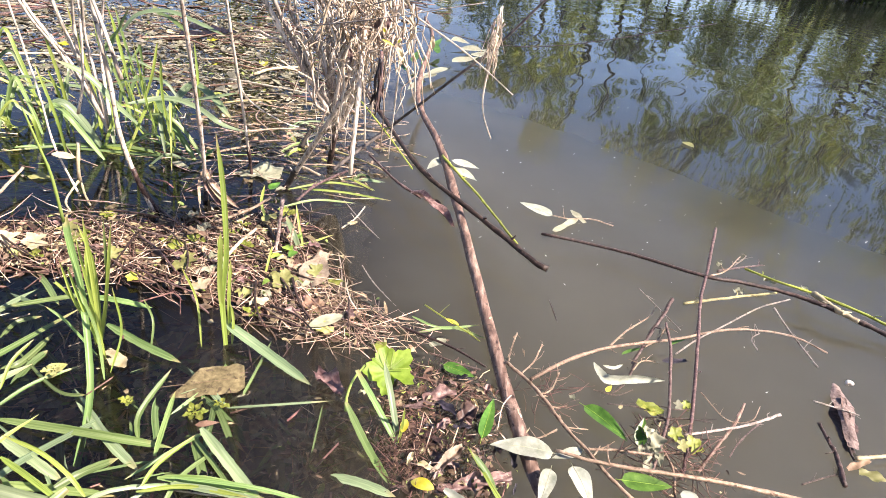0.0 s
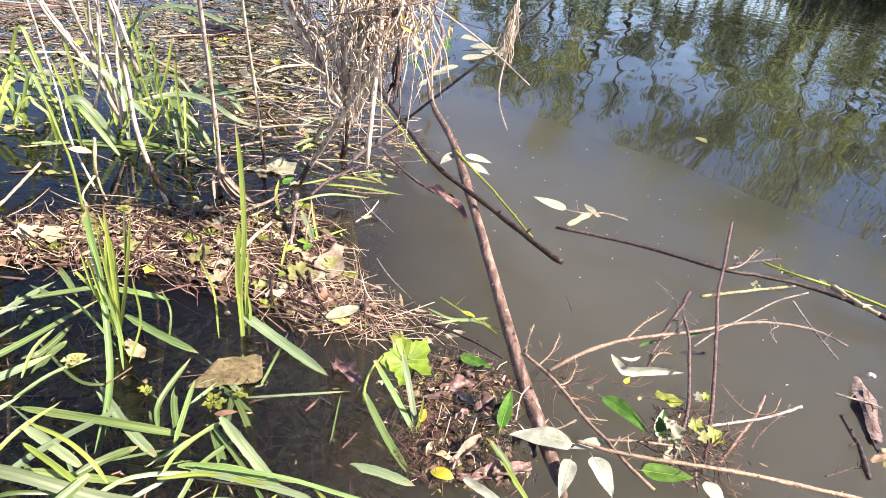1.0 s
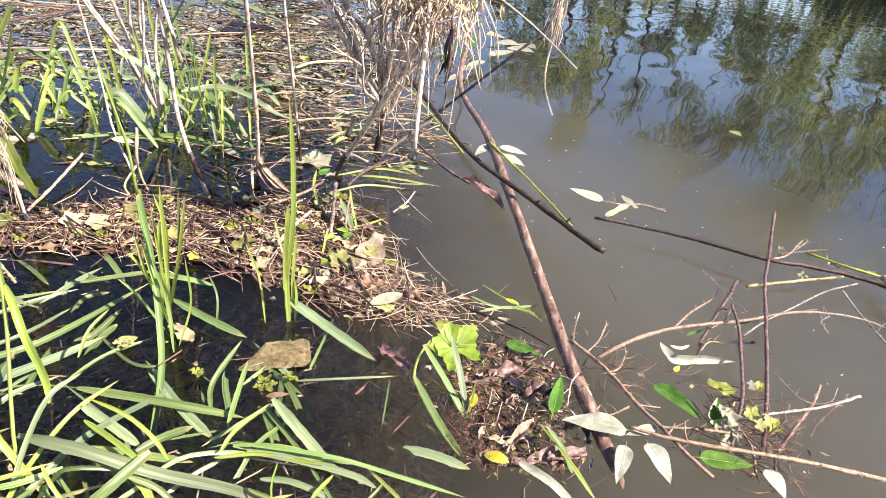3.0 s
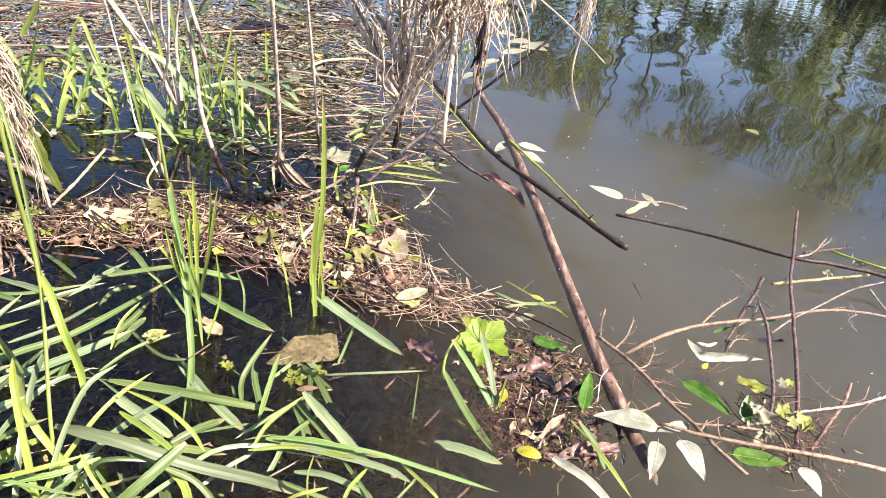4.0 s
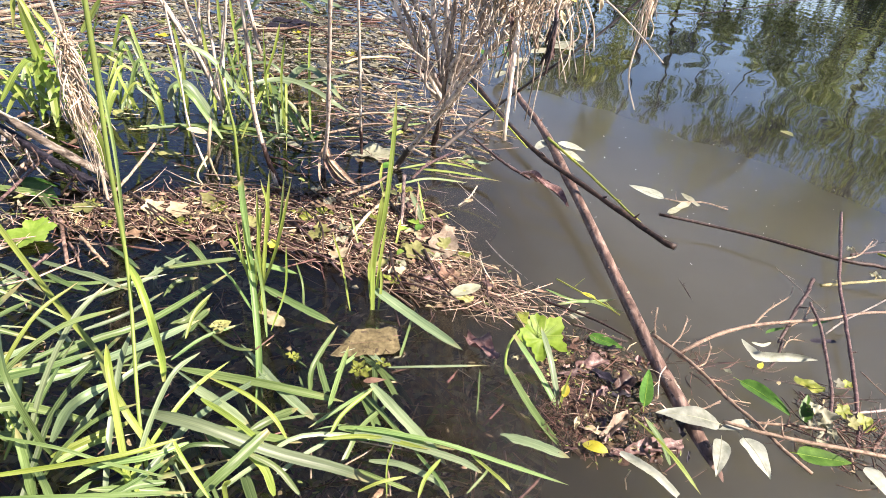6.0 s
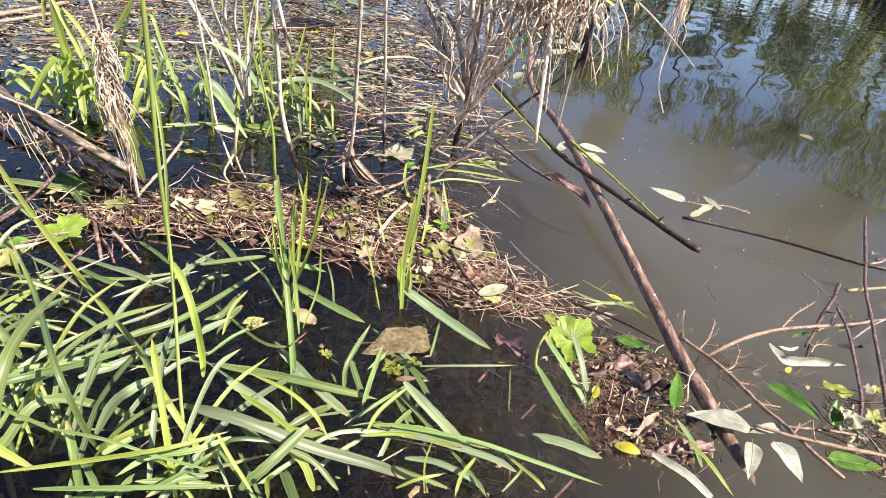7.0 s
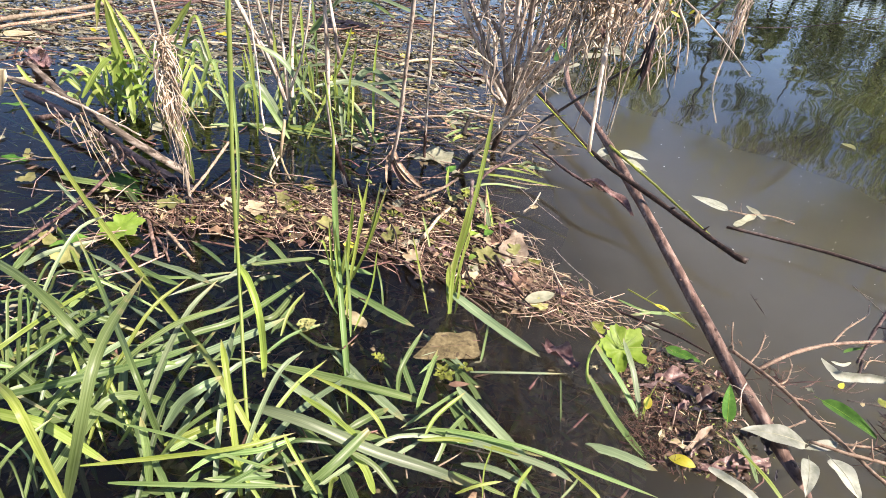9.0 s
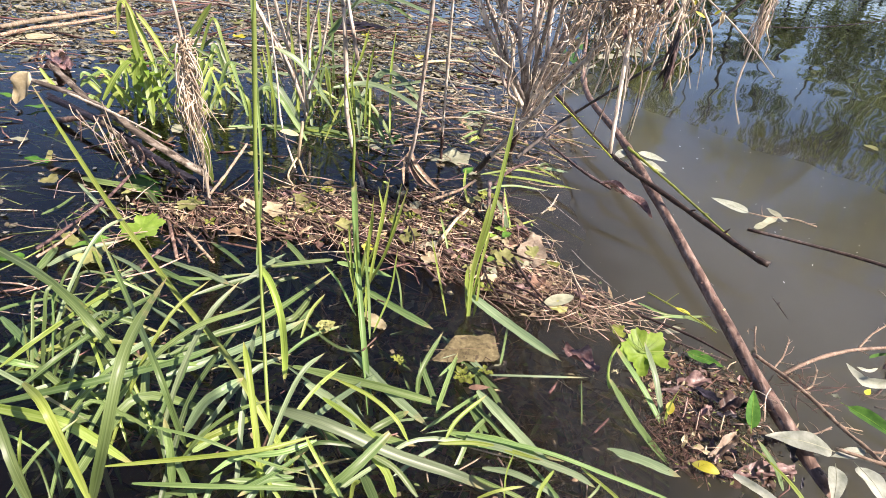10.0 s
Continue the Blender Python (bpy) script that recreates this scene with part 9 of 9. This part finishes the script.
for k, (x, y) in enumerate(spots_in(near_mat, 12, R)):
    th, L = 0.2 + R.gauss(0, 0.4), R.uniform(0.15, 0.5)
    d = Vector((math.cos(th), math.sin(th), R.gauss(0, 0.02))) * L * 0.5
    c = Vector((x, y, R.uniform(0.006, 0.014)))
    m, lab = R.choice(((STRAW, "pale dry reed on the floating mat"), (BARK_RED, "red-brown reed on the floating mat"), (BARK_ORANGE, "orange-brown reed on the floating mat")))
    stick("mat_reed", [c - d, c + Vector((R.gauss(0, 0.015), R.gauss(0, 0.015), 0.004)), c + d], R.uniform(0.002, 0.0045), 0.002, m, lab, "reed", n=8, sides=6, group="reeds on the floating mat")
ROOT_MAT = [(-0.23, 0.63), (-0.18, 0.71), (-0.10, 0.69), (-0.075, 0.60), (-0.07, 0.50), (-0.18, 0.48)]
MOSS = [(-0.205, 0.50), (-0.215, 0.56), (-0.175, 0.60), (-0.150, 0.55), (-0.165, 0.49)]
tagged(straws("root_fibres", spots_in(ROOT_MAT, 180, R), ROOTS, R, (0.006, 0.05), (0.0003, 0.0009), z=(-0.006, 0.006), spread=3, tilt=0.35), "dark matted root fibres at the water surface", "roots", kind="stuff")
tagged(straws("red_rootlets", spots_in(MOSS, 380, R, 0.008), RED_ROOT, R, (0.004, 0.014), (0.0002, 0.0005), z=(-0.004, 0.010), spread=3, tilt=0.9), "fine rust-red rootlets in a soft clump", "roots", kind="stuff")
tagged(straws("floating_straw", spots_in(ROOT_MAT, 60, R), STRAW_BITS, R, (0.008, 0.035), (0.0004, 0.001), z=(0.0, 0.010), spread=3, tilt=0.4), "pale straw bits on the root mat", "debris", kind="stuff")
tagged(flecks("leaf_litter", spots_in(ROOT_MAT, 110, R), LITTER_BITS, R, (0.003, 0.012), z=(-0.002, 0.008), tilt=0.6), "brown leaf scraps on the root mat", "leaf litter", kind="stuff")
tagged(flecks("leaf_litter", spots_in(ROOT_MAT, 300, R, 0.006), ROT_BITS, R, (0.005, 0.020), z=(-0.003, 0.003), tilt=0.15, broad=(0.3, 0.8)), "dark rotten leaves that bed the root mat", "leaf litter", kind="stuff")
tagged(straws("red_rootlets", spots_in(ROOT_MAT, 240, R, 0.006), RED_ROOT, R, (0.006, 0.022), (0.0002, 0.0006), z=(-0.001, 0.007), spread=3, tilt=0.5), "rust-red rootlets woven through the root mat", "roots", kind="stuff")
for k, (x, y) in enumerate(spots_in(ROOT_MAT, 48, R)):
    th, L = R.uniform(0, 6.28), R.uniform(0.008, 0.022)
    m, lab = R.choice(((LEAF_PURPLE, "curled purple-brown dead leaf on the root mat"), (LEAF_PURPLE, "curled purple-brown dead leaf on the root mat"), (BARK_PINK, "crumpled pinkish-brown dead leaf on the root mat"), (LEAF_BROWN, "curled brown dead leaf on the root mat"), (LEAF_TAN, "small curled tan leaf on the root mat"), (BLACK_ROOT, "black rotten leaf on the root mat")))
    leaf("dead_leaf", (x, y, 0.005), (x + L * math.cos(th), y + L * math.sin(th), 0.010), L * R.uniform(0.2, 0.5), m, lab, n=14, outline="ragged", fold=R.uniform(0.3, 1.5), wave=0.32, bend=R.uniform(0, 0.15))
leaf("dead_leaf", (-0.153, 0.619, 0.012), (-0.128, 0.601, 0.014), 0.013, BLACK_ROOT, "blue-black wet leaf on the root mat", outline="ragged", fold=0.6, wave=0.1, n=12)
leaf("bark_strip", (-0.133, 0.491, 0.006), (-0.055, 0.528, 0.01), 0.018, LEAF_PURPLE, "wet purple-brown bark lying at the water surface", outline="ragged", fold=0.5, wave=0.22, n=20)
pale_blade = thing("grass_clump", "bleached folded grass blade lying over the root mat", "grass", group="grass clumps")
blade(pale_blade, [(-0.128, 0.482, 0.02), (-0.113, 0.473, 0.022), (-0.092, 0.463, 0.02), (-0.070, 0.450, 0.012)], 0.0095, WILLOW_PALE, tip=0.3, fold=0.7, n=16)
blade(pale_blade, [(-0.108, 0.563, 0.004), (-0.091, 0.518, 0.022), (-0.072, 0.484, 0.026), (-0.046, 0.461, 0.01)], 0.0055, GRASS_YELLOW, n=16)
OPEN = [(-0.2, 0.85), (0.5, 0.6), (1.4, 1.6), (3.0, 4.5), (0.5, 3.5), (-0.2, 1.6)]
tagged(flecks("white_flecks", spots_in(OPEN, 330, R), WHITE_BITS, R, (0.002, 0.006), z=(-0.001, 0.0)), "tiny pale flecks drifting on open water", "flecks", kind="stuff")
STILL = [(-1.3, 0.3), (-1.5, 1.3), (-0.7, 1.5), (-0.35, 1.2), (-0.2, 0.6), (-0.3, 0.3)]
tagged(flecks("leaf_litter", spots_in(STILL, 420, R), LITTER_BITS, R, (0.0015, 0.006), z=(-0.001, 0.001)), "small leaf scraps on still dark water", "leaf litter", kind="stuff")
SUNK = [(-1.1, 0.25), (-1.2, 0.65), (-0.8, 0.72), (-0.5, 0.70), (-0.25, 0.62), (-0.15, 0.45), (-0.35, 0.25)]
tagged(straws("sunken_stems", spots_in(SUNK, 420, R), STRAW_BITS, R, (0.02, 0.13), (0.0004, 0.0015), z=(-0.022, -0.003), spread=3, tilt=0.1), "pale dead stems sunk just under the dark water", "sunken stems", kind="stuff")
tagged(straws("sunken_stems", spots_in(SUNK, 420, R), ROOTS, R, (0.03, 0.14), (0.0006, 0.0022), z=(-0.05, -0.003), spread=3, tilt=0.25), "dark rotting stems sunk under the still water", "sunken stems", kind="stuff")
tagged(flecks("sunken_litter", spots_in(SUNK, 1300, R), MAT_BITS, R, (0.006, 0.036), z=(-0.016, -0.003)), "rotting leaf scraps hanging under the still water", "leaf litter", kind="stuff")
for k, (x, y) in enumerate(spots_in(SUNK, 16, R)):
    clump = thing("sunken_grass", "drowned olive grass blades under the still water", "grass", group="sunken grass")
    head = R.uniform(0, 6.28)
    for j in range(6):
        th, L, z = head + R.gauss(0, 0.7), R.uniform(0.06, 0.16), -R.uniform(0.004, 0.03)
        d = Vector((math.cos(th), math.sin(th), 0))
        a = Vector((x + R.gauss(0, 0.02), y + R.gauss(0, 0.02), z - 0.02))
        blade(clump, [a, a + d * (L * 0.5) + Vector((R.gauss(0, 0.01), R.gauss(0, 0.01), 0.018)), a + d * L + Vector((0, 0, 0.01))], R.uniform(0.003, 0.009), R.choice((GRASS_WET, GRASS, GRASS_WET)), base=0.3, fold=0.3)
for k, (x, y) in enumerate(spots_in([(-1.1, 0.25), (-1.1, 0.62), (-0.75, 0.66), (-0.5, 0.60), (-0.25, 0.45), (-0.35, 0.25)], 22, R)):
    clump = thing("sunken_grass", "long green grass blades awash in the still water", "grass", group="sunken grass")
    head = R.choice((0.6, 2.4, 1.3, 0.1))
    for j in range(4):
        th, L = head + R.gauss(0, 0.35), R.uniform(0.12, 0.26)
        d = Vector((math.cos(th), math.sin(th), 0))
        a = Vector((x + R.gauss(0, 0.025), y + R.gauss(0, 0.025), -0.014)) - d * (L * 0.5)
        side = Vector((-d.y, d.x, 0)) * R.gauss(0, 0.012)
        blade(clump, [a, a + d * (L * 0.3) + side * 0.7 + Vector((0, 0, R.uniform(0.007, 0.0165))), a + d * (L * 0.65) + side + Vector((0, 0, R.uniform(0.005, 0.016))), a + d * L - Vector((0, 0, 0.004))], R.uniform(0.004, 0.0105), R.choice((GRASS_WET, GRASS_BLUE, GRASS, GRASS_WET)), fold=0.15, n=16)
for k, (x, y) in enumerate(spots_in(SUNK, 60, R)):
    th, L = R.uniform(0, 6.28), R.uniform(0.02, 0.05)
    z = -R.uniform(0.006, 0.025)
    leaf("sunken_leaf", (x, y, z), (x + L * math.cos(th), y + L * math.sin(th), z - 0.006), L * R.uniform(0.3, 0.65), R.choice((LEAF_MUD, LEAF_KRAFT, LEAF_TAN, LEAF_BROWN)), "muddy dead leaf sunk under the dark water", group="sunken leaves", n=8, outline=R.choice(("ovate", "ragged", "lance")), wave=0.15)
for k, (x, y) in enumerate(spots_in(STILL, 36, R)):
    th, L = R.uniform(0, 6.28), R.uniform(0.02, 0.06)
    z = -R.uniform(0.006, 0.03)
    leaf("sunken_leaf", (x, y, z), (x + L * math.cos(th), y + L * math.sin(th), z - 0.004), L * R.uniform(0.3, 0.6), R.choice((LEAF_MUD, LEAF_MUD, LEAF_OLIVE)), "dead leaf sunk just under the dark water", group="sunken leaves", n=8, outline=R.choice(("ovate", "ragged")), wave=0.15)

NEAR = [(-0.66, 0.34), (-0.66, 0.58), (-0.42, 0.62), (-0.26, 0.56), (-0.20, 0.42), (-0.40, 0.34)]
tagged(flecks("sunken_litter", spots_in(NEAR, 330, R), LITTER_BITS, R, (0.008, 0.032), z=(-0.008, -0.002), tilt=0.2, broad=(0.2, 0.6)), "brown and olive leaf scraps awash in the still water", "leaf litter", kind="stuff")
tagged(flecks("sunken_litter", spots_in(NEAR, 170, R), WEED_BITS, R, (0.006, 0.022), z=(-0.008, -0.002), tilt=0.3), "olive-green weed awash in the still water", "water weed", kind="stuff")
tagged(straws("sunken_stems", spots_in(NEAR, 130, R), STRAW_BITS, R, (0.03, 0.13), (0.0004, 0.0011), z=(-0.012, -0.004), spread=3, tilt=0.03), "pale thin stems awash in the still water", "sunken stems", kind="stuff")
for k, (x, y) in enumerate(spots_in(NEAR, 22, R)):
    th, L = R.uniform(0, 6.28), R.uniform(0.02, 0.045)
    z = -R.uniform(0.0025, 0.007)
    leaf("sunken_leaf", (x, y, z), (x + L * math.cos(th), y + L * math.sin(th), z - 0.003), L * R.uniform(0.3, 0.6), R.choice((LEAF_OLIVE, LEAF_KRAFT, LEAF_TAN, LEAF_BROWN)), "dull dead leaf awash just under the still water", group="sunken leaves", n=8, outline=R.choice(("ovate", "ragged", "lance")), wave=0.06)

# ---- scattered floating growth on the still water behind the raft ----
R = random.Random(57)
BACK = [(-2.2, 0.75), (-1.1, 0.80), (-0.80, 0.95), (-0.55, 1.10), (-0.50, 1.55), (-0.8, 1.75), (-1.3, 1.75), (-2.6, 1.6)]
LEFT = [(-1.5, 0.35), (-0.95, 0.32), (-0.75, 0.55), (-0.85, 0.72), (-1.1, 0.80), (-2.0, 0.85)]
tagged(flecks("leaf_litter", spots_in(BACK, 50, R, 0.04), GREEN_BITS, R, (0.005, 0.022), z=(-0.001, 0.002)), "small green and olive leaves floating on still water", "leaf litter", kind="stuff")
tagged(flecks("leaf_litter", spots_in(BACK, 220, R, 0.04) + spots_in(LEFT, 100, R, 0.04), MAT_BITS, R, (0.004, 0.022), z=(-0.001, 0.002)), "brown leaf scraps floating on still water", "leaf litter", kind="stuff")
tagged(straws("floating_straw", spots_in(BACK, 150, R, 0.05) + spots_in(LEFT, 60, R, 0.05), STRAW_BITS, R, (0.02, 0.14), (0.0005, 0.0016), z=(0.0, 0.006), heading=0.1, spread=0.8), "single straws floating on still water", "debris", kind="stuff")
tagged(straws("root_fibres", spots_in(BACK, 110, R, 0.05), ROOTS, R, (0.02, 0.10), (0.0006, 0.002), z=(-0.001, 0.006), heading=0.1, spread=0.8), "dark thin stems floating on still water", "debris", kind="stuff")
tagged(straws("drowned_weed", spots_in(BACK, 380, R, 0.05) + spots_in(LEFT, 380, R, 0.05), WEED_BITS, R, (0.04, 0.18), (0.0005, 0.0014), z=(-0.006, -0.001), heading=0.1, spread=0.7, tilt=0.02), "drowned green weed just under the still water", "water weed", kind="stuff")
tagged(flecks("sunken_litter", spots_in(BACK, 1500, R, 0.05) + spots_in(LEFT, 500, R, 0.05), MAT_BITS, R, (0.006, 0.030), z=(-0.02, -0.004), tilt=0.1, broad=(0.25, 0.7)), "rotting leaves just under the still water", "leaf litter", kind="stuff")
tagged(flecks("leaf_litter", spots_in(BACK, 130, R, 0.05), WEED_BITS, R, (0.010, 0.034), z=(-0.012, -0.003), tilt=0.08), "yellow-green weed leaves floating behind the raft", "leaf litter", kind="stuff")
for k, (x, y) in enumerate(spots_in(BACK, 70, R) + spots_in(LEFT, 26, R)):
    th, L = R.uniform(0, 6.28), R.uniform(0.02, 0.06)
    m, lab = R.choice(((LEAF_OLIVE, "olive leaf floating on still dark water"), (LEAF_GREEN, "green leaf floating on still dark water"), (LEAF_PALE, "pale leaf floating on still dark water"), (LEAF_PALE, "pale leaf floating on still dark water"), (LEAF_BROWN, "brown leaf floating on still dark water"), (LEAF_OLIVE, "olive leaf floating on still dark water")))
    leaf("floating_leaf", (x, y, 0.003), (x + L * math.cos(th), y + L * math.sin(th), 0.004 + abs(R.gauss(0, 0.003))), L * R.uniform(0.25, 0.5), m, lab, group="leaves on still water", n=8, outline=R.choice(("lance", "ovate", "ragged")), fold=R.uniform(0.0, 0.25), wave=0.08)
for x, y, n, L, up, th in ((-1.20, 0.92, 6, 0.14, 0.006, 0.1), (-1.02, 1.05, 6, 0.16, 0.006, 3.0), (-0.85, 1.18, 6, 0.15, 0.008, 0.2), (-1.40, 1.05, 6, 0.18, 0.006, 0.4), (-0.75, 1.32, 6, 0.14, 0.01, 2.9), (-1.15, 1.25, 6, 0.16, 0.01, 0.2), (-1.6, 1.25, 6, 0.18, 0.01, 0.2), (-0.62, 1.18, 5, 0.12, 0.01, 0.1), (-1.30, 0.70, 6, 0.17, 0.006, 0.6), (-1.10, 0.50, 6, 0.17, 0.008, 1.0), (-1.0, 0.92, 6, 0.15, 0.006, 0.3), (-0.92, 1.08, 6, 0.15, 0.006, 2.9), (-1.3, 1.15, 7, 0.17, 0.006, 0.0), (-0.7, 1.12, 5, 0.13, 0.006, 0.1), (-1.05, 1.18, 6, 0.16, 0.006, 0.2)):
    grass_clump(x, y, n, L, up, th, 0.7, R, (GRASS_WET, GRASS, GRASS_BLUE, GRASS_YELLOW), (0.003, 0.008))
for k, (x, y) in enumerate(spots_in(BACK, 24, R)):
    clump = thing("sunken_grass", "drowned green blades under the still water behind the raft", "grass", group="sunken grass")
    for j in range(4):
        th, L = R.choice((0.1, 0.3, 2.9)) + R.gauss(0, 0.3), R.uniform(0.10, 0.24)
        d = Vector((math.cos(th), math.sin(th), 0))
        a = Vector((x + R.gauss(0, 0.04), y + R.gauss(0, 0.05), -0.014)) - d * (L * 0.5)
        blade(clump, [a, a + d * (L * 0.4) + Vector((R.gauss(0, 0.008), R.gauss(0, 0.008), R.uniform(0.004, 0.013))), a + d * L - Vector((0, 0, 0.004))], R.uniform(0.004, 0.011), R.choice((GRASS_WET, GRASS_WET, GRASS)), fold=0.15)
for x, y, n, L, up, th in ((-1.16, 1.26, 4, 0.16, 0.13, 2.2), (-1.00, 1.22, 4, 0.15, 0.12, 0.8), (-0.90, 1.30, 4, 0.14, 0.13, 0.2), (-1.28, 1.24, 4, 0.16, 0.14, 1.4), (-0.80, 1.26, 3, 0.13, 0.10, 2.9), (-1.42, 1.22, 4, 0.17, 0.14, 0.6), (-1.08, 1.40, 4, 0.14, 0.18, 1.8)):
    grass_clump(x, y, n, L, up, th, 1.1, R, (GRASS, GRASS_BLUE, GRASS, GRASS_YELLOW), (0.0045, 0.0095))
for x, y, n, L, up, th in ((-1.22, 1.05, 7, 0.15, 0.006, 0.2), (-1.05, 1.30, 7, 0.15, 0.008, 2.9), (-0.88, 1.00, 6, 0.13, 0.006, 0.4), (-1.45, 1.30, 7, 0.17, 0.008, 0.1), (-0.95, 1.16, 6, 0.14, 0.006, 3.0), (-0.66, 1.28, 5, 0.12, 0.006, 0.2)):
    grass_clump(x, y, n, L, up, th, 0.9, R, (GRASS, GRASS_WET, GRASS_BLUE), (0.003, 0.008))

# ---- reeds, leaves and scum round the foot of the shrub ----
FOOT = [(-0.85, 1.20), (-0.42, 1.22), (-0.36, 1.40), (-0.42, 1.70), (-0.62, 1.90), (-0.90, 1.80)]
tagged(flecks("leaf_litter", spots_in(FOOT, 900, R, 0.04), MAT_BITS, R, (0.008, 0.036), z=(-0.010, -0.003), tilt=0.08, broad=(0.2, 0.6)), "rotting leaves awash round the foot of the shrub", "leaf litter", kind="stuff")
tagged(flecks("leaf_litter", spots_in(FOOT, 260, R, 0.04), LITTER_BITS, R, (0.008, 0.034), z=(0.0, 0.003), tilt=0.1, broad=(0.15, 0.5)), "brown and olive leaf scraps floating round the shrub", "leaf litter", kind="stuff")
tagged(straws("floating_straw", spots_in(FOOT, 110, R, 0.04), STRAW_BITS, R, (0.03, 0.14), (0.0005, 0.0014), z=(0.0, 0.010), heading=0.25, spread=0.8, tilt=0.08), "thin straw floating round the foot of the shrub", "debris", kind="stuff")
for k, (x, y) in enumerate(spots_in(FOOT, 15, R)):
    th, L = R.choice((0.15, 0.3, 2.7)) + R.gauss(0, 0.25), R.uniform(0.10, 0.24)
    d = Vector((math.cos(th), math.sin(th), R.gauss(0.02, 0.05))) * L * 0.5
    c = Vector((x, y, R.uniform(0.006, 0.014)))
    m, lab = R.choice(((BARK_ORANGE, "tan reed floating by the foot of the shrub"), (STRAW_OLD, "pale dry reed floating by the foot of the shrub"), (TWIG_OLIVE, "olive-yellow reed floating by the foot of the shrub")))
    stick("floating_reed", [c - d, c + Vector((R.gauss(0, 0.008), R.gauss(0, 0.008), 0.004)), c + d], R.uniform(0.0016, 0.0034), 0.0016, m, lab, "reed", n=8, sides=6, group="reeds round the shrub")
for x, y, n, L, up, th in ((-0.66, 1.36, 5, 0.17, 0.02, 0.2), (-0.52, 1.45, 4, 0.15, 0.02, 2.8), (-0.60, 1.24, 4, 0.15, 0.012, 0.3), (-0.47, 1.30, 3, 0.12, 0.02, 0.1), (-0.72, 1.55, 4, 0.18, 0.03, 0.4)):
    grass_clump(x, y, n, L, up, th, 0.5, R, (GRASS_YELLOW, GRASS_BLUE, GRASS, GRASS_WET), (0.0035, 0.009))

# ---- fibre tangle under the crossing branches ----
TANGLE = [(-0.05, 0.70), (0.0, 0.75), (0.03, 0.71), (0.01, 0.66), (-0.04, 0.65)]
tagged(straws("root_fibres", spots_in(TANGLE, 45, R, 0.008), ROOTS, R, (0.01, 0.04), (0.0003, 0.0008), z=(0.0, 0.012), spread=3, tilt=0.6), "fine brown root tangle caught where branches cross", "roots", kind="stuff")
tagged(flecks("leaf_litter", spots_in(ROOT_MAT, 110, R), GREEN_BITS, R, (0.003, 0.008), z=(0.002, 0.010)), "bits of green weed on the root mat", "leaf litter", kind="stuff")
LEAFY = [(0.07, 0.58), (0.13, 0.68), (0.20, 0.66), (0.20, 0.58), (0.13, 0.54)]
tagged(straws("root_fibres", spots_in(LEAFY, 130, R, 0.015), ROOTS, R, (0.01, 0.05), (0.0003, 0.0009), z=(0.0, 0.014), spread=3, tilt=0.5), "fine dark rootlets among twigs and leaves", "roots", kind="stuff")
tagged(flecks("leaf_litter", spots_in(LEAFY, 60, R, 0.015), LITTER_BITS, R, (0.003, 0.012), z=(0.0, 0.010)), "leaf scraps among drowned twigs", "leaf litter", kind="stuff")
